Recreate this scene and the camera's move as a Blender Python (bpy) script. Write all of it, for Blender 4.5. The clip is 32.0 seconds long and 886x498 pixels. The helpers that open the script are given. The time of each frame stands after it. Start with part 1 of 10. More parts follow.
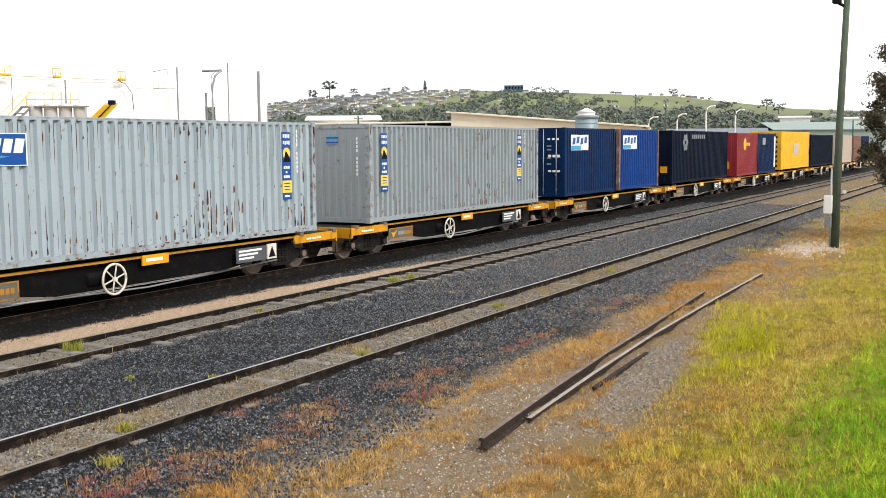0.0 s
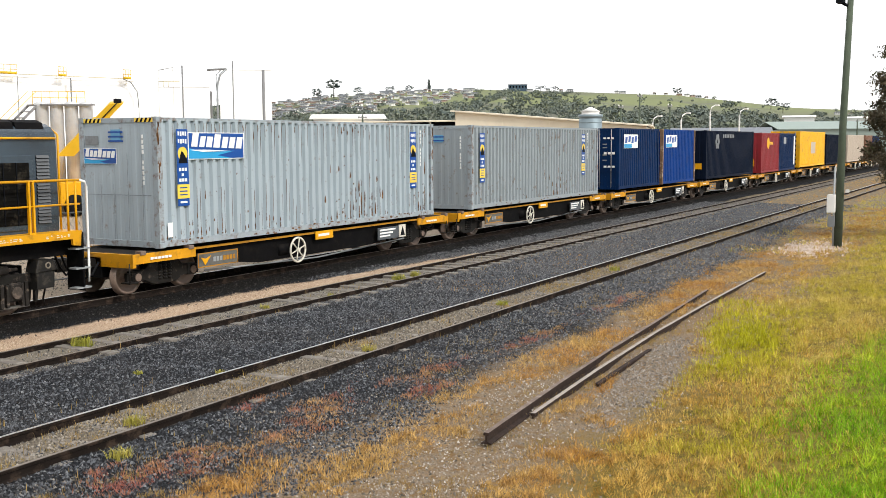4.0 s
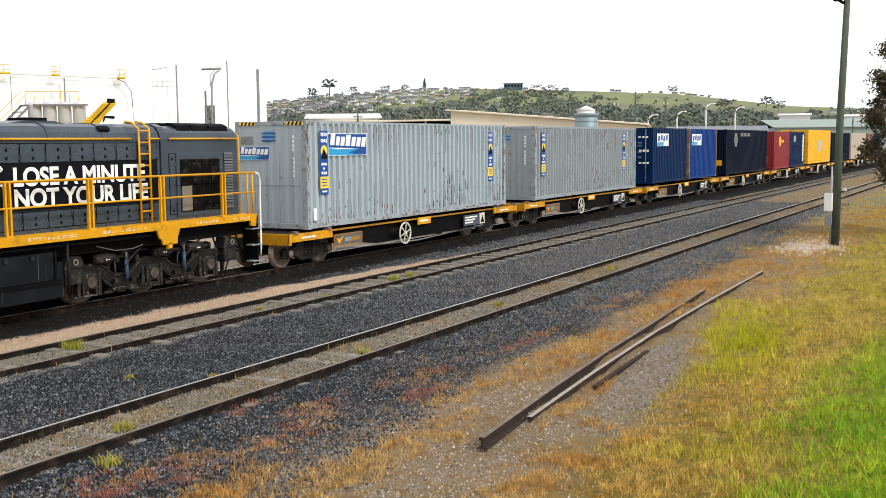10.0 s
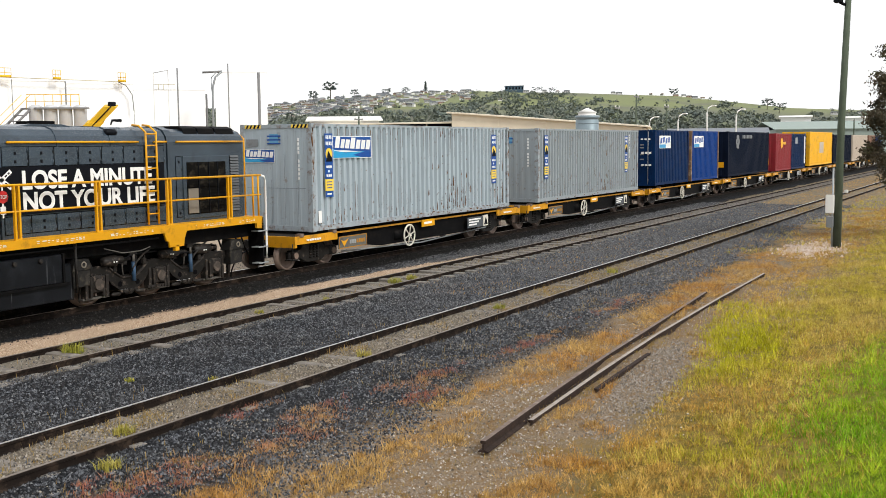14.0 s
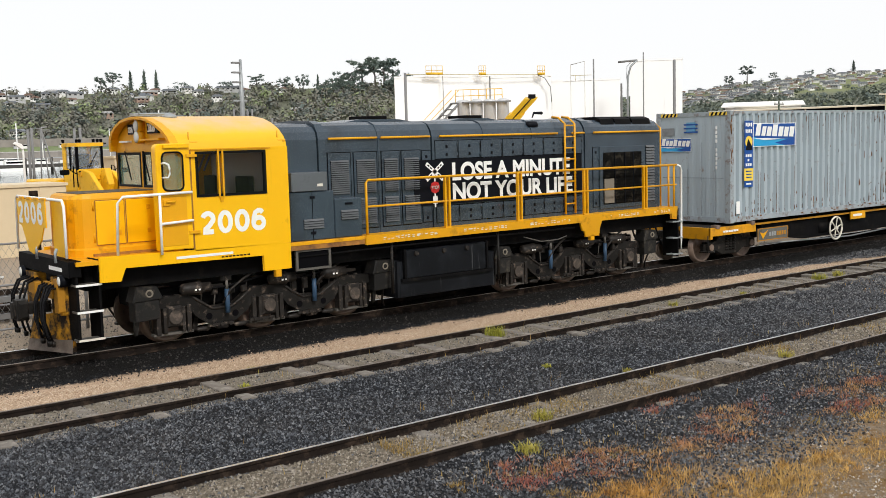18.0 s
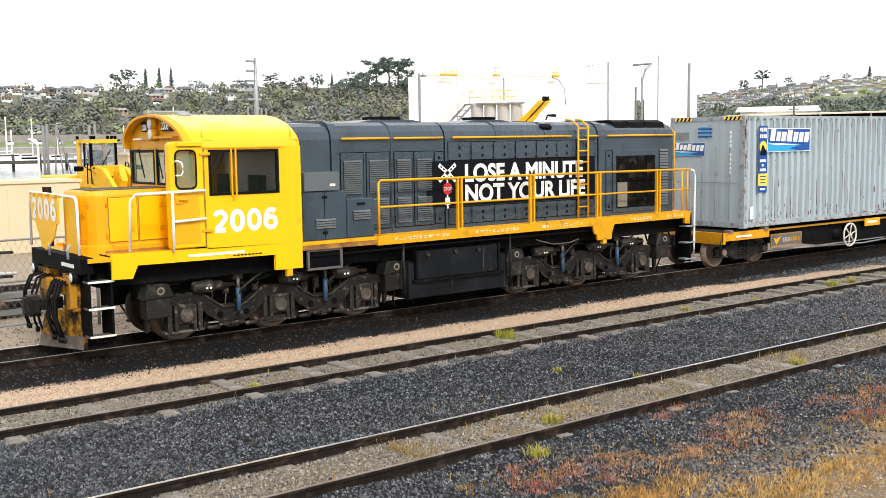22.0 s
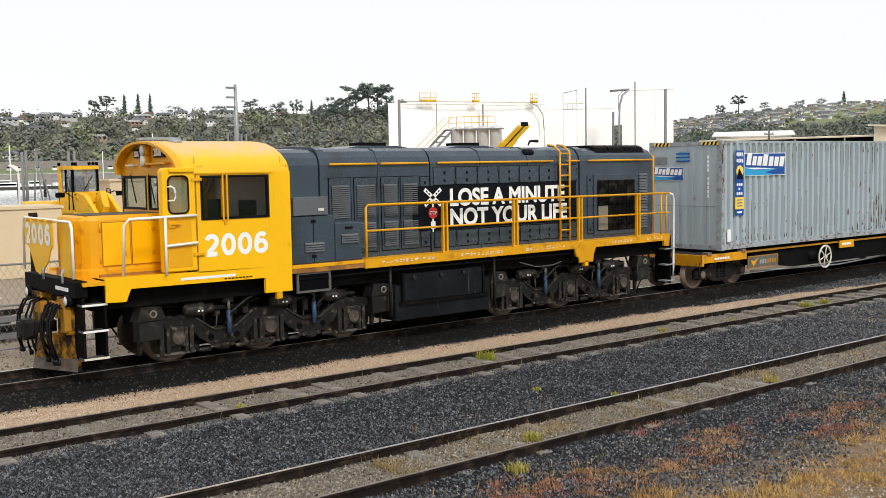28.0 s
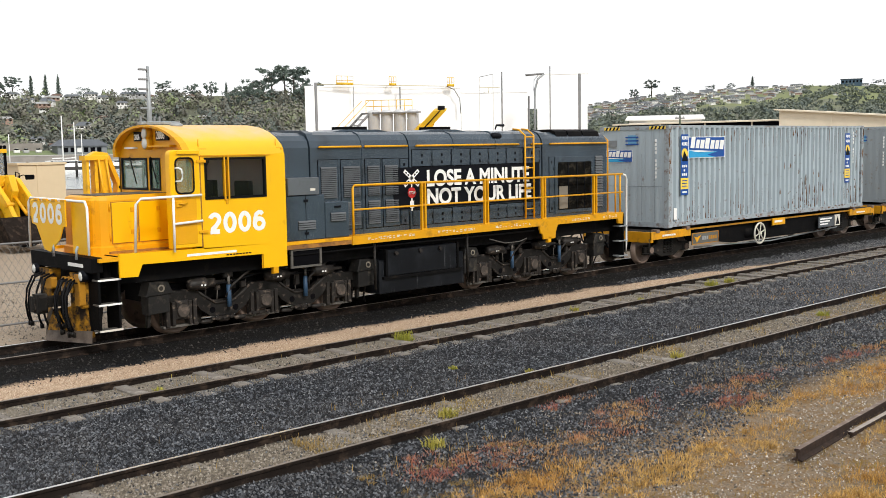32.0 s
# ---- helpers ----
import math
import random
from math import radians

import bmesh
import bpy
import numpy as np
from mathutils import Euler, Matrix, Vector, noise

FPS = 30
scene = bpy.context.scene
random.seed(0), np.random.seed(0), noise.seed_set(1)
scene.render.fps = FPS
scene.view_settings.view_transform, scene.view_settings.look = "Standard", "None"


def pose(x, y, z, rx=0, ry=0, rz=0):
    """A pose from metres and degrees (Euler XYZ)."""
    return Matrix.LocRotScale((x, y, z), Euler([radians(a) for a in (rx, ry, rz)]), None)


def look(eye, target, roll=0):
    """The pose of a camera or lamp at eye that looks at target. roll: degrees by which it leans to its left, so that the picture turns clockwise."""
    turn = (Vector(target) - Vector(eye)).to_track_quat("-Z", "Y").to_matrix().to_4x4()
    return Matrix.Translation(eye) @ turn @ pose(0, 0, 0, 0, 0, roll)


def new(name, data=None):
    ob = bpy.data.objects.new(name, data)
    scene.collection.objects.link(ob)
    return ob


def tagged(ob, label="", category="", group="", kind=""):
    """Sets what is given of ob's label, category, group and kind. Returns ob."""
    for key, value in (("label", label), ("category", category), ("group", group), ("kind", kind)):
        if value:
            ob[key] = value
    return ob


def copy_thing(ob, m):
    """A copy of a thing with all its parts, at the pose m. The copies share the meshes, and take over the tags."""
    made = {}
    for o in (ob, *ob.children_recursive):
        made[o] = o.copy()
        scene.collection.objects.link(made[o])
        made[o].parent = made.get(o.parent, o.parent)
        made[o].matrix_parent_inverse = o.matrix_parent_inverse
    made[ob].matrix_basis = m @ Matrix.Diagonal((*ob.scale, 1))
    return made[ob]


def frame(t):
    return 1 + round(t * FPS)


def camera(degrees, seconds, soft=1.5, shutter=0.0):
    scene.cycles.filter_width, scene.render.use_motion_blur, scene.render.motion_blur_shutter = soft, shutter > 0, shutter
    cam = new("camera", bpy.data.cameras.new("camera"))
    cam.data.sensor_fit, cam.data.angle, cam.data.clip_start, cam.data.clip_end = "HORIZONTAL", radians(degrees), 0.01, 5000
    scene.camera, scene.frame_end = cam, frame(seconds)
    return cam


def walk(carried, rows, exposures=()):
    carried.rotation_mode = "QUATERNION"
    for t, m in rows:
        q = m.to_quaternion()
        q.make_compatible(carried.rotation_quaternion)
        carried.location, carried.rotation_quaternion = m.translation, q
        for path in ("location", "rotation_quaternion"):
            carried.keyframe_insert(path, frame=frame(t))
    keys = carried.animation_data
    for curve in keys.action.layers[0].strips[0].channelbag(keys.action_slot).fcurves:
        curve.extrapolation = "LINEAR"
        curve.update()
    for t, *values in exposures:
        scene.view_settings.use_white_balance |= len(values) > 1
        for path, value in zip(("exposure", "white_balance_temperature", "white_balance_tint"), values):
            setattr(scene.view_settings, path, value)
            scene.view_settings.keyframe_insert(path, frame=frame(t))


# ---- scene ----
cam = camera(46.34, 32.0, soft=0.65)
# seconds, eye, then tilt, lean and turn in degrees
PATH = [
    (0, pose(0.00, -0.16, 3.50, 84.22, 0.41, -60.86)),
    (1, pose(-0.11, -0.21, 3.50, 84.21, 0.39, -60.80)),
    (2, pose(-0.17, -0.26, 3.51, 84.16, 0.43, -60.71)),
    (3, pose(-0.21, -0.26, 3.50, 84.16, 0.32, -60.66)),
    (3.5, pose(-0.18, -0.24, 3.49, 84.16, 0.32, -60.64)),
    (5.5, pose(-0.10, -0.20, 3.50, 84.17, 0.38, -60.74)),
    (6, pose(-0.07, -0.19, 3.49, 84.17, 0.42, -60.79)),
    (7, pose(-0.04, -0.17, 3.49, 84.18, 0.43, -60.79)),
    (8, pose(0.02, -0.15, 3.49, 84.14, 0.42, -60.81)),
    (9, pose(0.03, -0.12, 3.52, 84.10, 0.36, -60.87)),
    (10, pose(0.05, -0.13, 3.50, 84.11, 0.48, -60.88)),
    (11, pose(0.09, -0.11, 3.49, 84.06, 0.52, -60.88)),
    (12, pose(0.08, -0.11, 3.49, 84.06, 0.55, -60.92)),
    (13, pose(0.07, -0.12, 3.50, 84.13, 0.55, -60.87)),
    (14, pose(0.08, -0.12, 3.50, 84.25, 0.58, -60.82)),
    (14.5, pose(0.08, -0.11, 3.50, 84.31, 0.53, -60.81)),
    (16.5, pose(-0.00, -0.09, 3.54, 84.59, 0.22, -60.43)),
    (17, pose(0.15, 0.10, 3.57, 84.42, 0.12, -55.21)),
    (17.5, pose(0.07, 0.08, 3.56, 84.16, 1.22, -45.35)),
    (18, pose(0.14, 0.09, 3.54, 84.02, 1.56, -38.43)),
    (18.5, pose(0.15, 0.11, 3.53, 83.81, 1.24, -37.68)),
    (19, pose(0.14, 0.11, 3.53, 83.53, 1.18, -37.70)),
    (19.5, pose(0.16, 0.13, 3.53, 83.49, 1.11, -37.73)),
    (20, pose(0.17, 0.12, 3.54, 83.63, 1.00, -37.71)),
    (20.5, pose(0.17, 0.12, 3.55, 83.74, 0.92, -37.72)),
    (21, pose(0.16, 0.12, 3.55, 83.85, 0.89, -37.72)),
    (21.5, pose(0.16, 0.12, 3.56, 83.95, 0.89, -37.71)),
    (22, pose(0.16, 0.11, 3.55, 84.08, 0.85, -37.70)),
    (22.5, pose(0.15, 0.08, 3.56, 84.19, 0.83, -37.67)),
    (23, pose(0.14, 0.06, 3.55, 84.33, 0.93, -37.65)),
    (23.5, pose(0.13, 0.08, 3.56, 84.41, 0.78, -37.68)),
    (24, pose(0.11, 0.06, 3.55, 84.55, 0.82, -37.74)),
    (24.5, pose(0.08, 0.01, 3.56, 84.72, 0.79, -37.86)),
    (25, pose(0.04, -0.04, 3.56, 84.92, 0.82, -38.00)),
    (25.5, pose(-0.00, -0.08, 3.56, 85.12, 0.87, -38.14)),
    (27.5, pose(-0.09, -0.15, 3.55, 85.46, 0.98, -38.74)),
    (28, pose(-0.09, -0.17, 3.55, 85.45, 1.02, -38.83)),
    (28.5, pose(-0.05, -0.13, 3.55, 85.42, 1.01, -38.97)),
    (29, pose(-0.02, -0.10, 3.54, 85.42, 1.03, -39.10)),
    (29.5, pose(0.02, -0.06, 3.56, 85.38, 1.04, -39.27)),
    (30, pose(0.01, -0.07, 3.56, 85.35, 1.00, -39.47)),
    (30.5, pose(-0.07, -0.17, 3.56, 85.16, 0.98, -40.08)),
    (31, pose(-0.14, -0.26, 3.56, 84.92, 1.00, -41.01)),
    (31.5, pose(-0.23, -0.38, 3.56, 84.68, 1.00, -42.15)),
    (32, pose(-0.28, -0.43, 3.56, 84.45, 1.01, -43.36)),
]
# the film camera's own brightness, in stops
STOPS = [(0, 0.03), (6, -0.03), (9, -0.08), (12, -0.15), (14.5, -0.2), (16.5, -0.32), (17, -0.36), (18, -0.33), (19, 0.08), (20, 0.17), (23, 0.24), (25, -0.02), (25.5, -0.06), (27.5, -0.33), (30, -0.3), (32, -0.2)]
walk(cam, PATH, exposures=STOPS)

# how far the train has rolled along the track at each time, in metres
ROLL = [
    (0, -12.00), (0.5, -11.25), (1, -10.42), (1.5, -9.64), (2, -8.84), (2.5, -8.08), (3, -7.37), (3.5, -6.62),
    (5.5, -3.87), (6, -3.27), (6.5, -2.73), (7, -2.25), (7.5, -1.76), (8, -1.32), (8.5, -0.93), (9, -0.65),
    (9.5, -0.38), (10, -0.17), (10.5, -0.02), (11, 0.02), (11.5, 0.03), (12, 0.03), (12.5, 0.02), (13, 0.02),
    (13.5, 0.02), (14, 0.02), (14.5, 0.01), (16.5, 0.00), (17, 0.00), (17.5, 0.00), (18, 0.00), (18.5, 0.00),
    (19, 0.00), (19.5, 0.00), (20, 0.00), (20.5, 0.00), (21, 0.00), (21.5, 0.00), (22, 0.00), (22.5, 0.00),
    (23, 0.00), (23.5, -0.01), (24, -0.00), (24.5, 0.01), (25, 0.03), (25.5, 0.04), (27.5, 0.09), (28, 0.12),
    (28.5, 0.20), (29, 0.28), (29.5, 0.41), (30, 0.58), (30.5, 0.83), (31, 1.12), (31.5, 1.46), (32, 1.84),
]


# world: a bright, even overcast sky, with a weak wide sun behind thin cloud
SUN_AZ, SUN_EL = -101.0, 38.0
world = bpy.data.worlds.new("overcast_sky")
scene.world = world
world.use_nodes = True
wn, wl = world.node_tree.nodes, world.node_tree.links
wn.clear()
w_out = wn.new("ShaderNodeOutputWorld")
w_bg = wn.new("ShaderNodeBackground")
w_bg.inputs["Strength"].default_value = 0.1
w_sky = wn.new("ShaderNodeTexSky")
w_sky.sky_type = "NISHITA"
w_sky.sun_disc = False
w_sky.sun_elevation = radians(SUN_EL)
w_sky.sun_rotation = radians(90 - SUN_AZ)
w_mix = wn.new("ShaderNodeMix")
w_mix.data_type = "RGBA"
w_mix.inputs[0].default_value = 0.9
w_mix.inputs[7].default_value = (13.2, 13.2, 13.3, 1)
wl.new(w_sky.outputs[0], w_mix.inputs[6])
wl.new(w_mix.outputs[2], w_bg.inputs[0])
wl.new(w_bg.outputs[0], w_out.inputs[0])
sun_data = bpy.data.lights.new("sun", "SUN")
sun_data.energy, sun_data.angle, sun_data.color = 2.85, radians(11), (1, 0.97, 0.915)
sun = new("sun", sun_data)
sd = Vector((math.cos(radians(SUN_AZ)) * math.cos(radians(SUN_EL)), math.sin(radians(SUN_AZ)) * math.cos(radians(SUN_EL)), math.sin(radians(SUN_EL))))
sun.matrix_world = look(sd * 60, (0, 0, 0))
scene.view_settings.exposure = 0.0


# ---- materials ----
def nodes_of(name):
    m = bpy.data.materials.new(name)
    m.use_nodes = True
    nt = m.node_tree
    return m, nt.nodes, nt.links, nt.nodes["Principled BSDF"]


def rgba(c):
    return (c[0], c[1], c[2], 1)


def noise_node(n, l, scale, detail=4, rough=0.55, coord=None, stretch=None):
    tex = n.new("ShaderNodeTexNoise")
    tex.inputs["Scale"].default_value, tex.inputs["Detail"].default_value, tex.inputs["Roughness"].default_value = scale, detail, rough
    if coord is None:
        coord = n.new("ShaderNodeTexCoord").outputs["Object"]
    if stretch:
        mp = n.new("ShaderNodeMapping")
        mp.inputs["Scale"].default_value = stretch
        l.new(coord, mp.inputs[0])
        coord = mp.outputs[0]
    l.new(coord, tex.inputs["Vector"])
    return tex.outputs["Fac"]


def ramp(n, l, fac, lo, hi, c0=(0, 0, 0), c1=(1, 1, 1)):
    r = n.new("ShaderNodeValToRGB")
    r.color_ramp.elements[0].position, r.color_ramp.elements[1].position = lo, hi
    r.color_ramp.elements[0].color, r.color_ramp.elements[1].color = rgba(c0), rgba(c1)
    l.new(fac, r.inputs[0])
    return r.outputs[0]


def mix(n, l, fac, a, b):
    x = n.new("ShaderNodeMix")
    x.data_type = "RGBA"
    for s, v in ((0, fac), (6, a), (7, b)):
        if isinstance(v, (int, float)):
            x.inputs[s].default_value = v
        elif isinstance(v, tuple):
            x.inputs[s].default_value = rgba(v)
        else:
            l.new(v, x.inputs[s])
    return x.outputs[2]


def bump(n, l, b, height, strength=0.3, dist=0.01):
    k = n.new("ShaderNodeBump")
    k.inputs["Strength"].default_value, k.inputs["Distance"].default_value = strength, dist
    l.new(height, k.inputs["Height"])
    l.new(k.outputs[0], b.inputs["Normal"])


def surf(name, base, rough=0.55, metal=0.0, var=0.12, scale=1.5, fine=45.0, bmp=0.15, dirt=None, streak=None, spec=0.4):
    """Painted or plain surface: two scales of variation, optional dirt (colour, amount, scale) and rain streaks (colour, amount)."""
    m, n, l, b = nodes_of(name)
    co = n.new("ShaderNodeTexCoord").outputs["Object"]
    dark = tuple(c * (1 - var) for c in base)
    lite = tuple(min(1, c * (1 + var)) for c in base)
    col = mix(n, l, ramp(n, l, noise_node(n, l, scale, 5, 0.6, co), 0.3, 0.7), dark, lite)
    f = noise_node(n, l, fine, 3, 0.6, co)
    col = mix(n, l, ramp(n, l, f, 0.35, 0.75), col, mix(n, l, 0.5, col, dark))
    if dirt:
        dc, amount, ds = dirt
        g = ramp(n, l, noise_node(n, l, ds, 8, 0.65, co), 0.62 - 0.25 * amount, 0.78 - 0.12 * amount)
        col = mix(n, l, g, col, dc)
    if streak:
        sc, amount = streak
        g = ramp(n, l, noise_node(n, l, 9.0, 5, 0.65, co, (1, 1, 0.05)), 0.7 - 0.2 * amount, 0.85 - 0.1 * amount)
        col = mix(n, l, g, col, sc)
    l.new(col, b.inputs["Base Color"])
    rr = n.new("ShaderNodeMapRange")
    rr.inputs["To Min"].default_value, rr.inputs["To Max"].default_value = max(0.05, rough - 0.12), min(1, rough + 0.15)
    l.new(f, rr.inputs[0])
    l.new(rr.outputs[0], b.inputs["Roughness"])
    b.inputs["Metallic"].default_value = metal
    b.inputs["Specular IOR Level"].default_value = spec
    if bmp:
        bump(n, l, b, f, bmp, 0.004)
    return m


def ballast_mat(name, colours, rough=0.75, spec=0.12, clump=0.0):
    """Loose stones: each stone its own shade."""
    m, n, l, b = nodes_of(name)
    g = n.new("ShaderNodeNewGeometry").outputs["Random Per Island"]
    r = n.new("ShaderNodeValToRGB")
    r.color_ramp.elements[0].color, r.color_ramp.elements[1].color = rgba(colours[0]), rgba(colours[-1])
    for i, c in enumerate(colours[1:-1]):
        e = r.color_ramp.elements.new((i + 1) / (len(colours) - 1))
        e.color = rgba(c)
    l.new(g, r.inputs[0])
    f = noise_node(n, l, 30, 3)
    col = mix(n, l, ramp(n, l, f, 0.3, 0.8), r.outputs[0], mix(n, l, 0.45, r.outputs[0], (0.02, 0.02, 0.025)))
    col = mix(n, l, ramp(n, l, noise_node(n, l, 7.0, 3, 0.6), 0.42, 0.6), mix(n, l, clump, col, (0.004, 0.004, 0.005)), col)
    patch = ramp(n, l, noise_node(n, l, 0.5, 4), 0.35, 0.75)
    col = mix(n, l, patch, col, mix(n, l, 0.12, col, (0.16, 0.13, 0.1)))
    l.new(col, b.inputs["Base Color"])
    b.inputs["Roughness"].default_value = rough
    b.inputs["Specular IOR Level"].default_value = spec
    bump(n, l, b, f, 0.4, 0.01)
    return m


def blade_mat(name, colours, scale=0.6):
    """Grass blades: shade varies from blade to blade and in drifts."""
    m, n, l, b = nodes_of(name)
    g = n.new("ShaderNodeNewGeometry").outputs["Random Per Island"]
    k = n.new("ShaderNodeMix")
    k.inputs[0].default_value = 0.64
    l.new(g, k.inputs[2])
    l.new(ramp(n, l, noise_node(n, l, 7.0, 4, 0.65), 0.39, 0.61), k.inputs[3])
    g = k.outputs[0]
    a = mix(n, l, g, colours[0], colours[1])
    c = mix(n, l, g, colours[2], colours[3])
    d = ramp(n, l, noise_node(n, l, scale, 4, 0.6), 0.42, 0.6)
    l.new(mix(n, l, d, a, c), b.inputs["Base Color"])
    b.inputs["Roughness"].default_value = 0.6
    b.inputs["Specular IOR Level"].default_value = 0.2
    return m


def glass_mat(name, tint=(0.05, 0.06, 0.06), alpha=0.55):
    m, n, l, b = nodes_of(name)
    b.inputs["Base Color"].default_value = rgba(tint)
    b.inputs["Roughness"].default_value = 0.04
    b.inputs["Alpha"].default_value = alpha
    b.inputs["Specular IOR Level"].default_value = 0.8
    return m


M_YEL = surf("loco_yellow_paint", (0.88, 0.475, 0.0), 0.36, var=0.03, dirt=((0.5, 0.25, 0.01), 0.02, 2.2), streak=((0.68, 0.36, 0.005), 0.15), bmp=0.04)
M_YELD = surf("dirty_yellow_paint", (0.74, 0.35, 0.0), 0.45, var=0.08, dirt=((0.3, 0.13, 0.01), 0.12, 3.5), streak=((0.42, 0.19, 0.01), 0.3))
M_GREY = surf("slate_grey_paint", (0.039, 0.057, 0.077), 0.24, var=0.2, dirt=((0.024, 0.03, 0.038), 0.38, 1.3), streak=((0.085, 0.1, 0.115), 0.36), bmp=0.06, spec=0.5)
M_GREYL = surf("pale_grey_box_paint", (0.2, 0.215, 0.225), 0.45, dirt=((0.1, 0.1, 0.1), 0.3, 3))
M_BLK = surf("sooty_black_steel", (0.005, 0.005, 0.0055), 0.6, var=0.3, scale=3, dirt=((0.014, 0.012, 0.01), 0.35, 4), bmp=0.3, spec=0.05)
M_BOG = surf("greasy_bogie_steel", (0.013, 0.012, 0.011), 0.45, var=0.4, scale=4, dirt=((0.13, 0.1, 0.08), 0.22, 9), bmp=0.4, spec=0.15)
M_TANK = surf("streaked_black_tank", (0.006, 0.007, 0.009), 0.4, var=0.3, scale=1.2, dirt=((0.016, 0.018, 0.022), 0.4, 1.5), streak=((0.2, 0.21, 0.22), 0.4), spec=0.15)
M_WHEEL = surf("worn_wheel_steel", (0.2, 0.145, 0.115), 0.45, metal=0.1, var=0.25, dirt=((0.05, 0.036, 0.03), 0.35, 6))
M_RAILT = surf("polished_rail_head", (0.78, 0.78, 0.79), 0.32, metal=0.85, var=0.06)
M_RAILD = surf("dull_rail_head", (0.25, 0.215, 0.185), 0.5, metal=0.5, var=0.2, dirt=((0.07, 0.045, 0.03), 0.35, 4))
M_RAILS = surf("rusty_rail_web", (0.016, 0.012, 0.01), 0.85, var=0.3, scale=3, dirt=((0.07, 0.048, 0.035), 0.45, 5), spec=0.08)
M_SLEEP = surf("weathered_sleeper_wood", (0.19, 0.17, 0.148), 0.9, var=0.35, scale=3, fine=30, bmp=0.6, dirt=((0.36, 0.335, 0.3), 0.45, 5))
M_CONC = surf("pale_concrete", (0.42, 0.4, 0.37), 0.85, var=0.15, dirt=((0.2, 0.18, 0.15), 0.4, 4))
# streaks on both greys are strengthened to suggest the shade along the ribs
M_CGREY = surf("pale_grey_container_paint", (0.355, 0.415, 0.455), 0.5, var=0.06, scale=0.8, dirt=((0.2, 0.13, 0.08), 0.07, 5.0), streak=((0.24, 0.25, 0.25), 0.45), bmp=0.06)
M_CGREY2 = surf("dull_grey_container_paint", (0.27, 0.305, 0.325), 0.55, var=0.06, scale=0.8, dirt=((0.16, 0.1, 0.06), 0.12, 4.5), streak=((0.16, 0.165, 0.165), 0.5), bmp=0.06)
M_RUSTY = surf("rusted_grey_steel", (0.31, 0.355, 0.385), 0.6, var=0.12, dirt=((0.13, 0.065, 0.03), 0.5, 7), streak=((0.2, 0.12, 0.07), 0.4))
M_RUSTO = surf("brown_rusted_post", (0.2, 0.12, 0.07), 0.8, var=0.25, dirt=((0.6, 0.5, 0.4), 0.3, 3))
M_BLUE = surf("blue_container_paint", (0.0006, 0.018, 0.072), 0.5, var=0.25, dirt=((0.002, 0.006, 0.03), 0.35, 2), streak=((0.01, 0.05, 0.19), 0.42), spec=0.1)
M_BLUE2 = surf("bright_blue_container_paint", (0.0006, 0.036, 0.19), 0.5, var=0.15, dirt=((0.002, 0.02, 0.1), 0.3, 2), streak=((0.004, 0.05, 0.22), 0.3), spec=0.12)
M_NAVY = surf("navy_container_paint", (0.002, 0.006, 0.018), 0.6, var=0.2, dirt=((0.005, 0.01, 0.025), 0.3, 1.6), spec=0.08)
M_RED = surf("dark_red_container_paint", (0.22, 0.008, 0.014), 0.5, var=0.12, dirt=((0.12, 0.03, 0.02), 0.3, 2))
M_CYEL = surf("yellow_container_paint", (0.82, 0.43, 0.005), 0.5, var=0.08, dirt=((0.35, 0.2, 0.04), 0.3, 2))
M_BEIGE = surf("beige_container_paint", (0.5, 0.42, 0.34), 0.55, var=0.08)
M_BROWNC = surf("brown_container_paint", (0.2, 0.1, 0.06), 0.55, var=0.1)
M_WHITE = surf("white_paint", (0.82, 0.82, 0.8), 0.4, var=0.04)
M_TRIM = surf("orange_yellow_trim", (0.72, 0.34, 0.0), 0.42, var=0.08, dirt=((0.3, 0.13, 0.01), 0.15, 5))
M_TRIMD = surf("dull_orange_edge", (0.42, 0.19, 0.008), 0.6, var=0.2, dirt=((0.06, 0.032, 0.01), 0.45, 3))
M_TANKW = surf("white_silo_paint", (0.97, 0.975, 0.975), 0.5, var=0.005)
M_SILOG = surf("galvanised_silo_steel", (0.22, 0.28, 0.31), 0.5, metal=0.3, var=0.08, streak=((0.17, 0.21, 0.24), 0.4))
M_CREAM = surf("cream_wall_sheeting", (0.62, 0.5, 0.33), 0.6, var=0.05)
M_ROOFC = surf("pale_cream_sheeting", (0.72, 0.64, 0.5), 0.6, var=0.05)
M_SHEDG = surf("grey_green_sheeting", (0.26, 0.32, 0.29), 0.6, var=0.06)
M_SHEDW = surf("off_white_sheeting", (0.78, 0.77, 0.74), 0.6, var=0.05)
M_DARK = surf("dark_void", (0.004, 0.004, 0.005), 0.8, var=0.2, spec=0.03)
M_POLE = surf("green_treated_pole_wood", (0.075, 0.095, 0.065), 0.85, var=0.25, scale=2, fine=60, bmp=0.5, streak=((0.13, 0.13, 0.11), 0.5))
M_STEEL = surf("grey_galvanised_steel", (0.33, 0.35, 0.36), 0.5, metal=0.4, var=0.1)
M_LOGO = surf("sign_blue", (0.002, 0.065, 0.3), 0.4, var=0.05)
M_LOGO2 = surf("sign_light_blue", (0.02, 0.32, 0.62), 0.4, var=0.05)
M_SIGNY = surf("sign_yellow", (0.85, 0.6, 0.07), 0.45, var=0.05)
M_SIGNK = surf("sign_black", (0.004, 0.005, 0.008), 0.5, var=0.15, spec=0.1)
M_SIGNR = surf("sign_red", (0.5, 0.02, 0.02), 0.4, var=0.05)
M_BLUEDAMP = surf("blue_damper_paint", (0.03, 0.07, 0.13), 0.5, var=0.25)
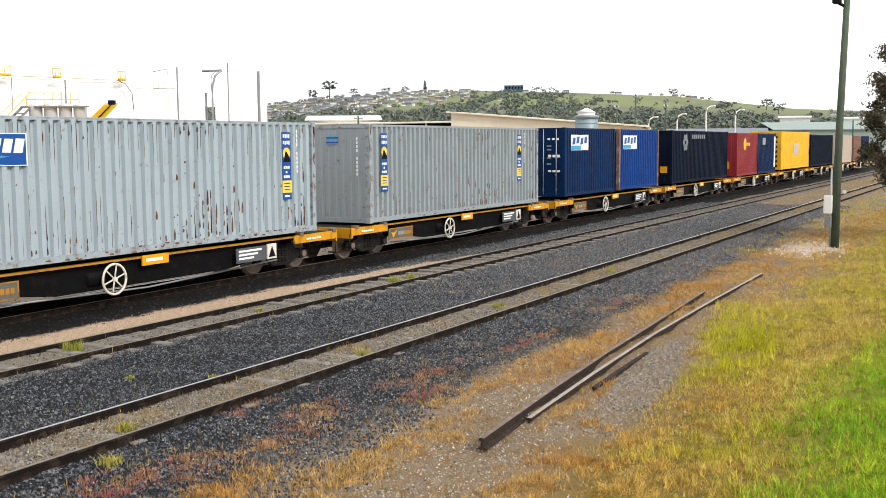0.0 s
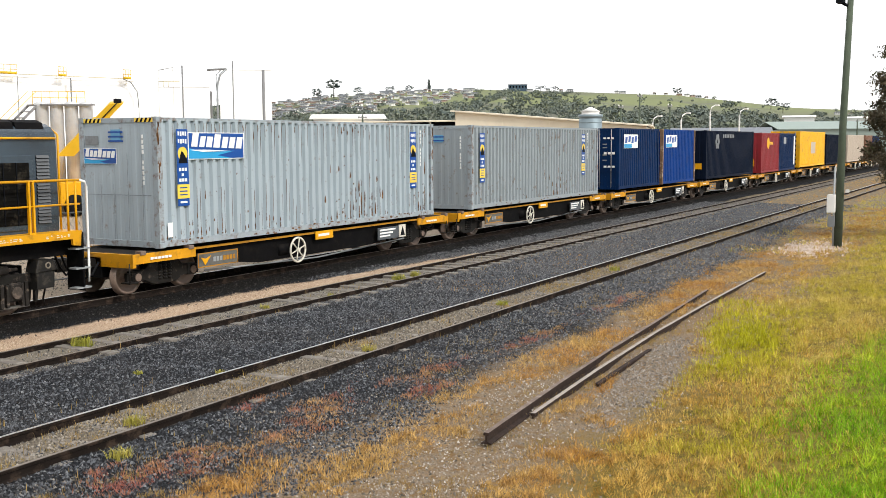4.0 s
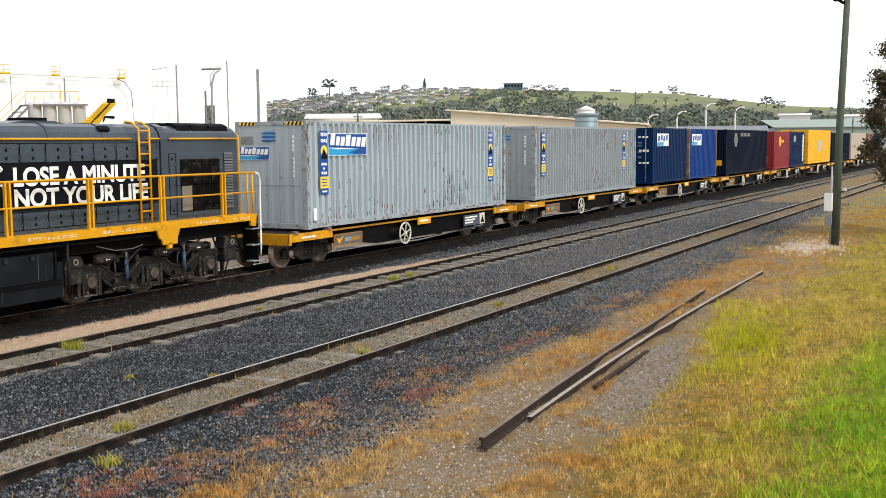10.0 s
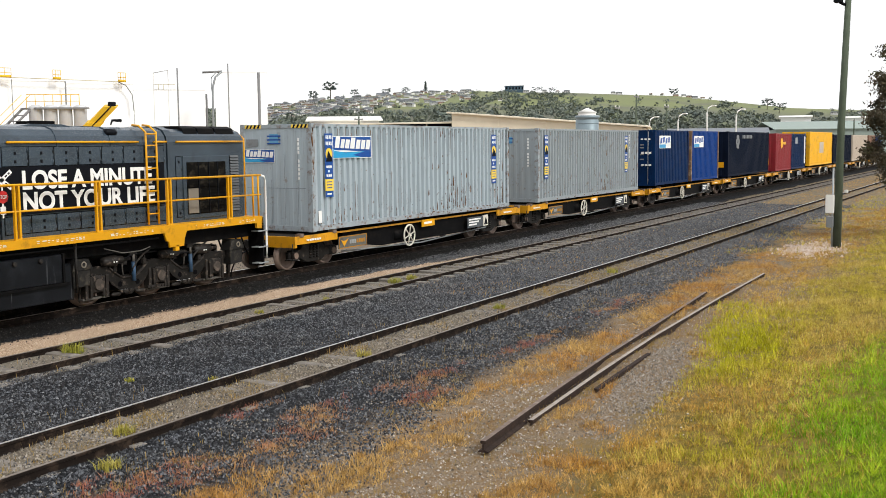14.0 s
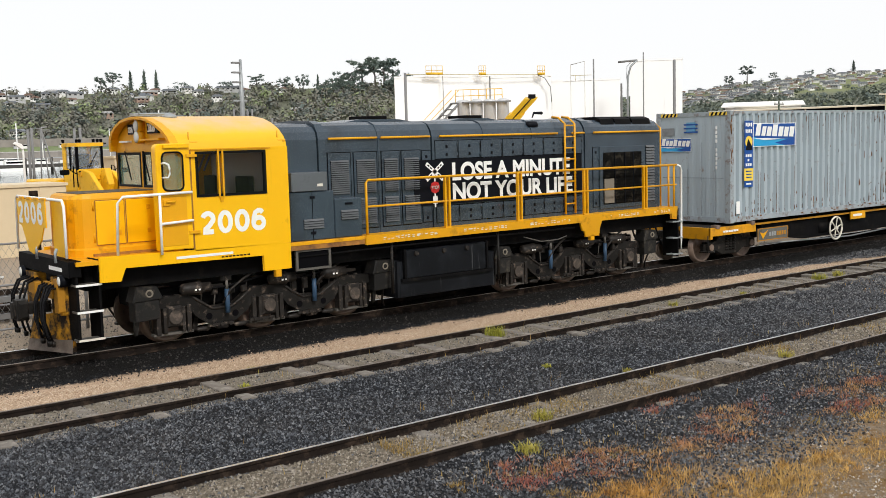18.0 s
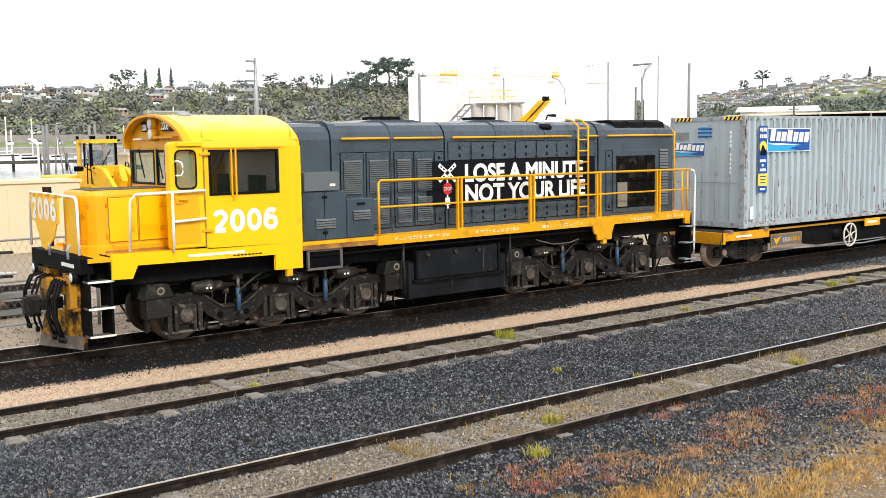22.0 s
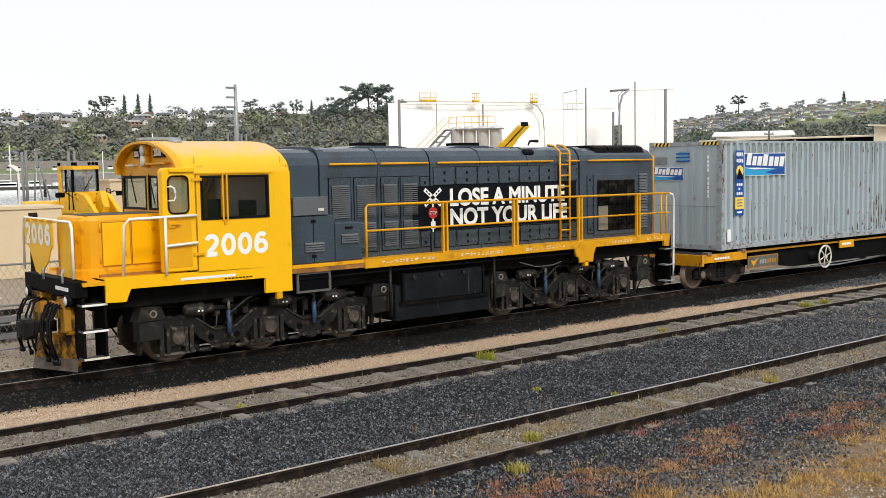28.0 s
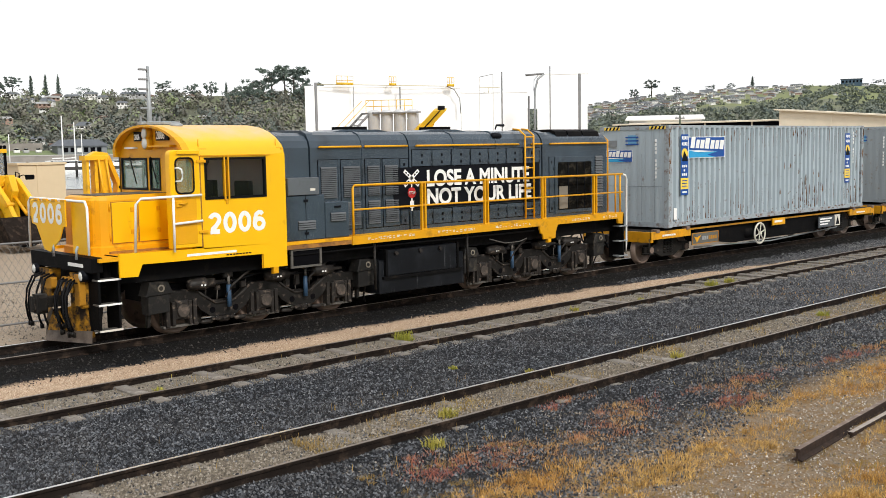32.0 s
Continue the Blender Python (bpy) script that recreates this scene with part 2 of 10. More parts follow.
M_GLASS = glass_mat("cab_glass", (0.01, 0.013, 0.014), 0.2)
M_GLASSG = glass_mat("green_tinted_windscreen", (0.12, 0.25, 0.2), 0.4)
M_RUBBER = surf("black_rubber", (0.004, 0.004, 0.005), 0.55, var=0.2, spec=0.12)
M_LENS = surf("clear_lamp_lens", (0.6, 0.6, 0.57), 0.12, var=0.05)

# ---- mesh helpers ----
class Mesh:
    """Gathers simple solids in world places; ob() links them as one mesh object."""

    def __init__(self):
        self.v, self.f, self.s = [], [], []

    def add(self, verts, faces, smooth=False):
        k = len(self.v)
        self.v += [tuple(p) for p in verts]
        self.f += [tuple(i + k for i in q) for q in faces]
        self.s += [smooth] * len(faces)
        return self

    def box(self, x0, x1, y0, y1, z0, z1, c=0.0):
        if c <= 0:
            v = [(x, y, z) for z in (z0, z1) for y in (y0, y1) for x in (x0, x1)]
            return self.add(v, [(0, 2, 3, 1), (4, 5, 7, 6), (0, 1, 5, 4), (2, 6, 7, 3), (0, 4, 6, 2), (1, 3, 7, 5)])
        return self.slab([(x0, z0), (x1, z0), (x1, z1), (x0, z1)], y0, y1, c)

    def slab(self, poly, y0, y1, c=0.0):
        """A polygon in x and z (counter-clockwise seen from -y) given depth from y0 to y1, its rims chamfered by c."""
        n = len(poly)
        cx, cz = sum(p[0] for p in poly) / n, sum(p[1] for p in poly) / n
        rings = [(y0, 1), (y0 + c, 0), (y1 - c, 0), (y1, 1)] if c > 0 else [(y0, 0), (y1, 0)]
        v = []
        for y, inset in rings:
            for x, z in poly:
                if inset:
                    d = math.hypot(x - cx, z - cz) or 1
                    k = 1 - c * 1.4 / d
                    x, z = cx + (x - cx) * k, cz + (z - cz) * k
                v.append((x, y, z))
        m = len(rings)
        f = [tuple(range(n)), tuple(range(m * n - 1, (m - 1) * n - 1, -1))]
        for j in range(m - 1):
            f += [(j * n + i, (j + 1) * n + i, (j + 1) * n + (i + 1) % n, j * n + (i + 1) % n) for i in range(n)]
        return self.add(v, f)

    def turned(self, poly, axis, a0, a1):
        """A polygon given depth along another axis: 'x': polygon in y, z; 'z': polygon in x, y."""
        n = len(poly)
        put = (lambda p, a: (a, p[0], p[1])) if axis == "x" else (lambda p, a: (p[0], p[1], a))
        v = [put(p, a0) for p in poly] + [put(p, a1) for p in poly]
        return self.add(v, [tuple(range(n - 1, -1, -1)), tuple(range(n, 2 * n))] + [(i, (i + 1) % n, n + (i + 1) % n, n + i) for i in range(n)])

    def tube(self, pts, r, seg=8, r1=None, closed=False):
        """A round bar through points; it tapers to r1."""
        pts = [Vector(p) for p in pts]
        n, v, f = len(pts), [], []
        for i, p in enumerate(pts):
            d = (pts[min(i + 1, n - 1)] - pts[max(i - 1, 0)]).normalized()
            a = d.cross(Vector((0, 0, 1)))
            a = a.normalized() if a.length > 0.05 else Vector((1, 0, 0))
            b = d.cross(a).normalized()
            q = r if r1 is None else r + (r1 - r) * i / max(1, n - 1)
            v += [p + q * (math.cos(t) * a + math.sin(t) * b) for t in (math.tau * k / seg for k in range(seg))]
        for i in range(n - 1):
            f += [(i * seg + k, i * seg + (k + 1) % seg, (i + 1) * seg + (k + 1) % seg, (i + 1) * seg + k) for k in range(seg)]
        self.add(v, f, True)
        k = len(self.v) - len(v)
        self.f += [tuple(k + i for i in range(seg - 1, -1, -1)), tuple(k + (n - 1) * seg + i for i in range(seg))]
        self.s += [False, False]
        return self

    def lathe(self, centre, axis, profile, seg=24):
        """Rings of (along, radius) turned about an axis through centre."""
        c, v, f = Vector(centre), [], []
        ax = {"x": (Vector((1, 0, 0)), Vector((0, 1, 0)), Vector((0, 0, 1))), "y": (Vector((0, 1, 0)), Vector((0, 0, 1)), Vector((1, 0, 0))), "z": (Vector((0, 0, 1)), Vector((1, 0, 0)), Vector((0, 1, 0)))}[axis]
        for h, r in profile:
            v += [c + h * ax[0] + r * (math.cos(t) * ax[1] + math.sin(t) * ax[2]) for t in (math.tau * k / seg for k in range(seg))]
        for i in range(len(profile) - 1):
            f += [(i * seg + k, i * seg + (k + 1) % seg, (i + 1) * seg + (k + 1) % seg, (i + 1) * seg + k) for k in range(seg)]
        self.add(v, f, True)
        k = len(self.v) - len(v)
        self.f += [tuple(k + i for i in range(seg - 1, -1, -1)), tuple(k + (len(profile) - 1) * seg + i for i in range(seg))]
        self.s += [False, False]
        return self

    def ob(self, name, mat, parent=None, label="", at=None):
        o = Vector(at) if at is not None else (parent_place(parent) if parent else Vector((0, 0, 0)))
        me = bpy.data.meshes.new(name)
        me.from_pydata([(p[0] - o.x, p[1] - o.y, p[2] - o.z) for p in self.v], [], self.f)
        me.polygons.foreach_set("use_smooth", self.s)
        me.materials.append(mat)
        me.update()
        ob = new(name, me)
        if parent:
            ob.parent = parent
            ob.location = o - parent_place(parent)
        else:
            ob.location = o
        PLACE[ob.name] = o.copy()
        if label:
            ob["label"] = label
        return ob


PLACE = {}


def parent_place(ob):
    return PLACE[ob.name]


def thing(name, at, label, category, group="", kind=""):
    e = new(name)
    e.empty_display_size = 0.3
    e.location = at
    PLACE[e.name] = Vector(at)
    return tagged(e, label, category, group, kind)


def big_mesh(name, verts, faces, mat, smooth=False):
    """One joined mesh from number arrays (triangles or quads)."""
    me = bpy.data.meshes.new(name)
    nf, k = faces.shape
    me.vertices.add(len(verts))
    me.vertices.foreach_set("co", verts.astype(np.float32).ravel())
    me.loops.add(nf * k)
    me.loops.foreach_set("vertex_index", faces.astype(np.int32).ravel())
    me.polygons.add(nf)
    me.polygons.foreach_set("loop_start", np.arange(0, nf * k, k, dtype=np.int32))
    me.polygons.foreach_set("use_smooth", np.full(nf, smooth))
    me.materials.append(mat)
    me.update(calc_edges=True)
    ob = new(name, me)
    PLACE[ob.name] = Vector((0, 0, 0))
    return ob


RNG = np.random.default_rng(7)

# ---- ground ----
TRACK_A, TRACK_B, TRACK_C = 9.85, 14.26, 17.71
RAIL_C = 0.18
HALF = 0.5685


def ground_height(x, y):
    """Ground level: a slight formation under the tracks, a verge that rises to the camera's side."""
    x, y = np.asarray(x, float), np.asarray(y, float)
    z = -0.16 + 0 * x
    z += 0.2 * np.exp(-((y - 17.71) / 1.2) ** 6) + 0.05 * np.exp(-((y - TRACK_B) / 1.3) ** 4) + 0.04 * np.exp(-((y - TRACK_A) / 1.2) ** 4)
    z += 0.03 * np.clip((16.3 - np.abs(y - 15.9) * 3) - 15.3, 0, 1)
    z += np.where(y < 4.6, 0.04 * (4.6 - y) + 0.012 * (np.clip(4.6 - y, 0, 8)) ** 2, 0) * np.clip((60 - x) / 25, 0, 1)
    z += 0.025 * np.sin(x * 1.3 + 2 * np.sin(y * 0.9)) * np.exp(-((y - 5) / 3.5) ** 2) + 0.012 * np.sin(x * 3.1 + y * 2.3)
    return z


def ground_material():
    m, n, l, b = nodes_of("railway_ground")
    co = n.new("ShaderNodeTexCoord").outputs["Object"]
    sep = n.new("ShaderNodeSeparateXYZ")
    l.new(co, sep.inputs[0])
    wob = n.new("ShaderNodeMath")
    wob.operation = "MULTIPLY_ADD"
    l.new(noise_node(n, l, 0.9, 5, 0.65, co), wob.inputs[0])
    wob.inputs[1].default_value = 1.6
    l.new(sep.outputs[1], wob.inputs[2])
    y = wob.outputs[0]

    def band(at, soft):
        r = n.new("ShaderNodeMapRange")
        r.inputs["From Min"].default_value, r.inputs["From Max"].default_value = at + 0.8 - soft, at + 0.8 + soft
        l.new(y, r.inputs[0])
        return r.outputs[0]

    fine = noise_node(n, l, 38, 4, 0.7, co)
    mid = noise_node(n, l, 5, 6, 0.65, co)
    # near-black bed: shade between the loose stones, put into the ground colour
    stone = mix(n, l, ramp(n, l, fine, 0.4, 0.72), (0.004, 0.0045, 0.0055), (0.035, 0.038, 0.044))
    dirt = mix(n, l, ramp(n, l, fine, 0.32, 0.7), (0.085, 0.06, 0.038), (0.33, 0.255, 0.18))
    dirt = mix(n, l, ramp(n, l, mid, 0.45, 0.65), dirt, mix(n, l, fine, (0.11, 0.065, 0.028), (0.25, 0.15, 0.06)))
    grass = mix(n, l, ramp(n, l, mid, 0.35, 0.65), (0.1, 0.078, 0.016), (0.24, 0.165, 0.045))
    yard = mix(n, l, ramp(n, l, fine, 0.3, 0.75), (0.2, 0.155, 0.115), (0.46, 0.38, 0.29))
    lush = mix(n, l, ramp(n, l, mid, 0.35, 0.65), (0.06, 0.11, 0.004), (0.14, 0.2, 0.008))
    grass = mix(n, l, band(1.5, 0.6), lush, grass)
    col = mix(n, l, band(4.15, 0.5), grass, dirt)
    col = mix(n, l, band(7.3, 0.4), col, stone)
    near_y = n.new("ShaderNodeMath")
    near_y.operation = "MULTIPLY_ADD"
    l.new(noise_node(n, l, 3.6, 5, 0.7, co), near_y.inputs[0])
    near_y.inputs[1].default_value = 0.32
    l.new(sep.outputs[1], near_y.inputs[2])

    def strip(col, lo, hi, soft, c0, c1, taper=False):
        """A belt of ground between two distances from the verge."""
        top = near_y.outputs[0]
        if taper:
            k = n.new("ShaderNodeMapRange")
            k.inputs["From Min"].default_value, k.inputs["From Max"].default_value = 21, 33
            k.inputs["To Max"].default_value = 1.25
            l.new(sep.outputs[0], k.inputs[0])
            ad = n.new("ShaderNodeMath")
            l.new(k.outputs[0], ad.inputs[0])
            l.new(top, ad.inputs[1])
            top = ad.outputs[0]
        a, z = n.new("ShaderNodeMapRange"), n.new("ShaderNodeMapRange")
        a.inputs["From Min"].default_value, a.inputs["From Max"].default_value = lo + 0.16 - soft, lo + 0.16 + soft
        z.inputs["From Min"].default_value, z.inputs["From Max"].default_value = hi + 0.16 + soft, hi + 0.16 - soft
        l.new(near_y.outputs[0], a.inputs[0])
        l.new(top, z.inputs[0])
        m2 = n.new("ShaderNodeMath")
        m2.operation = "MULTIPLY"
        l.new(a.outputs[0], m2.inputs[0])
        l.new(z.outputs[0], m2.inputs[1])
        return mix(n, l, m2.outputs[0], col, mix(n, l, ramp(n, l, fine, 0.3, 0.7), c0, c1))

    col = strip(col, TRACK_A - 0.55, TRACK_A + 0.55, 0.08, (0.05, 0.042, 0.032), (0.25, 0.21, 0.16))
    col = strip(col, TRACK_B - 0.8, TRACK_B + 0.75, 0.12, (0.08, 0.07, 0.056), (0.28, 0.25, 0.205))
    col = strip(col, 15.15, 16.36, 0.06, (0.26, 0.17, 0.11), (0.6, 0.46, 0.33), True)
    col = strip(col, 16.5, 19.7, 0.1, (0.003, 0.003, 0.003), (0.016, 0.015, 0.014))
    col = mix(n, l, band(19.9, 0.4), col, yard)
    far = n.new("ShaderNodeMapRange")
    far.inputs["From Min"].default_value, far.inputs["From Max"].default_value = 24, 48
    l.new(sep.outputs[0], far.inputs[0])
    lowy = n.new("ShaderNodeMath")
    lowy.operation = "LESS_THAN"
    l.new(y, lowy.inputs[0])
    lowy.inputs[1].default_value = 16.6
    fm = n.new("ShaderNodeMath")
    fm.operation = "MULTIPLY"
    l.new(far.outputs[0], fm.inputs[0])
    l.new(lowy.outputs[0], fm.inputs[1])
    verge = mix(n, l, ramp(n, l, mid, 0.4, 0.6), (0.12, 0.1, 0.07), (0.24, 0.19, 0.125))
    col = mix(n, l, fm.outputs[0], col, verge)
    l.new(col, b.inputs["Base Color"])
    b.inputs["Roughness"].default_value = 0.9
    b.inputs["Specular IOR Level"].default_value = 0.1
    bump(n, l, b, fine, 0.6, 0.03)
    return m


def build_ground():
    xs = np.unique(np.concatenate([[-3000, -800, -200, -60, -20], np.arange(-6, 60, 0.3), np.arange(60, 200, 5), [250, 400, 800, 1600, 4000]]))
    ys = np.unique(np.concatenate([[-3000, -700, -200, -60, -20], np.arange(-8, 24, 0.22), np.arange(24, 60, 3), [80, 120, 200, 400, 900, 3000]]))
    X, Y = np.meshgrid(xs, ys, indexing="ij")
    Z = ground_height(X, Y)
    v = np.stack([X, Y, Z], -1).reshape(-1, 3)
    a = np.arange(len(xs) * len(ys)).reshape(len(xs), len(ys))
    f = np.stack([a[:-1, :-1], a[1:, :-1], a[1:, 1:], a[:-1, 1:]], -1).reshape(-1, 4)
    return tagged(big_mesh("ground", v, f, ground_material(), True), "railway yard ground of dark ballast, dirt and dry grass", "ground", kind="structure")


build_ground()

# ---- tracks ----
RAIL_SECTION = [(-0.065, -0.14), (0.065, -0.14), (0.065, -0.128), (0.012, -0.108), (0.012, -0.04), (0.034, -0.03), (0.034, -0.004), (0.028, 0.0), (-0.028, 0.0), (-0.034, -0.004), (-0.034, -0.03), (-0.012, -0.04), (-0.012, -0.108), (-0.065, -0.128)]


def rail(parent, y, z, x0, x1, head):
    m = Mesh().turned([(y + p, z + q - 0.004) for p, q in RAIL_SECTION], "x", x0, x1)
    r = m.ob("rail", M_RAILS, parent, "rusty brown steel rail")
    Mesh().box(x0, x1, y - 0.021, y + 0.017, z - 0.006, z + 0.002).ob("rail_head", head, r, "worn running surface")
    return r


def track(name, y, z, heads, x0, x1, label, sleeper_rise, wood):
    root = thing(name, (20, y, z - 0.14), label, "railway track", kind="structure")
    rail(root, y - HALF, z, x0, x1, heads[0])
    rail(root, y + HALF, z, x0, x1, heads[1])
    rng = random.Random(int(y * 10))
    base = None
    x, made = x0, 0
    rest = Mesh()
    while x < x1:
        w, ln = 0.115, 0.71 if sleeper_rise < 0.03 else 0.88
        zt = z - 0.14 + sleeper_rise + (0.022 if sleeper_rise > 0.04 and x > 23 else 0)
        if x > 62 or x < -1:
            rest.box(x - w, x + w, y - ln, y + ln, zt - 0.12, zt)
            x += 0.68
            continue
        if base is None:
            m = Mesh().slab([(-w, -0.12), (w, -0.12), (w, -0.008), (w - 0.015, 0), (-w + 0.015, 0.003), (-w, -0.01)], -ln, ln, 0.01)
            base = m.ob("sleeper", wood, None)
            s = base
        else:
            s = new("sleeper", base.data)
        s.parent = root
        s.matrix_basis = pose(x + rng.uniform(-0.05, 0.05) - 20, rng.uniform(-0.05, 0.05), zt - (z - 0.14) + rng.uniform(-0.02, 0.012), rng.uniform(-0.6, 0.6), 0, rng.uniform(-2, 2))
        x += 0.68
    rest.ob("sleepers", wood, root)
    return root


M_SLEEPD = surf("dark_sleeper", (0.018, 0.016, 0.014), 0.8, var=0.3, dirt=((0.04, 0.035, 0.03), 0.3, 5), spec=0.2)
track("track_near", TRACK_A, 0.0, (M_RAILD, M_RAILT), -12, 150, "siding track with one polished rail in weedy ballast", 0.018, M_SLEEP)
track("track_middle", TRACK_B, 0.0, (M_RAILD, M_RAILD), -12, 190, "disused dull siding track on old grey sleepers", 0.046, M_SLEEP)
track("track_train", TRACK_C, RAIL_C, (M_RAILD, M_RAILT), -30, 260, "main track in near-black ballast under the train", -0.085, M_SLEEPD)

# ---- the train ----
MOVING = []  # things that roll with the train: (object, place at rest)
WHEELS = []  # (wheelset, place on its thing, radius)
Y0 = TRACK_C
NEAR = Y0 - 1.22


def rolls(ob):
    MOVING.append(ob)
    return ob


def corrugated(x0, x1, y, z0, z1, depth, pitch=0.278, out=-1, along="x"):
    """A sheet with trapezoid ribs; its outer crests lie at y, valleys depth inside."""
    m = Mesh()
    n = max(2, round((x1 - x0) / pitch))
    p = (x1 - x0) / n
    prof = []
    for i in range(n):
        a = x0 + i * p
        prof += [(a, 0), (a + 0.4 * p, 0), (a + 0.52 * p, 1), (a + 0.88 * p, 1)]
    prof.append((x1, 0))
    v, f = [], []
    for a, d in prof:
        yy = y - out * depth * d
        for z in (z0, z1):
            v.append((a, yy, z) if along == "x" else (yy, a, z))
    for i in range(len(prof) - 1):
        f.append((2 * i, 2 * i + 2, 2 * i + 3, 2 * i + 1))
    return m.add(v, f)


def container(x, length, z0, height, paint, label, frame_paint=None, doors=False, group="containers on the train", castings=None, depth=0.06, end_depth=0.02):
    root = rolls(thing("shipping_container", (x + length / 2, Y0, z0), label, "container", group))
    fp = frame_paint or paint
    x0, x1, ya, yb, z1 = x, x + length, NEAR, NEAR + 2.44, z0 + height
    corrugated(x0 + 0.11, x1 - 0.11, ya + 0.012, z0 + 0.155, z1 - 0.06, depth).ob("side_panel", paint, root)
    corrugated(x0 + 0.11, x1 - 0.11, yb - 0.012, z0 + 0.155, z1 - 0.06, 0.036, out=1).ob("side_panel", paint, root)
    Mesh().box(x0 + 0.05, x1 - 0.05, ya + 0.05, yb - 0.05, z1 - 0.05, z1 - 0.012).ob("roof_panel", paint, root)
    Mesh().box(x0 + 0.1, x1 - 0.1, ya + 0.06, yb - 0.06, z0 + 0.03, z0 + 0.14).ob("floor", M_BLK, root)
    for y in (ya, yb - 0.1):
        Mesh().box(x0 + 0.15, x1 - 0.15, y + 0.008, y + 0.092, z0 + 0.02, z0 + 0.155, 0.008).ob("bottom_rail", fp, root)
        Mesh().box(x0 + 0.15, x1 - 0.15, y + 0.02, y + 0.08, z1 - 0.085, z1 - 0.02, 0.006).ob("top_rail", fp, root)
    for xa in (x0, x1 - 0.15):
        for y in (ya, yb - 0.16):
            Mesh().box(xa, xa + 0.15, y, y + 0.16, z0 + 0.12, z1 - 0.12, 0.012).ob("corner_post", castings or fp, root)
            for z in (z0, z1 - 0.125):
                Mesh().box(xa - 0.004, xa + 0.174, y - 0.004, y + 0.162, z, z + 0.125, 0.012).ob("corner_casting", castings or fp, root)
    for e, (xa, sgn) in enumerate(((x0, -1), (x1, 1))):
        Mesh().box(xa if sgn < 0 else xa - 0.1, xa + 0.1 if sgn < 0 else xa, ya + 0.15, yb - 0.15, z1 - 0.12, z1 - 0.02, 0.008).ob("end_header", castings or fp, root)
        Mesh().box(xa if sgn < 0 else xa - 0.1, xa + 0.1 if sgn < 0 else xa, ya + 0.15, yb - 0.15, z0 + 0.01, z0 + 0.15, 0.008).ob("end_sill", fp, root)
        if doors and sgn < 0:
            for k in range(2):
                y = ya + 0.17 + k * 1.055
                d = Mesh().box(xa + 0.03, xa + 0.08, y, y + 1.045, z0 + 0.15, z1 - 0.12, 0.008)
                for j in range(5):
                    zz = z0 + 0.35 + j * (height - 0.6) / 5
                    d.box(xa + 0.02, xa + 0.032, y + 0.06, y + 0.98, zz, zz + 0.28, 0.006)
                door = d.ob("door", paint, root)
                for j in (0.22, 0.8):
                    r = Mesh().tube([(xa + 0.005, y + j, z0 + 0.08), (xa + 0.005, y + j, z1 - 0.06)], 0.018, 6)
                    for zz in (0.3, 0.9, 1.6, 2.3):
                        r.box(xa - 0.012, xa + 0.03, y + j - 0.03, y + j + 0.03, z0 + zz, z0 + zz + 0.05)
                    r.ob("locking_bar", M_STEEL, door)
                for zz in (1.35, 1.6, 1.95, 2.1):
                    Mesh().box(xa + 0.012, xa + 0.018, y + 0.45, y + 0.45 + 0.2, z0 + zz, z0 + zz + 0.06).ob("marking", M_GREYL, door)
        else:
            corrugated(ya + 0.15, yb - 0.15, xa - sgn * 0.012, z0 + 0.14, z1 - 0.11, end_depth, 0.26, out=sgn, along="y").ob("end_panel", paint, root)
    return root


def side_sign(parent, name, x0, x1, z0, z1, mat, y=NEAR, label="", t=0.003):
    return Mesh().box(x0, x1, y - t, y + 0.002, z0, z1).ob(name, mat, parent, label)


def wave_logo(parent, x0, z0, w, h, y=NEAR, end=None):
    """A blue sign with a light wave and slanted white letter-like bars; on the long side, or on the end face at x = end."""
    def flat(poly, d, name, mat, par, label=""):
        m = Mesh()
        if end is None:
            m.slab([(x0 + a * w, z0 + b * h) for a, b in poly], y - d, y - d + 0.003)
        else:
            m.turned([(x0 + (1 - a) * w, z0 + b * h) for a, b in poly], "x", end - d, end - d + 0.003)
        return m.ob(name, mat, par, label)
    back = flat([(0, 0), (1, 0), (1, 1), (0, 1)], 0.004, "logo_panel", M_WHITE, parent, "blue and white wave logo panel")
    flat([(0.015, 0.03), (0.985, 0.03), (0.985, 0.97), (0.015, 0.97)], 0.007, "panel_field", M_LOGO, back)
    flat([(0.015, 0.03), (0.75, 0.03), (0.5, 0.14), (0.8, 0.3), (0.3, 0.26), (0.015, 0.42)], 0.010, "wave", M_LOGO2, back)
    flat([(0.015, 0.36), (0.25, 0.28), (0.75, 0.3), (0.3, 0.36)], 0.013, "wave_crest", M_WHITE, back)
    a = 0.05
    for i, (wd, hh) in enumerate(((0.13, 0.5), (0.11, 0.4), (0.125, 0.4), (0.14, 0.5), (0.125, 0.42), (0.125, 0.42), (0.13, 0.44))):
        b0 = 0.48 - i * 0.014
        s = 0.035
        flat([(a, b0), (a + wd * 0.8, b0 - 0.01), (a + wd * 0.8 + s, b0 + hh - 0.01), (a + s, b0 + hh)], 0.013, "letter_bar", M_WHITE, back)
        a += wd + 0.005
    return back


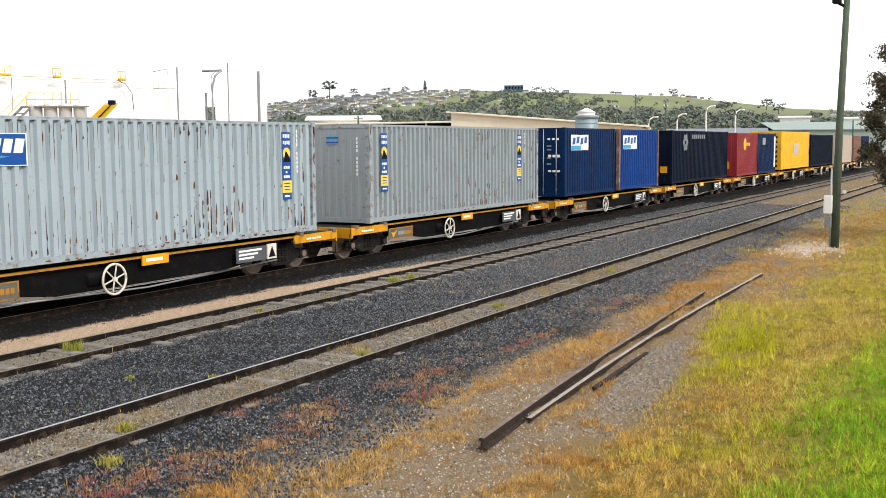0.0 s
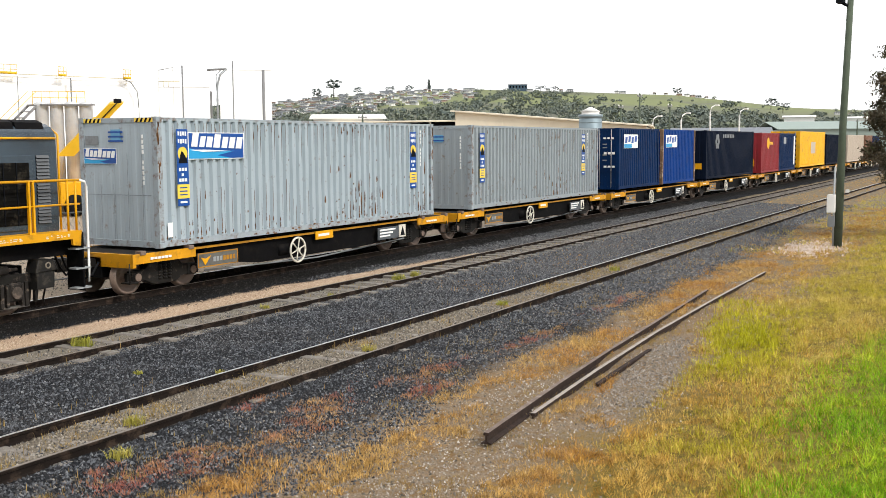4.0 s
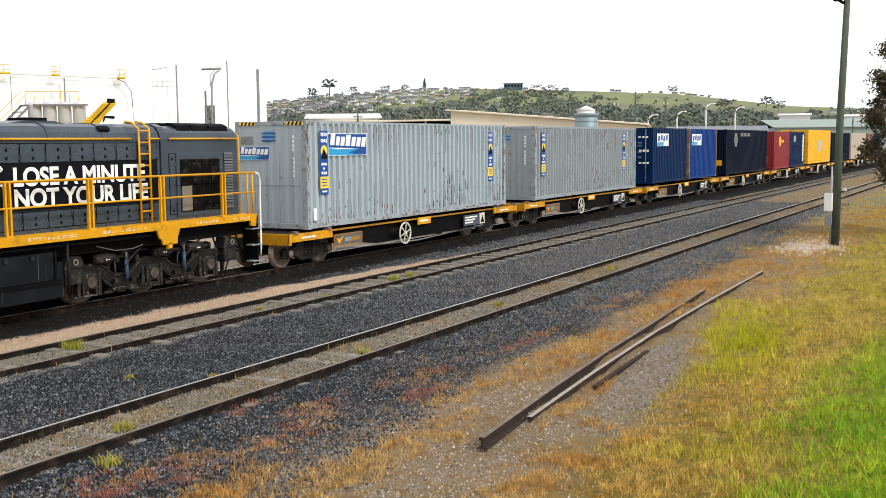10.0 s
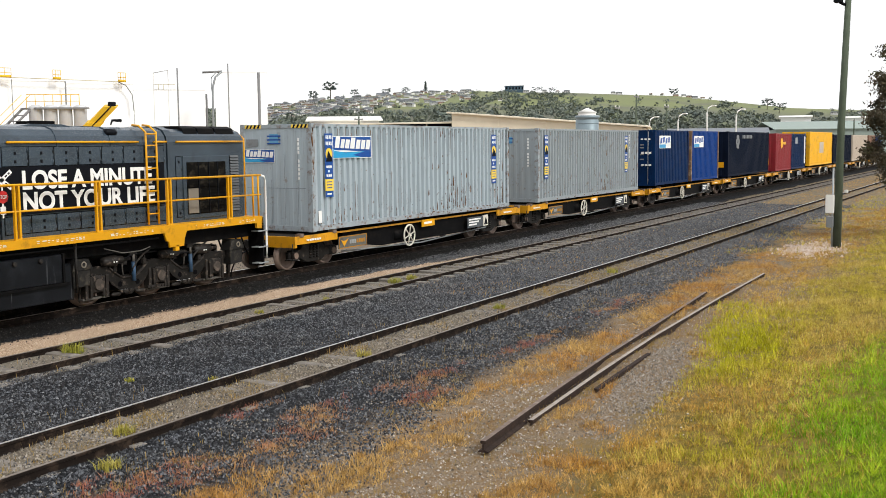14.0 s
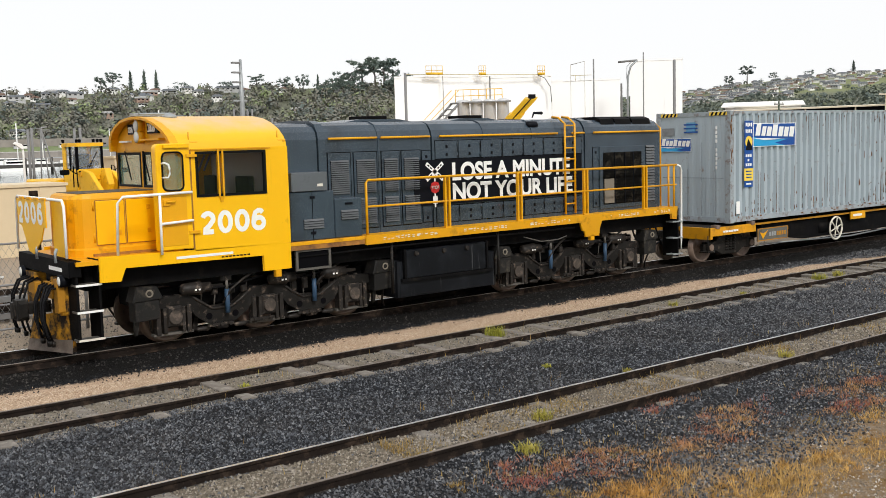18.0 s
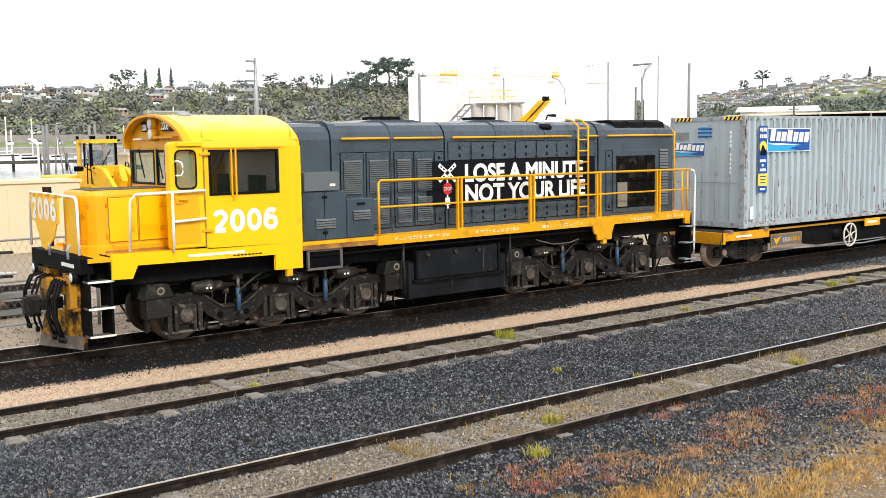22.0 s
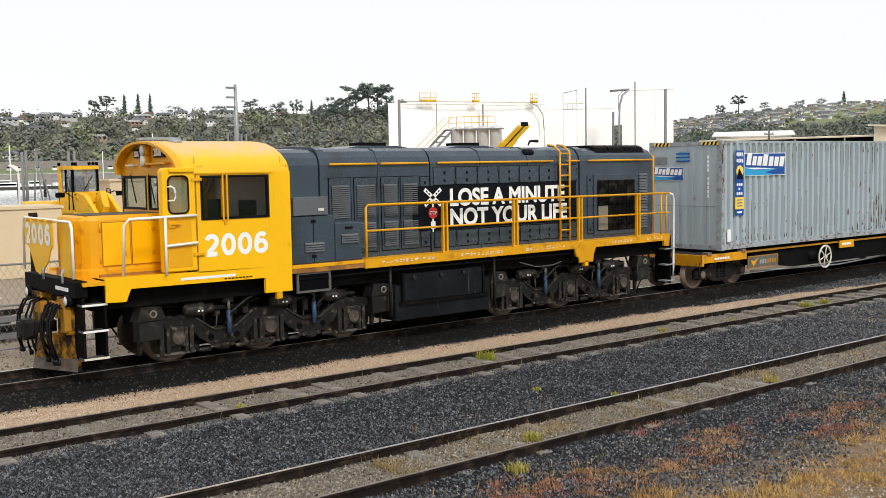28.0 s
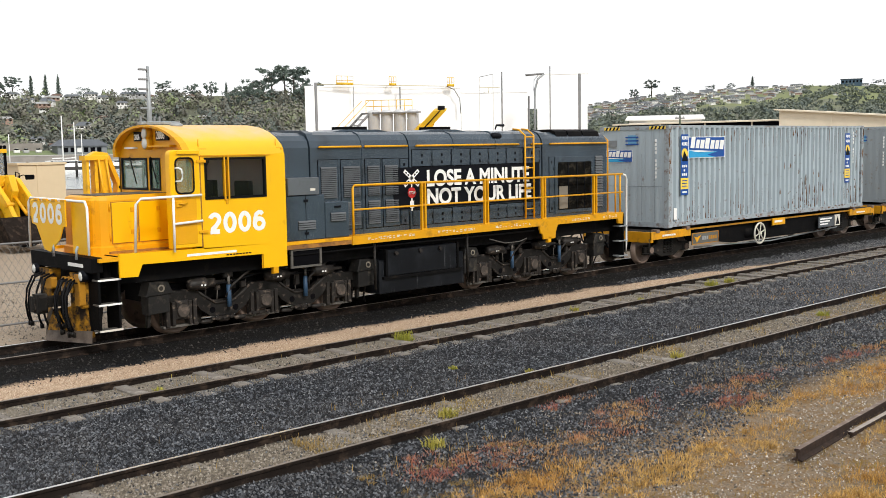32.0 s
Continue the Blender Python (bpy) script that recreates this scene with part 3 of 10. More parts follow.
def strip_sign(parent, x, z1):
    """The upright blue and yellow strip of small panels on a container's side."""
    w, z1, q = 0.36, z1 - 0.14, 0.89
    s = side_sign(parent, "sign_strip", x, x + w, z1 - 1.95 * q, z1, M_LOGO, label="upright blue and yellow information strip", t=0.005)

    def bar(a, b, inset, mat=M_WHITE, name="white_bar", par=None, t=0.008):
        return side_sign(par or s, name, x + inset, x + w - inset, z1 - b * q, z1 - a * q, mat, t=t)
    for a in (0.06, 0.25):
        for k in range(4):
            side_sign(s, "writing_bar", x + 0.04 + k * 0.075, x + 0.09 + k * 0.075, z1 - (a + 0.1 + 0.015 * (k % 2)) * q, z1 - a * q, M_WHITE, t=0.008)
    Mesh().lathe((x + w / 2, NEAR - 0.007, z1 - 0.62 * q), "y", [(-0.002, 0.155), (0.002, 0.155)], 20).ob("yellow_disc", M_SIGNY, s)
    Mesh().slab([(x + 0.04, z1 - 0.86 * q), (x + w - 0.03, z1 - 0.86 * q), (x + w - 0.06, z1 - 0.74 * q), (x + 0.2, z1 - 0.6 * q), (x + 0.15, z1 - 0.54 * q), (x + 0.1, z1 - 0.66 * q)], NEAR - 0.013, NEAR - 0.0095).ob("dark_silhouette", M_SIGNK, s)
    for a, b, c in ((0.98, 1.06, 0.05), (1.12, 1.19, 0.13), (1.25, 1.33, 0.05)):
        for k in range(3 if c < 0.1 else 1):
            side_sign(s, "writing_bar", x + c + k * 0.09, x + c + 0.07 + k * 0.09, z1 - b * q, z1 - a * q, M_WHITE, t=0.008)
    ye = bar(1.4, 1.76, -0.012, M_SIGNY, "yellow_panel", t=0.009)
    for k in range(3):
        bar(1.47 + k * 0.09, 1.5 + k * 0.09, 0.06, M_LOGO, "writing_bar", ye, 0.011)
    bar(1.83, 1.88, 0.07)
    return s


def code_column(parent, x=None, y=None, z1=4.0, n=11, step=0.115):
    for k in range(n):
        if k in (4, 10):
            continue
        z = z1 - k * step
        if x is not None and y is None:
            Mesh().box(x, x + 0.05, NEAR - 0.004, NEAR, z - 0.085, z).ob("code_bar", M_WHITE, parent)
        else:
            Mesh().box(x - 0.004, x, y, y + 0.055, z - 0.085, z).ob("code_bar", M_WHITE, parent)


def rust_patches(parent, x0, x1, z0, z1, seed, n=46):
    """Shallow scabs of rust along the ribs of a container's side."""
    rng = random.Random(seed)
    m = Mesh()
    p = (x1 - x0 - 0.22) / round((x1 - x0 - 0.22) / 0.278)
    for _ in range(n):
        f = rng.choice((rng.gauss(0.64, 0.06), rng.gauss(0.64, 0.06), rng.gauss(0.95, 0.03), rng.random(), rng.gauss(0.34, 0.1), rng.gauss(0.1, 0.06)))
        i = min(int((x1 - x0) / p) - 2, max(0, int(f * (x1 - x0) / p)))
        a = x0 + 0.11 + i * p + rng.choice((0.0, 0.385 * p)) + rng.uniform(-0.006, 0.012)
        big = 1.6 if 0.52 < f < 0.76 or f > 0.9 else 0.9
        w, h = rng.uniform(0.01, 0.032) * big, rng.choice((0.03, 0.05, 0.08, 0.12, 0.2)) * rng.uniform(0.6, 1.2) * big
        low = z0 + 0.17 + rng.random() ** 2.6 * (1.0 if 0.5 < f < 0.78 else 0.55)
        z = min(rng.choice((low, low, low, low, z1 - 0.14 - h - rng.random() ** 2 * 0.25, z0 + rng.uniform(0.2, 2.4))), z1 - 0.1 - h)
        pts = [(a, z), (a + w, z + 0.02), (a + w * 1.1, z + h * 0.5), (a + w * 0.6, z + h), (a + w * 0.1, z + h * 0.8), (a - w * 0.2, z + h * 0.3)]
        m.slab(pts, NEAR + 0.0085, NEAR + 0.0145)
    for _ in range(n // 6):
        a = rng.uniform(x0 + 0.2, x1 - 0.5)
        w = rng.uniform(0.03, 0.16)
        z = z0 + rng.uniform(0.02, 0.15)
        m.slab([(a, z), (a + w, z - 0.01), (a + w * 0.9, z + 0.03), (a + w * 0.2, z + 0.025)], NEAR + 0.005, NEAR + 0.0095)
    runs = Mesh()
    for _ in range(n // 2):
        i = rng.randrange(1, int((x1 - x0) / p) - 1)
        a = x0 + 0.11 + i * p + rng.choice((0.0, 0.385 * p)) + rng.uniform(-0.004, 0.008)
        w, h = rng.uniform(0.004, 0.011), rng.uniform(0.2, 1.1)
        z = z1 - 0.13 - h if rng.random() < 0.6 else z0 + rng.uniform(0.15, 0.5)
        h = min(h, z1 - 0.13 - z)
        runs.slab([(a, z + h * 0.1), (a + w * 0.5, z), (a + w, z + h * 0.3), (a + w * 1.1, z + h), (a - w * 0.1, z + h)], NEAR + 0.0085, NEAR + 0.0125)
    tagged(runs.ob("rust_run", M_RUSTRUN, parent, "thin brown rust runs down the ribs"), kind="stuff")
    for _ in range(n // 7):
        a = rng.choice((x0 + rng.uniform(0.0, 0.06), x1 - 0.1 + rng.uniform(0, 0.05)))
        w, h = rng.uniform(0.015, 0.05), rng.uniform(0.04, 0.3)
        z = rng.choice((z0 + rng.random() * (z1 - z0 - h), z1 - h - 0.03 - 0.5 * rng.random() ** 2))
        m.slab([(a, z), (a + w, z + h * 0.2), (a + w * 0.8, z + h * 0.7), (a + w * 0.4, z + h), (a - w * 0.1, z + h * 0.6)], NEAR - 0.003, NEAR + 0.0095)
    tagged(m.ob("rust", M_RUSTSCAB, parent, "brown rust scabs and streaks on the ribs"), kind="stuff")


M_RUSTRUN = surf("brown_rust_run", (0.16, 0.115, 0.085), 0.9, var=0.3, scale=6, spec=0.1)
M_RUSTSCAB = surf("dark_rust", (0.12, 0.062, 0.03), 0.95, var=0.4, scale=5, dirt=((0.3, 0.15, 0.055), 0.45, 7), spec=0.1)


M_CREAMW = surf("old_cream_paint", (0.68, 0.64, 0.56), 0.5, var=0.1, dirt=((0.3, 0.25, 0.18), 0.25, 6))


# wheelsets and bogies
def wheelset(parent, x, z_rail, r):
    """Two flanged wheels on an axle, turning about y."""
    z = z_rail + r
    m = Mesh().tube([(x, Y0 - 0.7, z), (x, Y0 + 0.7, z)], 0.08, 8)
    for sgn in (-1, 1):
        yy = Y0 + sgn * HALF
        pr = [(0.09, 0.05), (0.09, r * 0.3), (0.045, r * 0.42), (0.03, r * 0.8), (0.07, r * 0.84), (0.075, r * 0.985), (-0.03, r), (-0.045, r + 0.025), (-0.065, r + 0.024), (-0.07, r * 0.84), (-0.03, r * 0.8), (-0.02, r * 0.35), (-0.06, r * 0.3), (-0.06, 0.05)]
        m.lathe((x, yy, z), "y", [(sgn * a, b) for a, b in pr], 28)
        for k in range(8):
            t = math.tau * k / 8
            cx, cz = x + math.cos(t) * r * 0.6, z + math.sin(t) * r * 0.6
            m.box(cx - 0.02, cx + 0.02, yy + sgn * 0.03 - 0.012, yy + sgn * 0.03 + 0.014, cz - 0.02, cz + 0.02)
    w = m.ob("wheelset", M_WHEEL, parent, at=(x, Y0, z))
    WHEELS.append((w, Vector((x, Y0, z)) - parent_place(parent), r))
    return w


def wagon_bogie(root, x, near=True):
    rz = RAIL_C
    for d in (-0.87, 0.87):
        wheelset(root, x + d, rz, 0.4)
    for sgn in (-1, 1):
        y = Y0 + sgn * 0.82
        poly = [(x - 1.12, rz + 0.3), (x - 0.62, rz + 0.3), (x - 0.35, rz + 0.17), (x + 0.35, rz + 0.17), (x + 0.62, rz + 0.3), (x + 1.12, rz + 0.3), (x + 1.12, rz + 0.5), (x + 0.6, rz + 0.55), (x + 0.42, rz + 0.74), (x - 0.42, rz + 0.74), (x - 0.6, rz + 0.55), (x - 1.12, rz + 0.5)]
        m = Mesh().slab(poly, y - 0.06, y + 0.06, 0.02)
        fr = m.ob("side_frame", M_BOG, root)
        for d in (-0.87, 0.87):
            Mesh().box(x + d - 0.13, x + d + 0.13, y - 0.11, y + 0.11, rz + 0.28, rz + 0.54, 0.03).ob("axlebox", M_BOG, fr)
            Mesh().lathe((x + d, y + sgn * 0.12, rz + 0.4), "y", [(-0.02, 0.09), (0.02, 0.085), (0.03, 0.05)], 12).ob("bearing_cap", M_WHEEL, fr)
        for d in (-0.15, 0, 0.15):
            sp = Mesh()
            for k in range(5):
                sp.lathe((x + d, y + sgn * 0.05, rz + 0.28 + k * 0.07), "z", [(0, 0.055), (0.025, 0.065), (0.05, 0.055)], 8)
            sp.ob("spring", M_BOG, fr)
    Mesh().box(x - 0.2, x + 0.2, Y0 - 0.9, Y0 + 0.9, rz + 0.5, rz + 0.75, 0.03).ob("bolster", M_BLK, root)


def hand_wheel(root, x, z, r=0.32):
    y = NEAR - 0.05
    m = Mesh()
    ring = [(x + r * math.cos(t), y, z + r * math.sin(t)) for t in (math.tau * k / 24 for k in range(25))]
    m.tube(ring, 0.028, 6)
    w = m.ob("hand_brake_wheel", M_CREAMW, root, "white spoked hand brake wheel")
    for k in range(6):
        t = math.tau * k / 6 + 0.3
        Mesh().tube([(x, y, z), (x + r * math.cos(t), y, z + r * math.sin(t))], 0.018, 5).ob("spoke", M_CREAMW, w)
    Mesh().lathe((x, y, z), "y", [(-0.05, 0.05), (0.1, 0.05)], 10).ob("hub", M_CREAMW, w)
    return w


def wagon(x0, x1, wheel_x, near=True, label="skeletal container wagon with black frame and orange-yellow ends"):
    """A skeleton flat wagon with yellow end platforms and a fish-bellied side sill."""
    root = rolls(thing("container_wagon", ((x0 + x1) / 2, Y0, RAIL_C), label, "wagon", "wagons of the train"))
    zt = 1.13
    a, b = x0 + 0.35, x1 - 0.35
    for sgn in (-1, 1):
        y = Y0 + sgn * 1.02
        body = [(a + 2.4, zt - 0.16), (a + 3.4, zt - 0.5), (a + 4.4, zt - 0.62), (b - 4.4, zt - 0.62), (b - 3.4, zt - 0.5), (b - 2.4, zt - 0.16), (b - 2.4, zt - 0.02), (a + 2.4, zt - 0.02)]
        Mesh().slab(body, y - 0.05, y + 0.05, 0.01).ob("side_sill", M_BLK, root, "black fish-bellied side sill")
        yl = y + sgn * 0.1
        Mesh().box(a + 1.95, b - 1.95, min(y, yl + sgn * 0.07), max(y, yl + sgn * 0.07), zt - 0.06, zt - 0.02, 0.008).ob("yellow_edge", M_TRIMD, root, "orange-yellow painted edge strip")
    for k, xc in enumerate((a, b - 1.95)):
        Mesh().box(xc + 0.02, xc + 1.93, Y0 - 1.2, Y0 + 1.2, zt - 0.09, zt - 0.012, 0.012).ob("deck", M_DECK, root, "grimy black end deck")
        for sgn in (1, -1):
            e = Mesh().box(xc, xc + 1.95, Y0 + sgn * 1.2 - 0.03, Y0 + sgn * 1.2 + 0.03, zt - 0.22, zt - 0.002, 0.012).ob("platform_beam", M_TRIMP, root, "orange-yellow platform edge beam")
        for q in range(6):
            Mesh().box(xc + 0.5 + q * 0.11, xc + 0.58 + q * 0.11, NEAR - 0.034, NEAR - 0.008, zt - 0.15, zt - 0.1).ob("stencil_bar", M_WHITE, e)
        for xx in (xc + 0.2, xc + 1.7):
            Mesh().box(xx, xx + 0.16, NEAR - 0.05, NEAR + 0.15, zt - 0.03, zt + 0.06, 0.015).ob("twist_lock", M_WHEEL, e)
        Mesh().box(xc + (0.0 if k == 0 else 1.85), xc + (0.1 if k == 0 else 1.95), Y0 - 1.22, Y0 + 1.22, zt - 0.3, zt - 0.006, 0.01).ob("headstock", M_TRIMP, e)
    for xc in np.arange(a + 3, b - 2.6, 2.2):
        Mesh().box(xc, xc + 0.14, Y0 - 1.0, Y0 + 1.0, zt - 0.3, zt - 0.06).ob("cross_bearer", M_BLK, root)
    Mesh().box(a, b, Y0 - 0.25, Y0 + 0.25, zt - 0.55, zt - 0.1).ob("centre_sill", M_BLK, root)
    mid = (a + b) / 2
    br = Mesh().box(mid - 0.4, mid + 0.4, NEAR - 0.03, NEAR + 0.02, zt - 0.22, zt - 0.0, 0.01).ob("label_bracket", M_TRIM, root, "small orange-yellow bracket panel")
    Mesh().box(mid - 0.3, mid + 0.2, NEAR - 0.036, NEAR - 0.028, zt - 0.14, zt - 0.07).ob("white_band", M_WHITE, br)
    Mesh().tube([(a + 2.5, NEAR + 0.25, zt - 0.9 + 0.28), (mid, NEAR + 0.25, zt - 0.75), (b - 2.4, NEAR + 0.25, zt - 0.6)], 0.022, 6).ob("brake_pipe", M_STEEL, root)
    hw = a + 5.75
    hand_wheel(root, hw, 0.72)
    Mesh().box(hw - 0.08, hw + 0.08, NEAR - 0.02, NEAR + 0.2, 0.62, 1.08, 0.01).ob("brake_bracket", M_BLK, root)
    pa, pz = a + 1.98, zt - 0.5
    p = Mesh().box(pa, pa + 1.4, NEAR - 0.03, NEAR + 0.01, pz, pz + 0.34, 0.01).ob("operator_panel", M_PANEL, root, "grey panel with an orange-yellow frame and mark")
    for q in ((pa, pa + 1.4, pz + 0.315, pz + 0.34), (pa, pa + 1.4, pz, pz + 0.025), (pa, pa + 0.03, pz + 0.025, pz + 0.315), (pa + 1.37, pa + 1.4, pz + 0.025, pz + 0.315)):
        Mesh().box(q[0], q[1], NEAR - 0.036, NEAR - 0.028, q[2], q[3]).ob("panel_frame", M_TRIMD, p)
    Mesh().slab([(pa + 0.1, pz + 0.24), (pa + 0.24, pz + 0.05), (pa + 0.46, pz + 0.27), (pa + 0.26, pz + 0.2)], NEAR - 0.036, NEAR - 0.029).ob("arrow_mark", M_TRIM, p)
    for k in range(7):
        Mesh().box(pa + 0.52 + k * 0.115, pa + 0.605 + k * 0.115, NEAR - 0.036, NEAR - 0.029, pz + 0.11, pz + 0.22).ob("writing_bar", M_STEEL if k < 3 else M_TRIMD, p)
    d = Mesh().box(b - 4.3, b - 3.15, NEAR - 0.03, NEAR + 0.01, zt - 0.5, zt - 0.14, 0.008).ob("data_panel", M_DATA, root, "grey data panel with white writing")
    for k in range(3):
        Mesh().box(b - 4.22, b - 3.35 - k * 0.15, NEAR - 0.035, NEAR - 0.029, zt - 0.24 - k * 0.09, zt - 0.19 - k * 0.09).ob("writing_bar", M_WHITE, d)
    t = Mesh().box(b - 3.12, b - 2.75, NEAR - 0.03, NEAR + 0.01, zt - 0.5, zt - 0.12, 0.006).ob("triangle_plate", M_CREAMW, root)
    Mesh().slab([(b - 3.07, zt - 0.45), (b - 2.8, zt - 0.45), (b - 2.935, zt - 0.18)], NEAR - 0.036, NEAR - 0.029).ob("black_triangle", M_SIGNK, t)
    Mesh().lathe((a + 5.6, NEAR + 0.25, 0.75), "x", [(-0.45, 0.05), (-0.42, 0.19), (0.42, 0.19), (0.45, 0.05)], 16).ob("air_cylinder", M_BLK, root)
    for xe, sgn in ((x0, -1), (x1, 1)):
        m = Mesh().box(min(xe + sgn * -0.5, xe), max(xe + sgn * -0.5, xe), Y0 - 0.09, Y0 + 0.09, 0.82, 1.0, 0.02)
        m.box(min(xe - sgn * 0.05, xe + sgn * 0.2), max(xe - sgn * 0.05, xe + sgn * 0.2), Y0 - 0.14, Y0 + 0.14, 0.77, 1.05, 0.04)
        m.ob("coupler", M_BOG, root)
        Mesh().tube([(xe - sgn * 0.2, Y0 - 0.35, 0.95), (xe, Y0 - 0.36, 0.7), (xe + sgn * 0.18, Y0 - 0.3, 0.62)], 0.025, 6).ob("air_hose", M_RUBBER, root)
        Mesh().box(xe - sgn * 0.35 - 0.12, xe - sgn * 0.35 + 0.12, NEAR - 0.02, NEAR + 0.25, 0.5, 0.53).ob("step", M_BOG, root)
        Mesh().tube([(xe - sgn * 0.35 - 0.1, NEAR + 0.0, 0.5), (xe - sgn * 0.35 - 0.1, NEAR + 0.0, 0.95)], 0.015, 5).ob("step_hanger", M_BOG, root)
    for xb in wheel_x:
        wagon_bogie(root, xb)
    return root


M_DECK = surf("grimy_black_deck", (0.02, 0.018, 0.016), 0.8, var=0.3, scale=3, dirt=((0.09, 0.05, 0.02), 0.3, 4), spec=0.15)
M_TRIMP = surf("worn_orange_platform", (0.62, 0.28, 0.0), 0.55, var=0.15, dirt=((0.16, 0.08, 0.02), 0.42, 3.5))
M_DATA = surf("slate_data_panel", (0.075, 0.085, 0.095), 0.6, var=0.2, dirt=((0.12, 0.12, 0.12), 0.3, 4))
M_PANEL = surf("dull_grey_panel", (0.11, 0.108, 0.1), 0.6, var=0.2, dirt=((0.05, 0.045, 0.04), 0.4, 4))
# the wagons in order behind the locomotive
wagon(21.42, 36.1, (23.05, 33.7))
wagon(36.1, 50.95, (37.8, 48.7))
wagon(50.95, 65.95, (52.85, 64.1))
wagon(65.95, 81.0, (67.85, 79.1))
wagon(81.0, 95.5, (82.9, 93.6))
wagon(95.5, 109.3, (97.4, 107.4))
wagon(109.3, 122.7, (111.2, 120.8))
wagon(122.7, 136.5, (124.6, 134.6))
wagon(136.5, 151.0, (138.4, 149.1))

CT = 4.11
M_SEAM = surf("grey_seam_shade", (0.2, 0.22, 0.235), 0.7, var=0.3, scale=6)
M_EMBL = surf("pale_emblem_blue", (0.12, 0.32, 0.5), 0.5, var=0.1)
c1 = container(22.6, 12.19, 1.19, 2.92, M_CGREY, "pale grey corrugated shipping container with rust streaks", frame_paint=M_RUSTY, castings=M_RUSTY, depth=0.075, end_depth=0.006)
wave_logo(c1, 23.56, 3.15, 1.95, 0.62)
strip_sign(c1, 23.2, 3.98)
strip_sign(c1, 33.35, 3.98)
code_column(c1, x=33.95, z1=3.9)
code_column(c1, x=22.6, y=16.9, z1=3.72)
wave_logo(c1, 17.74, 3.06, 1.05, 0.36, end=22.6)
Mesh().box(22.592, 22.6, 17.6, 17.9, 3.56, 3.84).ob("blue_emblem", M_EMBL, c1)
for k in range(3):
    Mesh().box(22.588, 22.592, 17.52, 17.98, 3.56 + k * 0.1, 3.6 + k * 0.1).ob("emblem_bar", M_LOGO, c1)
Mesh().box(22.592, 22.6, 18.3, 18.72, 3.5, 3.7).ob("end_plate", M_GREYL, c1)
Mesh().box(22.85, 23.0, NEAR - 0.004, NEAR, 1.42, 1.75).ob("white_label", M_WHITE, c1)
rust_patches(c1, 22.6, 34.79, 1.19, CT, 3, 260)
for ya in (16.6, 18.2):
    hz = Mesh().box(22.588, 22.6, ya, ya + 0.55, CT - 0.115, CT - 0.025).ob("hazard_strip", M_SIGNY, c1, "faded yellow and black hazard strip")
    for k in range(4):
        Mesh().turned([(ya + 0.06 + k * 0.13, CT - 0.115), (ya + 0.12 + k * 0.13, CT - 0.115), (ya + 0.07 + k * 0.13, CT - 0.025), (ya + 0.01 + k * 0.13, CT - 0.025)], "x", 22.584, 22.587).ob("black_bar", M_SIGNK, hz)
for ya in (16.95, 17.4, 17.85, 18.25):
    Mesh().box(22.59, 22.594, ya, ya + 0.012, 1.36, 3.3 if ya < 17.5 else 2.6).ob("seam", M_SEAM, c1)
Mesh().box(22.589, 22.593, 16.7, 18.7, 2.36, 2.372).ob("seam", M_SEAM, c1)
c2 = container(37.45, 12.1, 1.19, 2.92, M_CGREY2, "dull grey corrugated shipping container with a blue and yellow strip", castings=M_RUSTY, depth=0.075, end_depth=0.006)
strip_sign(c2, 38.07, 3.98)
strip_sign(c2, 47.6, 3.98)
code_column(c2, x=48.2, z1=3.9)
code_column(c2, x=37.45, y=16.9, z1=3.72)
Mesh().box(37.442, 37.45, 17.62, 17.98, 3.52, 3.78).ob("blue_emblem", M_EMBL, c2)
for k in range(2):
    Mesh().box(37.438, 37.442, 17.58, 18.02, 3.56 + k * 0.13, 3.6 + k * 0.13).ob("emblem_bar", M_LOGO, c2)
rust_patches(c2, 37.45, 49.55, 1.19, CT, 5, 110)
b1 = container(52.28, 6.06, 1.26, 2.9, M_BLUE, "dark blue twenty foot shipping container with doors", doors=True, depth=0.028)
b2 = container(58.98, 6.06, 1.26, 2.9, M_BLUE2, "bright blue twenty foot shipping container with rusty posts", castings=M_RUSTO, depth=0.028)
for b, x in ((b1, 52.95), (b2, 59.5)):
    p = side_sign(b, "logo_panel", x, x + 2.0, 3.2, 3.86, M_WHITE, label="white and blue logo panel", t=0.006)
    side_sign(p, "light_block", x + 0.02, x + 1.1, 3.22, 3.4, M_LOGO2, t=0.009)
    for k in range(4):
        xx, zz = x + 0.14 + k * 0.45, 3.44 + 0.05 * (k % 2)
        Mesh().slab([(xx, zz), (xx + 0.3, zz + 0.02), (xx + 0.36, zz + 0.3), (xx + 0.06, zz + 0.28)], NEAR - 0.009, NEAR - 0.006).ob("letter_bar", M_LOGO, p)
for k in range(3):
    Mesh().box(52.264, 52.27, 16.75 + 0.2 * k, 16.87 + 0.2 * k, 3.64, 3.72).ob("writing_bar", M_WHITE, b1)
    Mesh().box(52.264, 52.27, 16.7 + 0.2 * k, 16.84 + 0.2 * k, 2.92, 3.03).ob("writing_bar", M_WHITE, b1)
    Mesh().box(52.264, 52.27, 16.7 + 0.2 * k, 16.84 + 0.2 * k, 2.3, 2.39).ob("writing_bar", M_WHITE, b1)
n1 = container(67.45, 12.19, 1.24, 2.93, M_NAVY, "long navy shipping container with a pale flower emblem", castings=M_NAVY, depth=0.028)
for k in range(6):
    t = math.tau * k / 6
    Mesh().lathe((70.0 + 0.3 * math.cos(t), NEAR - 0.002, 3.5 + 0.3 * math.sin(t)), "y", [(-0.004, 0.2), (0.004, 0.2)], 10).ob("petal", M_GREYL, n1)
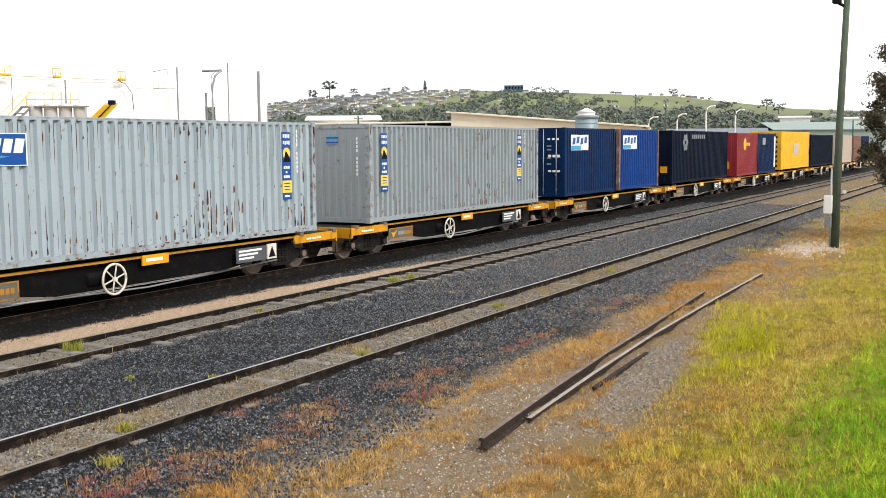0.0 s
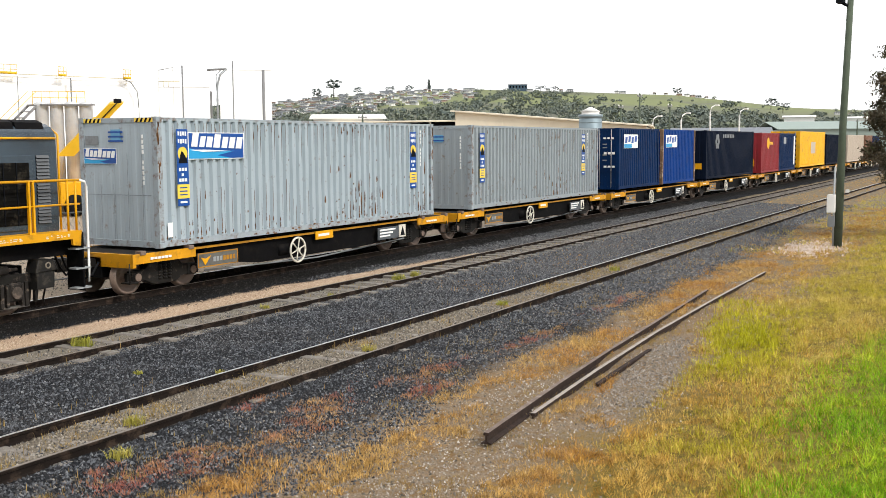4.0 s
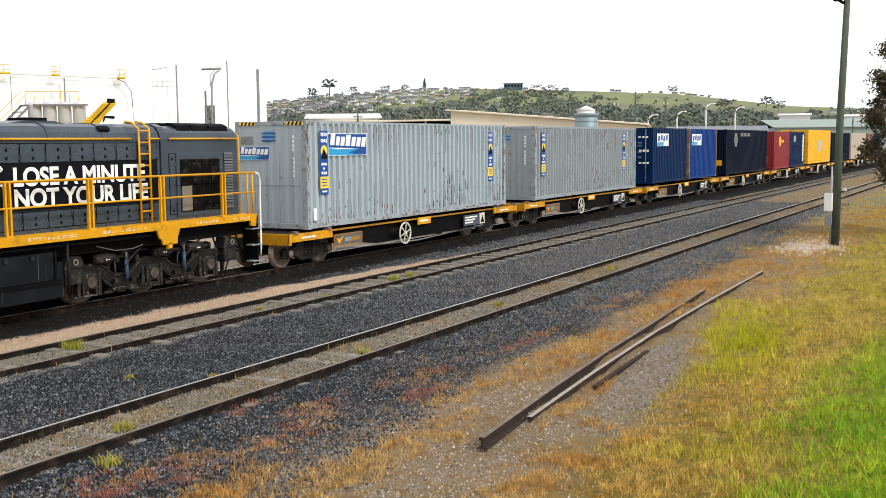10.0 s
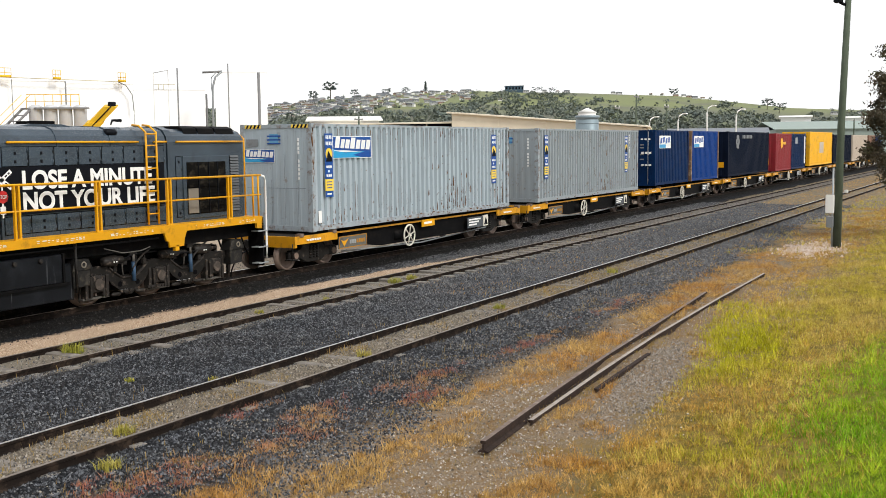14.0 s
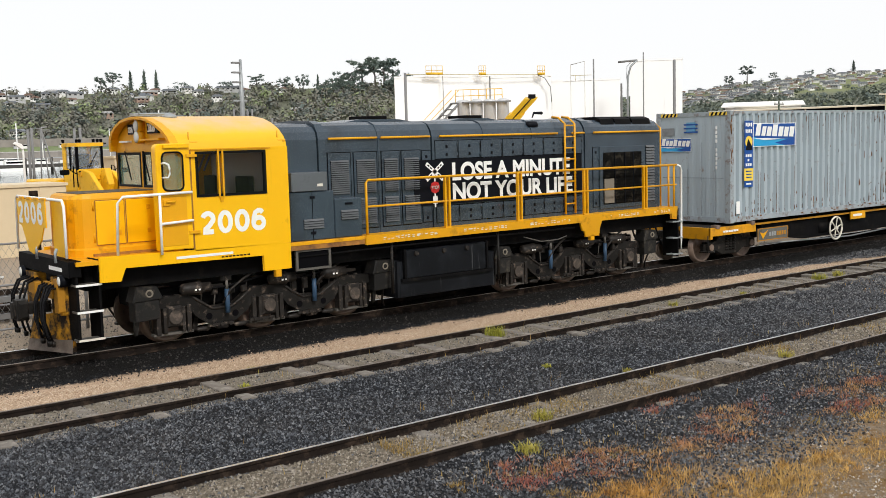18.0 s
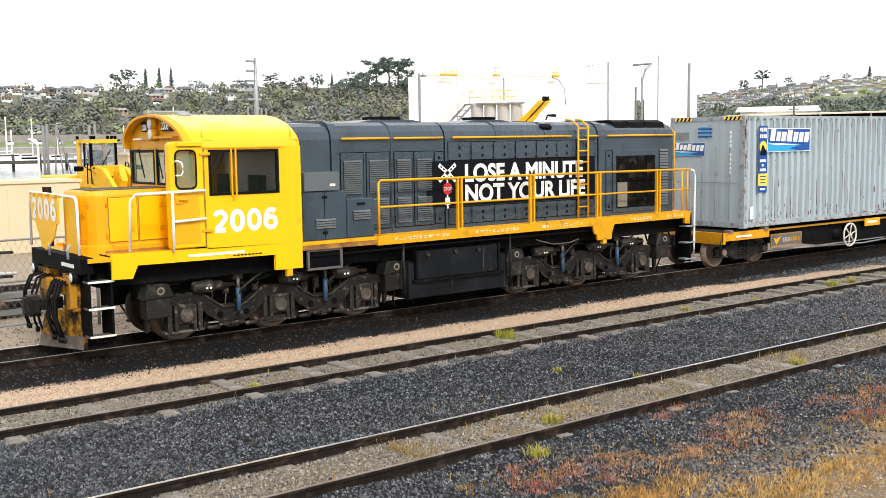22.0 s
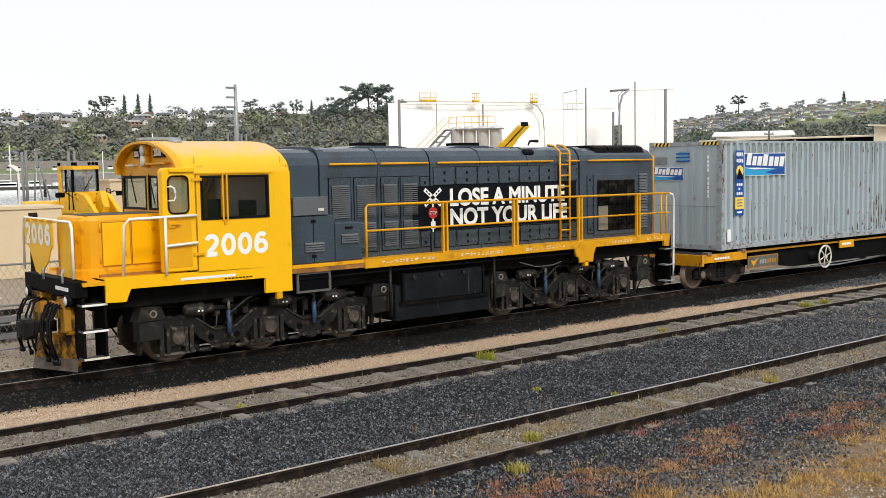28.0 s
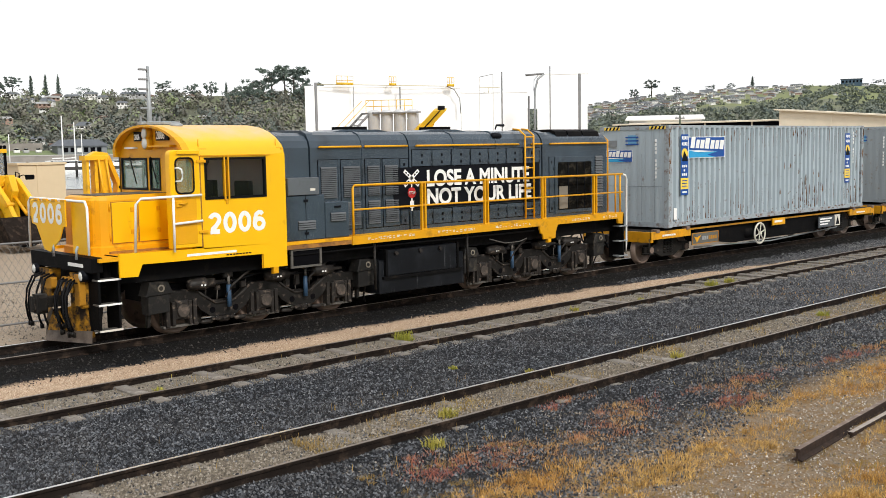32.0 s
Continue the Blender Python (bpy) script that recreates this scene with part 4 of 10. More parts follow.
for k in range(7):
    Mesh().box(71.3 + k * 0.42, 71.58 + k * 0.42, NEAR - 0.004, NEAR, 3.72, 3.95).ob("writing_bar", M_GREYL, n1)
Mesh().box(67.44, 67.45, 16.75, 17.15, 1.85, 2.2).ob("orange_label", M_TRIM, n1)
r1 = container(82.2, 6.06, 1.2, 2.92, M_RED, "dark red twenty foot shipping container with a yellow emblem", depth=0.028)
Mesh().lathe((84.4, NEAR - 0.002, 3.35), "y", [(-0.004, 0.42), (0.004, 0.42)], 14).ob("yellow_emblem", M_CYEL, r1)
Mesh().box(84.9, 85.9, NEAR - 0.004, NEAR, 3.25, 3.45).ob("writing_bar", M_CYEL, r1)
Mesh().box(82.19, 82.2, 17.0, 17.5, 1.7, 2.2).ob("orange_label", M_TRIM, r1)
bl = container(88.5, 6.06, 1.2, 2.92, M_BLUE, "dark blue twenty foot shipping container with a white edge")
Mesh().box(93.9, 94.4, NEAR - 0.004, NEAR, 1.6, 3.9).ob("white_strip", M_WHITE, bl)
Mesh().box(89.9, 90.9, NEAR - 0.004, NEAR, 3.3, 3.8).ob("white_emblem", M_STEEL, bl)
yl = container(96.7, 12.19, 1.28, 3.05, M_CYEL, "yellow shipping container with a dark lettered end", doors=True, depth=0.028)
Mesh().box(101.7, 103.9, NEAR - 0.004, NEAR, 2.4, 3.4).ob("pale_emblem", M_BEIGE, yl)
for k in range(7):
    Mesh().box(96.67, 96.7, 16.8, 18.6, 1.5 + k * 0.38, 1.68 + k * 0.38).ob("writing_bar", M_SIGNK, yl)
container(109.8, 12.19, 1.24, 2.9, M_NAVY, "navy shipping container far along the train", doors=True)
container(123.2, 12.19, 1.24, 2.9, M_BEIGE, "beige shipping container far along the train")
container(137.0, 6.06, 1.24, 2.9, M_BROWNC, "brown shipping container far along the train")
container(143.8, 6.06, 1.24, 2.9, M_BLUE, "blue shipping container far along the train")


# ---- the locomotive ----
SIDE = Y0 - 1.39
HOOD = Y0 - 1.0
ARCH = [(1.39, 3.5), (1.37, 3.62), (1.3, 3.73), (1.15, 3.845), (0.9, 3.96), (0.6, 4.045), (0.3, 4.085), (0.0, 4.1)]
ARCH = ARCH + [(-a, b) for a, b in ARCH[-2::-1]]


def text_thing(name, body, size, mat, parent, place, turn, bold=0.0, stretch=1.0, label="", depth=0.002):
    """Lettering in the built-in font, turned into a mesh."""
    cu = bpy.data.curves.new(name, "FONT")
    cu.body, cu.size, cu.extrude, cu.offset = body, size, depth, bold
    cu.align_x, cu.align_y = "LEFT", "BOTTOM_BASELINE"
    tmp = bpy.data.objects.new(name, cu)
    me = bpy.data.meshes.new_from_object(tmp)
    bpy.data.objects.remove(tmp)
    me.materials.clear()
    me.materials.append(mat)
    me.transform(Matrix.Diagonal((stretch, 1, 1, 1)))
    ob = new(name, me)
    ob.parent = parent
    ob.matrix_basis = Matrix.Translation(Vector(place) - parent_place(parent)) @ Euler([radians(a) for a in turn]).to_matrix().to_4x4()
    PLACE[ob.name] = Vector(place)
    if label:
        ob["label"] = label
    return ob


def digit(c, x, z, w, h, r, parent, put):
    """One painted numeral, drawn as a flat rounded stroke."""
    if c == "0":
        pts = [(0.5 - 0.5 * math.sin(t), 0.5 + 0.5 * math.cos(t)) for t in (math.tau * k / 20 for k in range(21))]
    elif c == "2":
        pts = [(0.5 + 0.48 * math.cos(radians(t)), 0.72 + 0.28 * math.sin(radians(t))) for t in range(165, -31, -15)] + [(0.6, 0.34), (0.2, 0.14), (0.02, 0.0), (1.0, 0.0)]
    else:
        pts = [(0.92, 0.86), (0.75, 0.98), (0.5, 1.0), (0.22, 0.9), (0.06, 0.65), (0.0, 0.35)] + [(0.5 + 0.5 * math.cos(radians(t)), 0.3 + 0.3 * math.sin(radians(t))) for t in range(180, 541, 18)]
    ins = r
    v, f = [], []
    P = [(x + ins + a * (w - 2 * ins), z + ins + b * (h - 2 * ins)) for a, b in pts]
    n = len(P)
    for i, (a, b) in enumerate(P):
        p, q = P[max(i - 1, 0)], P[min(i + 1, n - 1)]
        if c != "2" and i in (0, n - 1) and c == "0":
            p, q = P[n - 2], P[1]
        d = math.hypot(q[0] - p[0], q[1] - p[1]) or 1
        nx, nz = -(q[1] - p[1]) / d * r, (q[0] - p[0]) / d * r
        v += [put(a + nx, b + nz, i * 0.0002), put(a - nx, b - nz, i * 0.0002)]
    f = [(2 * i, 2 * i + 1, 2 * i + 3, 2 * i + 2) for i in range(n - 1)]
    return Mesh().add(v, f).ob("numeral", M_WHITE, parent)


def louvres(parent, x0, x1, z0, z1, y, n, mat):
    back = Mesh().box(x0, x1, y - 0.004, y + 0.004, z0, z1).ob("louvre_panel", M_DARK, parent)
    h = (z1 - z0) / n
    for i in range(n):
        z = z0 + i * h
        Mesh().add([(x0, y - 0.004, z + h), (x1, y - 0.004, z + h), (x1, y - 0.035, z + 0.18 * h), (x0, y - 0.035, z + 0.18 * h), (x0, y - 0.004, z + h * 0.8), (x1, y - 0.004, z + h * 0.8)], [(0, 3, 2, 1), (3, 4, 5, 2), (0, 4, 3), (1, 2, 5)]).ob("slat", mat, back)
    return back


def hatch(parent, x0, x1, z0, z1, y, mat, latch=True, name="access_door"):
    d = Mesh().box(x0 + 0.014, x1 - 0.014, y - 0.014, y + 0.004, z0 + 0.014, z1 - 0.014, 0.005).ob(name, mat, parent)
    Mesh().box(x0, x1, y - 0.004, y + 0.002, z0, z1).ob("door_shadow_gap", M_DARK, d)
    if latch:
        xm = (x0 + x1) / 2
        for zz in (z1 - 0.13, z0 + 0.1):
            Mesh().box(xm - 0.025, xm + 0.025, y - 0.026, y - 0.012, zz - 0.03, zz + 0.03, 0.005).ob("latch", M_SIGNK, d)
        for zz in (z0 + 0.2 * (z1 - z0), z0 + 0.8 * (z1 - z0)):
            Mesh().tube([(x1 - 0.02, y - 0.018, zz - 0.05), (x1 - 0.02, y - 0.018, zz + 0.05)], 0.012, 6).ob("hinge", mat, d)
    return d


def locomotive():
    root = rolls(thing("locomotive", (13.0, Y0, RAIL_C), "yellow and slate grey diesel freight locomotive standing on rusty wheels", "locomotive"))

    def box(name, mat, x0, x1, y0, y1, z0, z1, c=0.012, parent=None, label=""):
        return Mesh().box(x0, x1, y0, y1, z0, z1, c).ob(name, mat, parent or root, label)

    # frame and side sills
    box("main_frame", M_BLK, 5.85, 20.35, Y0 - 1.05, Y0 + 1.05, 1.28, 1.66, 0.02)
    box("deck_plate", M_YELD, 5.62, 20.3, SIDE + 0.02, 2 * Y0 - SIDE - 0.02, 1.72, 1.785, 0.01)
    for sgn in (-1, 1):
        ya, yb = sorted((Y0 + sgn * 1.39, Y0 + sgn * 1.33))
        front = [(5.98, 1.43), (6.3, 1.42), (6.39, 1.63), (8.93, 1.61), (8.93, 1.33), (9.47, 1.33), (9.47, 1.80), (5.98, 1.84)]
        Mesh().slab(front, ya, yb, 0.012).ob("side_skirt", M_YEL, root, "yellow cab skirt with step-down corners")
        rear = [(11.1, 1.61), (16.88, 1.63), (16.95, 1.44), (17.02, 1.42), (17.05, 1.29), (17.5, 1.29), (17.52, 1.45), (17.6, 1.63), (20.05, 1.63), (20.07, 1.5), (20.25, 1.48), (20.28, 1.79), (11.1, 1.79)]
        Mesh().slab(rear, ya, yb, 0.01).ob("side_sill", M_SILLO, root, "yellow walkway sill with white stencils")
        Mesh().slab([(9.47, 1.63), (11.1, 1.63), (11.1, 1.79), (9.47, 1.79)], ya + (0.03 if sgn < 0 else -0.03), yb, 0.01).ob("rusted_sill", M_RUSTSILL, root, "rust-stained sill below the battery boxes")
    rs = random.Random(12)
    for xx, w in ((11.5, 1.25), (13.5, 1.2), (15.35, 1.25), (17.75, 1.2), (19.4, 0.6)):
        a = xx
        while a < xx + w:
            ln = rs.uniform(0.03, 0.11)
            for row in (0.0, 0.034):
                if rs.random() < 0.75:
                    z = 1.682 + row + rs.uniform(-0.006, 0.006)
                    box("stencil_bar", M_CREAMW, a, a + ln * rs.uniform(0.5, 1), SIDE - 0.004, SIDE + 0.001, z, z + rs.uniform(0.012, 0.024), 0)
            a += ln + rs.uniform(0.01, 0.04)
    box("stencil_bar", M_WHITE, 7.28, 8.32, SIDE - 0.006, SIDE + 0.001, 1.69, 1.735, 0)
    for k in range(8):
        box("stencil_bar", M_SIGNK, 8.1 + k * 0.07, 8.15 + k * 0.07, SIDE - 0.004, SIDE + 0.001, 1.645, 1.67, 0)
    for xx in (9.2, 17.28):
        box("jacking_lug", M_YELD, xx - 0.06, xx + 0.06, SIDE + 0.0, SIDE + 0.1, 1.2, 1.34)

    # cab
    xf, xr = 7.42, 9.47
    for ya, xs, xw in ((SIDE, 7.63, 7.70), (2 * Y0 - SIDE - 0.06, xf, 7.49)):
        # one wall with its window opening cut through
        o4, i4 = [(xs, 1.8), (xr, 1.8), (xr, 3.52), (xs, 3.52)], [(xw, 2.70), (9.03, 2.70), (9.03, 3.47), (xw, 3.47)]
        vv = [(a, y, b) for y in (ya, ya + 0.06) for a, b in o4 + i4]
        ff = []
        for k in range(4):
            j = (k + 1) % 4
            ff += [(k, j, 4 + j, 4 + k), (8 + j, 8 + k, 12 + k, 12 + j), (k, 8 + k, 8 + j, j), (4 + j, 12 + j, 12 + k, 4 + k)]
        Mesh().add(vv, ff).ob("cab_side", M_YEL, root, "yellow cab side wall")
    back = Mesh().turned([(Y0 - a, b) for a, b in [(1.33, 1.8), (-1.33, 1.8)]] + [(Y0 - a, b - 0.03) for a, b in ARCH[::-1]], "x", xr - 0.07, xr - 0.01)
    back.ob("cab_back", M_YEL, root)
    # roof, a shell of the arch
    v, f = [], []
    for x, k in ((7.34, 1.0), (9.38, 1.0), (9.45, 0.985), (9.47, 0.955)):
        for a, b in ARCH:
            v.append((x - (0.1 * (b - 3.5) / 0.6 if x < 8 else 0), Y0 - a * k, 3.5 + (b - 3.5) * k))
    n = len(ARCH)
    for r in range(3):
        f += [(r * n + i, (r + 1) * n + i, (r + 1) * n + i + 1, r * n + i + 1) for i in range(n - 1)]
    f.append(tuple(3 * n + i for i in range(n)))
    Mesh().add(v, f, True).ob("cab_roof", M_YELT, root, "rounded bright yellow cab roof")
    # visor rim with its recessed lamp panel
    rim = Mesh()
    for (a, b), (c, d) in zip(ARCH[:-1], ARCH[1:]):
        x1, x2 = 7.34 - 0.1 * (b - 3.5) / 0.6, 7.34 - 0.1 * (d - 3.5) / 0.6
        rim.add([(x1 - 0.04, Y0 - a, b), (x2 - 0.04, Y0 - c, d), (x2 - 0.04, Y0 - c * 0.93, 3.5 + (d - 3.5) * 0.93), (x1 - 0.04, Y0 - a * 0.93, 3.5 + (b - 3.5) * 0.93),
                 (x1 + 0.1, Y0 - a, b + 0.004), (x2 + 0.1, Y0 - c, d + 0.004), (x2 + 0.1, Y0 - c * 0.93, 3.5 + (d - 3.5) * 0.93), (x1 + 0.1, Y0 - a * 0.93, 3.5 + (b - 3.5) * 0.93)], [(0, 1, 2, 3), (0, 4, 5, 1), (3, 2, 6, 7)])
    rim.ob("visor_rim", M_YELD, root, "rust-edged yellow visor arch")
    pan = Mesh().turned([(Y0 - a * 0.95, 3.5 + (b - 3.5) * 0.95) for a, b in ARCH[::-1]], "x", xf - 0.02, xf + 0.02).ob("lamp_panel", M_YELD, root)
    for z in (3.75, 3.94):
        h = Mesh().lathe((xf - 0.14, Y0 + 0.03, z), "x", [(0, 0.095), (-0.0, 0.12), (0.14, 0.125)], 18).ob("headlight", M_YELD, root)
        Mesh().lathe((xf - 0.145, Y0 + 0.03, z), "x", [(-0.02, 0.03), (-0.012, 0.085), (0.004, 0.108)], 18).ob("lens", M_LENS, h, "clear round headlight lens")
    for y0, y1 in ((Y0 - 0.72, Y0 - 0.25), (Y0 + 0.28, Y0 + 0.62)):
        nb = box("number_board", M_SIGNK, xf - 0.06, xf, y0, y1, 3.8, 3.98, 0.01)
        text_thing("board_number", "2006", 0.2 * (y1 - y0) / 0.47, M_WHITE, nb, (xf - 0.063, y1 - 0.035, 3.83), (90, 0, -90), 0.004, 0.74 if y1 > Y0 else 0.8)
    box("panel_ledge", M_YELD, xf - 0.16, xf, Y0 - 0.95, Y0 - 0.15, 3.68, 3.71, 0.006)
    box("panel_ledge", M_WHITE, xf - 0.1, xf, Y0 + 0.55, Y0 + 0.95, 3.66, 3.69, 0.006)
    # front wall, windscreens and door
    fw = Mesh()
    for q in ((16.47, 17.42, 1.8, 3.55), (17.84, 17.93, 1.8, 3.55), (19.0, 2 * Y0 - SIDE, 1.8, 3.55), (17.42, 17.84, 1.8, 2.86), (17.93, 19.0, 1.8, 2.86), (17.42, 17.84, 3.48, 3.55), (17.93, 19.0, 3.48, 3.55)):
        fw.box(xf, xf + 0.06, q[0], q[1], q[2], q[3])
    fw.ob("cab_front", M_YELD, root, "yellow cab front wall")
    for y0, y1 in ((17.42, 17.84), (17.93, 19.0)):
        w = Mesh()
        for q in ((y0, y1, 2.86, 2.9), (y0, y1, 3.44, 3.48), (y0, y0 + 0.04, 2.9, 3.44), (y1 - 0.04, y1, 2.9, 3.44)):
            w.box(xf - 0.012, xf + 0.03, q[0], q[1], q[2], q[3])
        wf = w.ob("windscreen_frame", M_RUBBER, root)
        box("windscreen", M_GLASSG, xf + 0.012, xf + 0.02, y0 + 0.04, y1 - 0.04, 2.9, 3.44, 0, wf, "greenish windscreen glass")
        Mesh().tube([(xf - 0.03, (y0 + y1) / 2 + 0.12, 3.5), (xf - 0.03, (y0 + y1) / 2 - 0.12, 2.98)], 0.012, 5).ob("wiper", M_RUBBER, wf)
    # the cab door: a thick leaf with rounded corners and a rounded window
    def rounded(x0, x1, z0, z1, r, rb=0.02):
        pts = []
        for cx, cz, a0, q in ((x1, z0, -90, rb), (x1, z1, 0, r), (x0, z1, 90, r), (x0, z0, 180, rb)):
            ox, oz = (cx - q if cx == x1 else cx + q), (cz - q if cz == z1 else cz + q)
            pts += [(ox + q * math.cos(radians(a0 + t)), oz + q * math.sin(radians(a0 + t))) for t in (0, 22, 45, 68, 90)]
        return pts
    yd0, yd1 = SIDE - 0.03, SIDE + 0.13
    loops = [(rounded(6.995, 7.595, 1.85, 3.615, 0.09), yd0 + 0.02), (rounded(7.01, 7.58, 1.865, 3.6, 0.085), yd0), (rounded(7.10, 7.46, 2.84, 3.47, 0.09, 0.09), yd0), (rounded(7.10, 7.46, 2.84, 3.47, 0.09, 0.09), yd1), (rounded(6.995, 7.595, 1.85, 3.615, 0.09), yd1)]
    v = [(x, y, z) for L, y in loops for x, z in L]
    f = [(j * 20 + i, j * 20 + (i + 1) % 20, ((j + 1) % 5) * 20 + (i + 1) % 20, ((j + 1) % 5) * 20 + i) for j in range(5) for i in range(20)]
    door = Mesh().add(v, f).ob("cab_door", M_YEL, root, "yellow cab door with a rounded window")
    wl = [(x, yd0 - 0.006, z) for x, z in loops[2][0]]
    Mesh().tube(wl + wl[:1], 0.017, 6).ob("window_rubber", M_RUBBER, door)
    box("door_glass", M_GLASSG, 7.09, 7.47, yd0 + 0.05, yd0 + 0.056, 2.83, 3.48, 0, door)
    box("door_panel", M_YELD, 7.06, 7.5, yd0 - 0.006, yd0 + 0.01, 1.92, 2.74, 0.005, door)
    Mesh().tube([(7.09, yd0, 3.29), (7.12, yd0 - 0.07, 3.3), (7.18, yd0 - 0.07, 3.27), (7.2, yd0 - 0.07, 3.2), (7.2, yd0 - 0.07, 3.12), (7.17, yd0 - 0.07, 3.06), (7.09, yd0, 3.06)], 0.017, 6).ob("grab_handle", M_WHITE, door)
    box("door_lock", M_YELD, 7.08, 7.2, yd0 - 0.035, yd0, 2.59, 2.7, 0.01, door)
    Mesh().tube([(7.12, yd0 - 0.05, 2.66), (7.28, yd0 - 0.06, 2.66)], 0.016, 6).ob("lever", M_TRIM, door)
    box("door_gap", M_RUSTSILL, 7.598, 7.632, SIDE + 0.005, SIDE + 0.1, 1.84, 3.5, 0)
    for z in (2.1, 3.38):
        box("door_hinge", M_YELD, 7.52, 7.72, SIDE - 0.05, SIDE + 0.004, z, z + 0.05, 0.008, door)
    box("door_hood", M_YEL, 7.12, 7.58, SIDE - 0.07, SIDE - 0.031, 3.54, 3.6, 0.008, door)
    for x, y in ((8.3, Y0 - 0.2), (8.75, Y0 + 0.5)):
        Mesh().tube([(x, y, 3.1), (x + 0.05, y - 0.2, 3.4)], 0.02, 5).ob("cab_fitting", M_STEEL, root)
    # side window
    wf = Mesh()
    for q in ((7.70, 9.03, 2.70, 2.745), (7.70, 9.03, 3.425, 3.47), (7.70, 7.745, 2.745, 3.425), (8.985, 9.03, 2.745, 3.425)):
        wf.box(q[0], q[1], SIDE - 0.012, SIDE + 0.05, q[2], q[3])
    win = wf.ob("window_frame", M_RUBBER, root, "black window frame")
    Mesh().box(8.10, 8.13, SIDE - 0.03, SIDE + 0.04, 2.68, 3.5).ob("window_bar", M_TRIM, win)
    Mesh().box(8.18, 8.21, SIDE - 0.03, SIDE + 0.04, 2.68, 3.5).ob("window_bar", M_TRIM, win)
    Mesh().box(7.745, 8.1, SIDE + 0.02, SIDE + 0.026, 2.745, 3.425).ob("window_pane", M_GLASS, win)
    Mesh().box(8.21, 8.985, SIDE + 0.03, SIDE + 0.036, 2.745, 3.425).ob("window_pane", M_GLASS, win)
    Mesh().box(8.13, 8.18, SIDE - 0.02, SIDE + 0.03, 2.6, 2.7).ob("mirror_bracket", M_TRIM, win)
    box("gutter", M_YELD, 7.62, 9.12, SIDE - 0.025, SIDE + 0.01, 3.495, 3.515, 0.004)
    farw = Mesh()
    for q in ((7.49, 9.03, 2.70, 2.745), (7.49, 9.03, 3.425, 3.47), (7.49, 7.52, 2.745, 3.425), (8.985, 9.03, 2.745, 3.425), (8.2, 8.28, 2.7, 3.47)):
        farw.box(q[0], q[1], 2 * Y0 - SIDE - 0.05, 2 * Y0 - SIDE + 0.01, q[2], q[3])
    farw.ob("window_frame", M_RUBBER, root)
    # cab inside
    box("cab_floor", M_BLK, 7.5, 9.4, SIDE + 0.06, 2 * Y0 - SIDE - 0.06, 1.79, 1.86)
    box("driver_desk", M_GREY, 7.55, 8.1, Y0 + 0.2, Y0 + 1.2, 1.86, 2.68, 0.03)
    for yy in (Y0 + 0.6, Y0 - 0.7):
        s = box("seat", M_BLK, 8.5, 8.95, yy - 0.25, yy + 0.25, 2.25, 2.37, 0.03)
        box("seat_back", M_BLK, 8.9, 9.02, yy - 0.25, yy + 0.25, 2.37, 3.0, 0.03, s)
        box("seat_post", M_BLK, 8.65, 8.8, yy - 0.08, yy + 0.08, 1.86, 2.25, 0.01, s)
    # off-white lining added to brighten the view through the cab windows
    box("brightened_cab_lining", M_SHEDW, 9.3, 9.38, SIDE + 0.08, 2 * Y0 - SIDE - 0.08, 1.86, 3.5)
    for i, c in enumerate("2006"):
        digit(c, 7.735 + i * 0.32, 2.06, 0.287, 0.4, 0.044, root, lambda x, z, d: (x, SIDE - 0.003 - d, z))
    for x in (7.72, 9.4):
        box("roof_lug", M_YELD, x - 0.1, x + 0.06, SIDE + 0.02, SIDE + 0.16, 3.56, 3.64, 0.01)
        Mesh().tube([(x - 0.09, SIDE + 0.06, 3.6), (x - 0.09, SIDE + 0.06, 3.8)], 0.012, 5).ob("lifting_pin", M_YELD, root)
    Mesh().lathe((7.75, Y0 - 0.35, 4.06), "z", [(0, 0.13), (0.04, 0.12), (0.07, 0.08), (0.08, 0.03)], 14).ob("roof_vent", M_STEEL, root)
    Mesh().box(7.3, 8.0, Y0 + 0.15, Y0 + 0.35, 4.12, 4.17, 0.01).ob("roof_vent", M_RUSTY, root)
    Mesh().tube([(7.35, Y0 + 0.05, 4.15), (8.0, Y0 - 0.05, 4.15)], 0.02, 6).ob("roof_bar", M_RUSTY, root)

    # nose
    def nose_ring(z, inset):
        ya, yb, xa, r = 17.08 + inset, 18.36 - inset, 5.82 + inset, 0.34
        pts = [(7.42, ya), (xa + r, ya)]
        pts += [(xa + r - r * math.sin(radians(t)), ya + r - r * math.cos(radians(t))) for t in (22, 45, 67, 90)]
        pts += [(xa + r - r * math.cos(radians(t)), yb - r + r * math.sin(radians(t))) for t in (22, 45, 67, 90)]
        return [(x, y, z) for x, y in pts + [(7.42, yb)]]
    rings = [nose_ring(1.78, -0.03), nose_ring(1.9, -0.03), nose_ring(1.93, 0.0), nose_ring(2.74, 0.0), nose_ring(2.8, 0.025), nose_ring(2.825, 0.07)]
    k = len(rings[0])
    v = [p for r in rings for p in r]
    f = [(r * k + i, r * k + (i + 1) % k, (r + 1) * k + (i + 1) % k, (r + 1) * k + i) for r in range(5) for i in range(k)]
    f = [q[::-1] for q in f] + [tuple(5 * k + i for i in range(k - 1, -1, -1))]
    Mesh().add(v, f, False).ob("nose", M_YELD, root, "weathered yellow short hood with rounded corners")
    box("nose_tread", M_TREAD, 6.0, 7.4, 17.2, 18.24, 2.826, 2.834, 0, label="dark non-slip nose top")
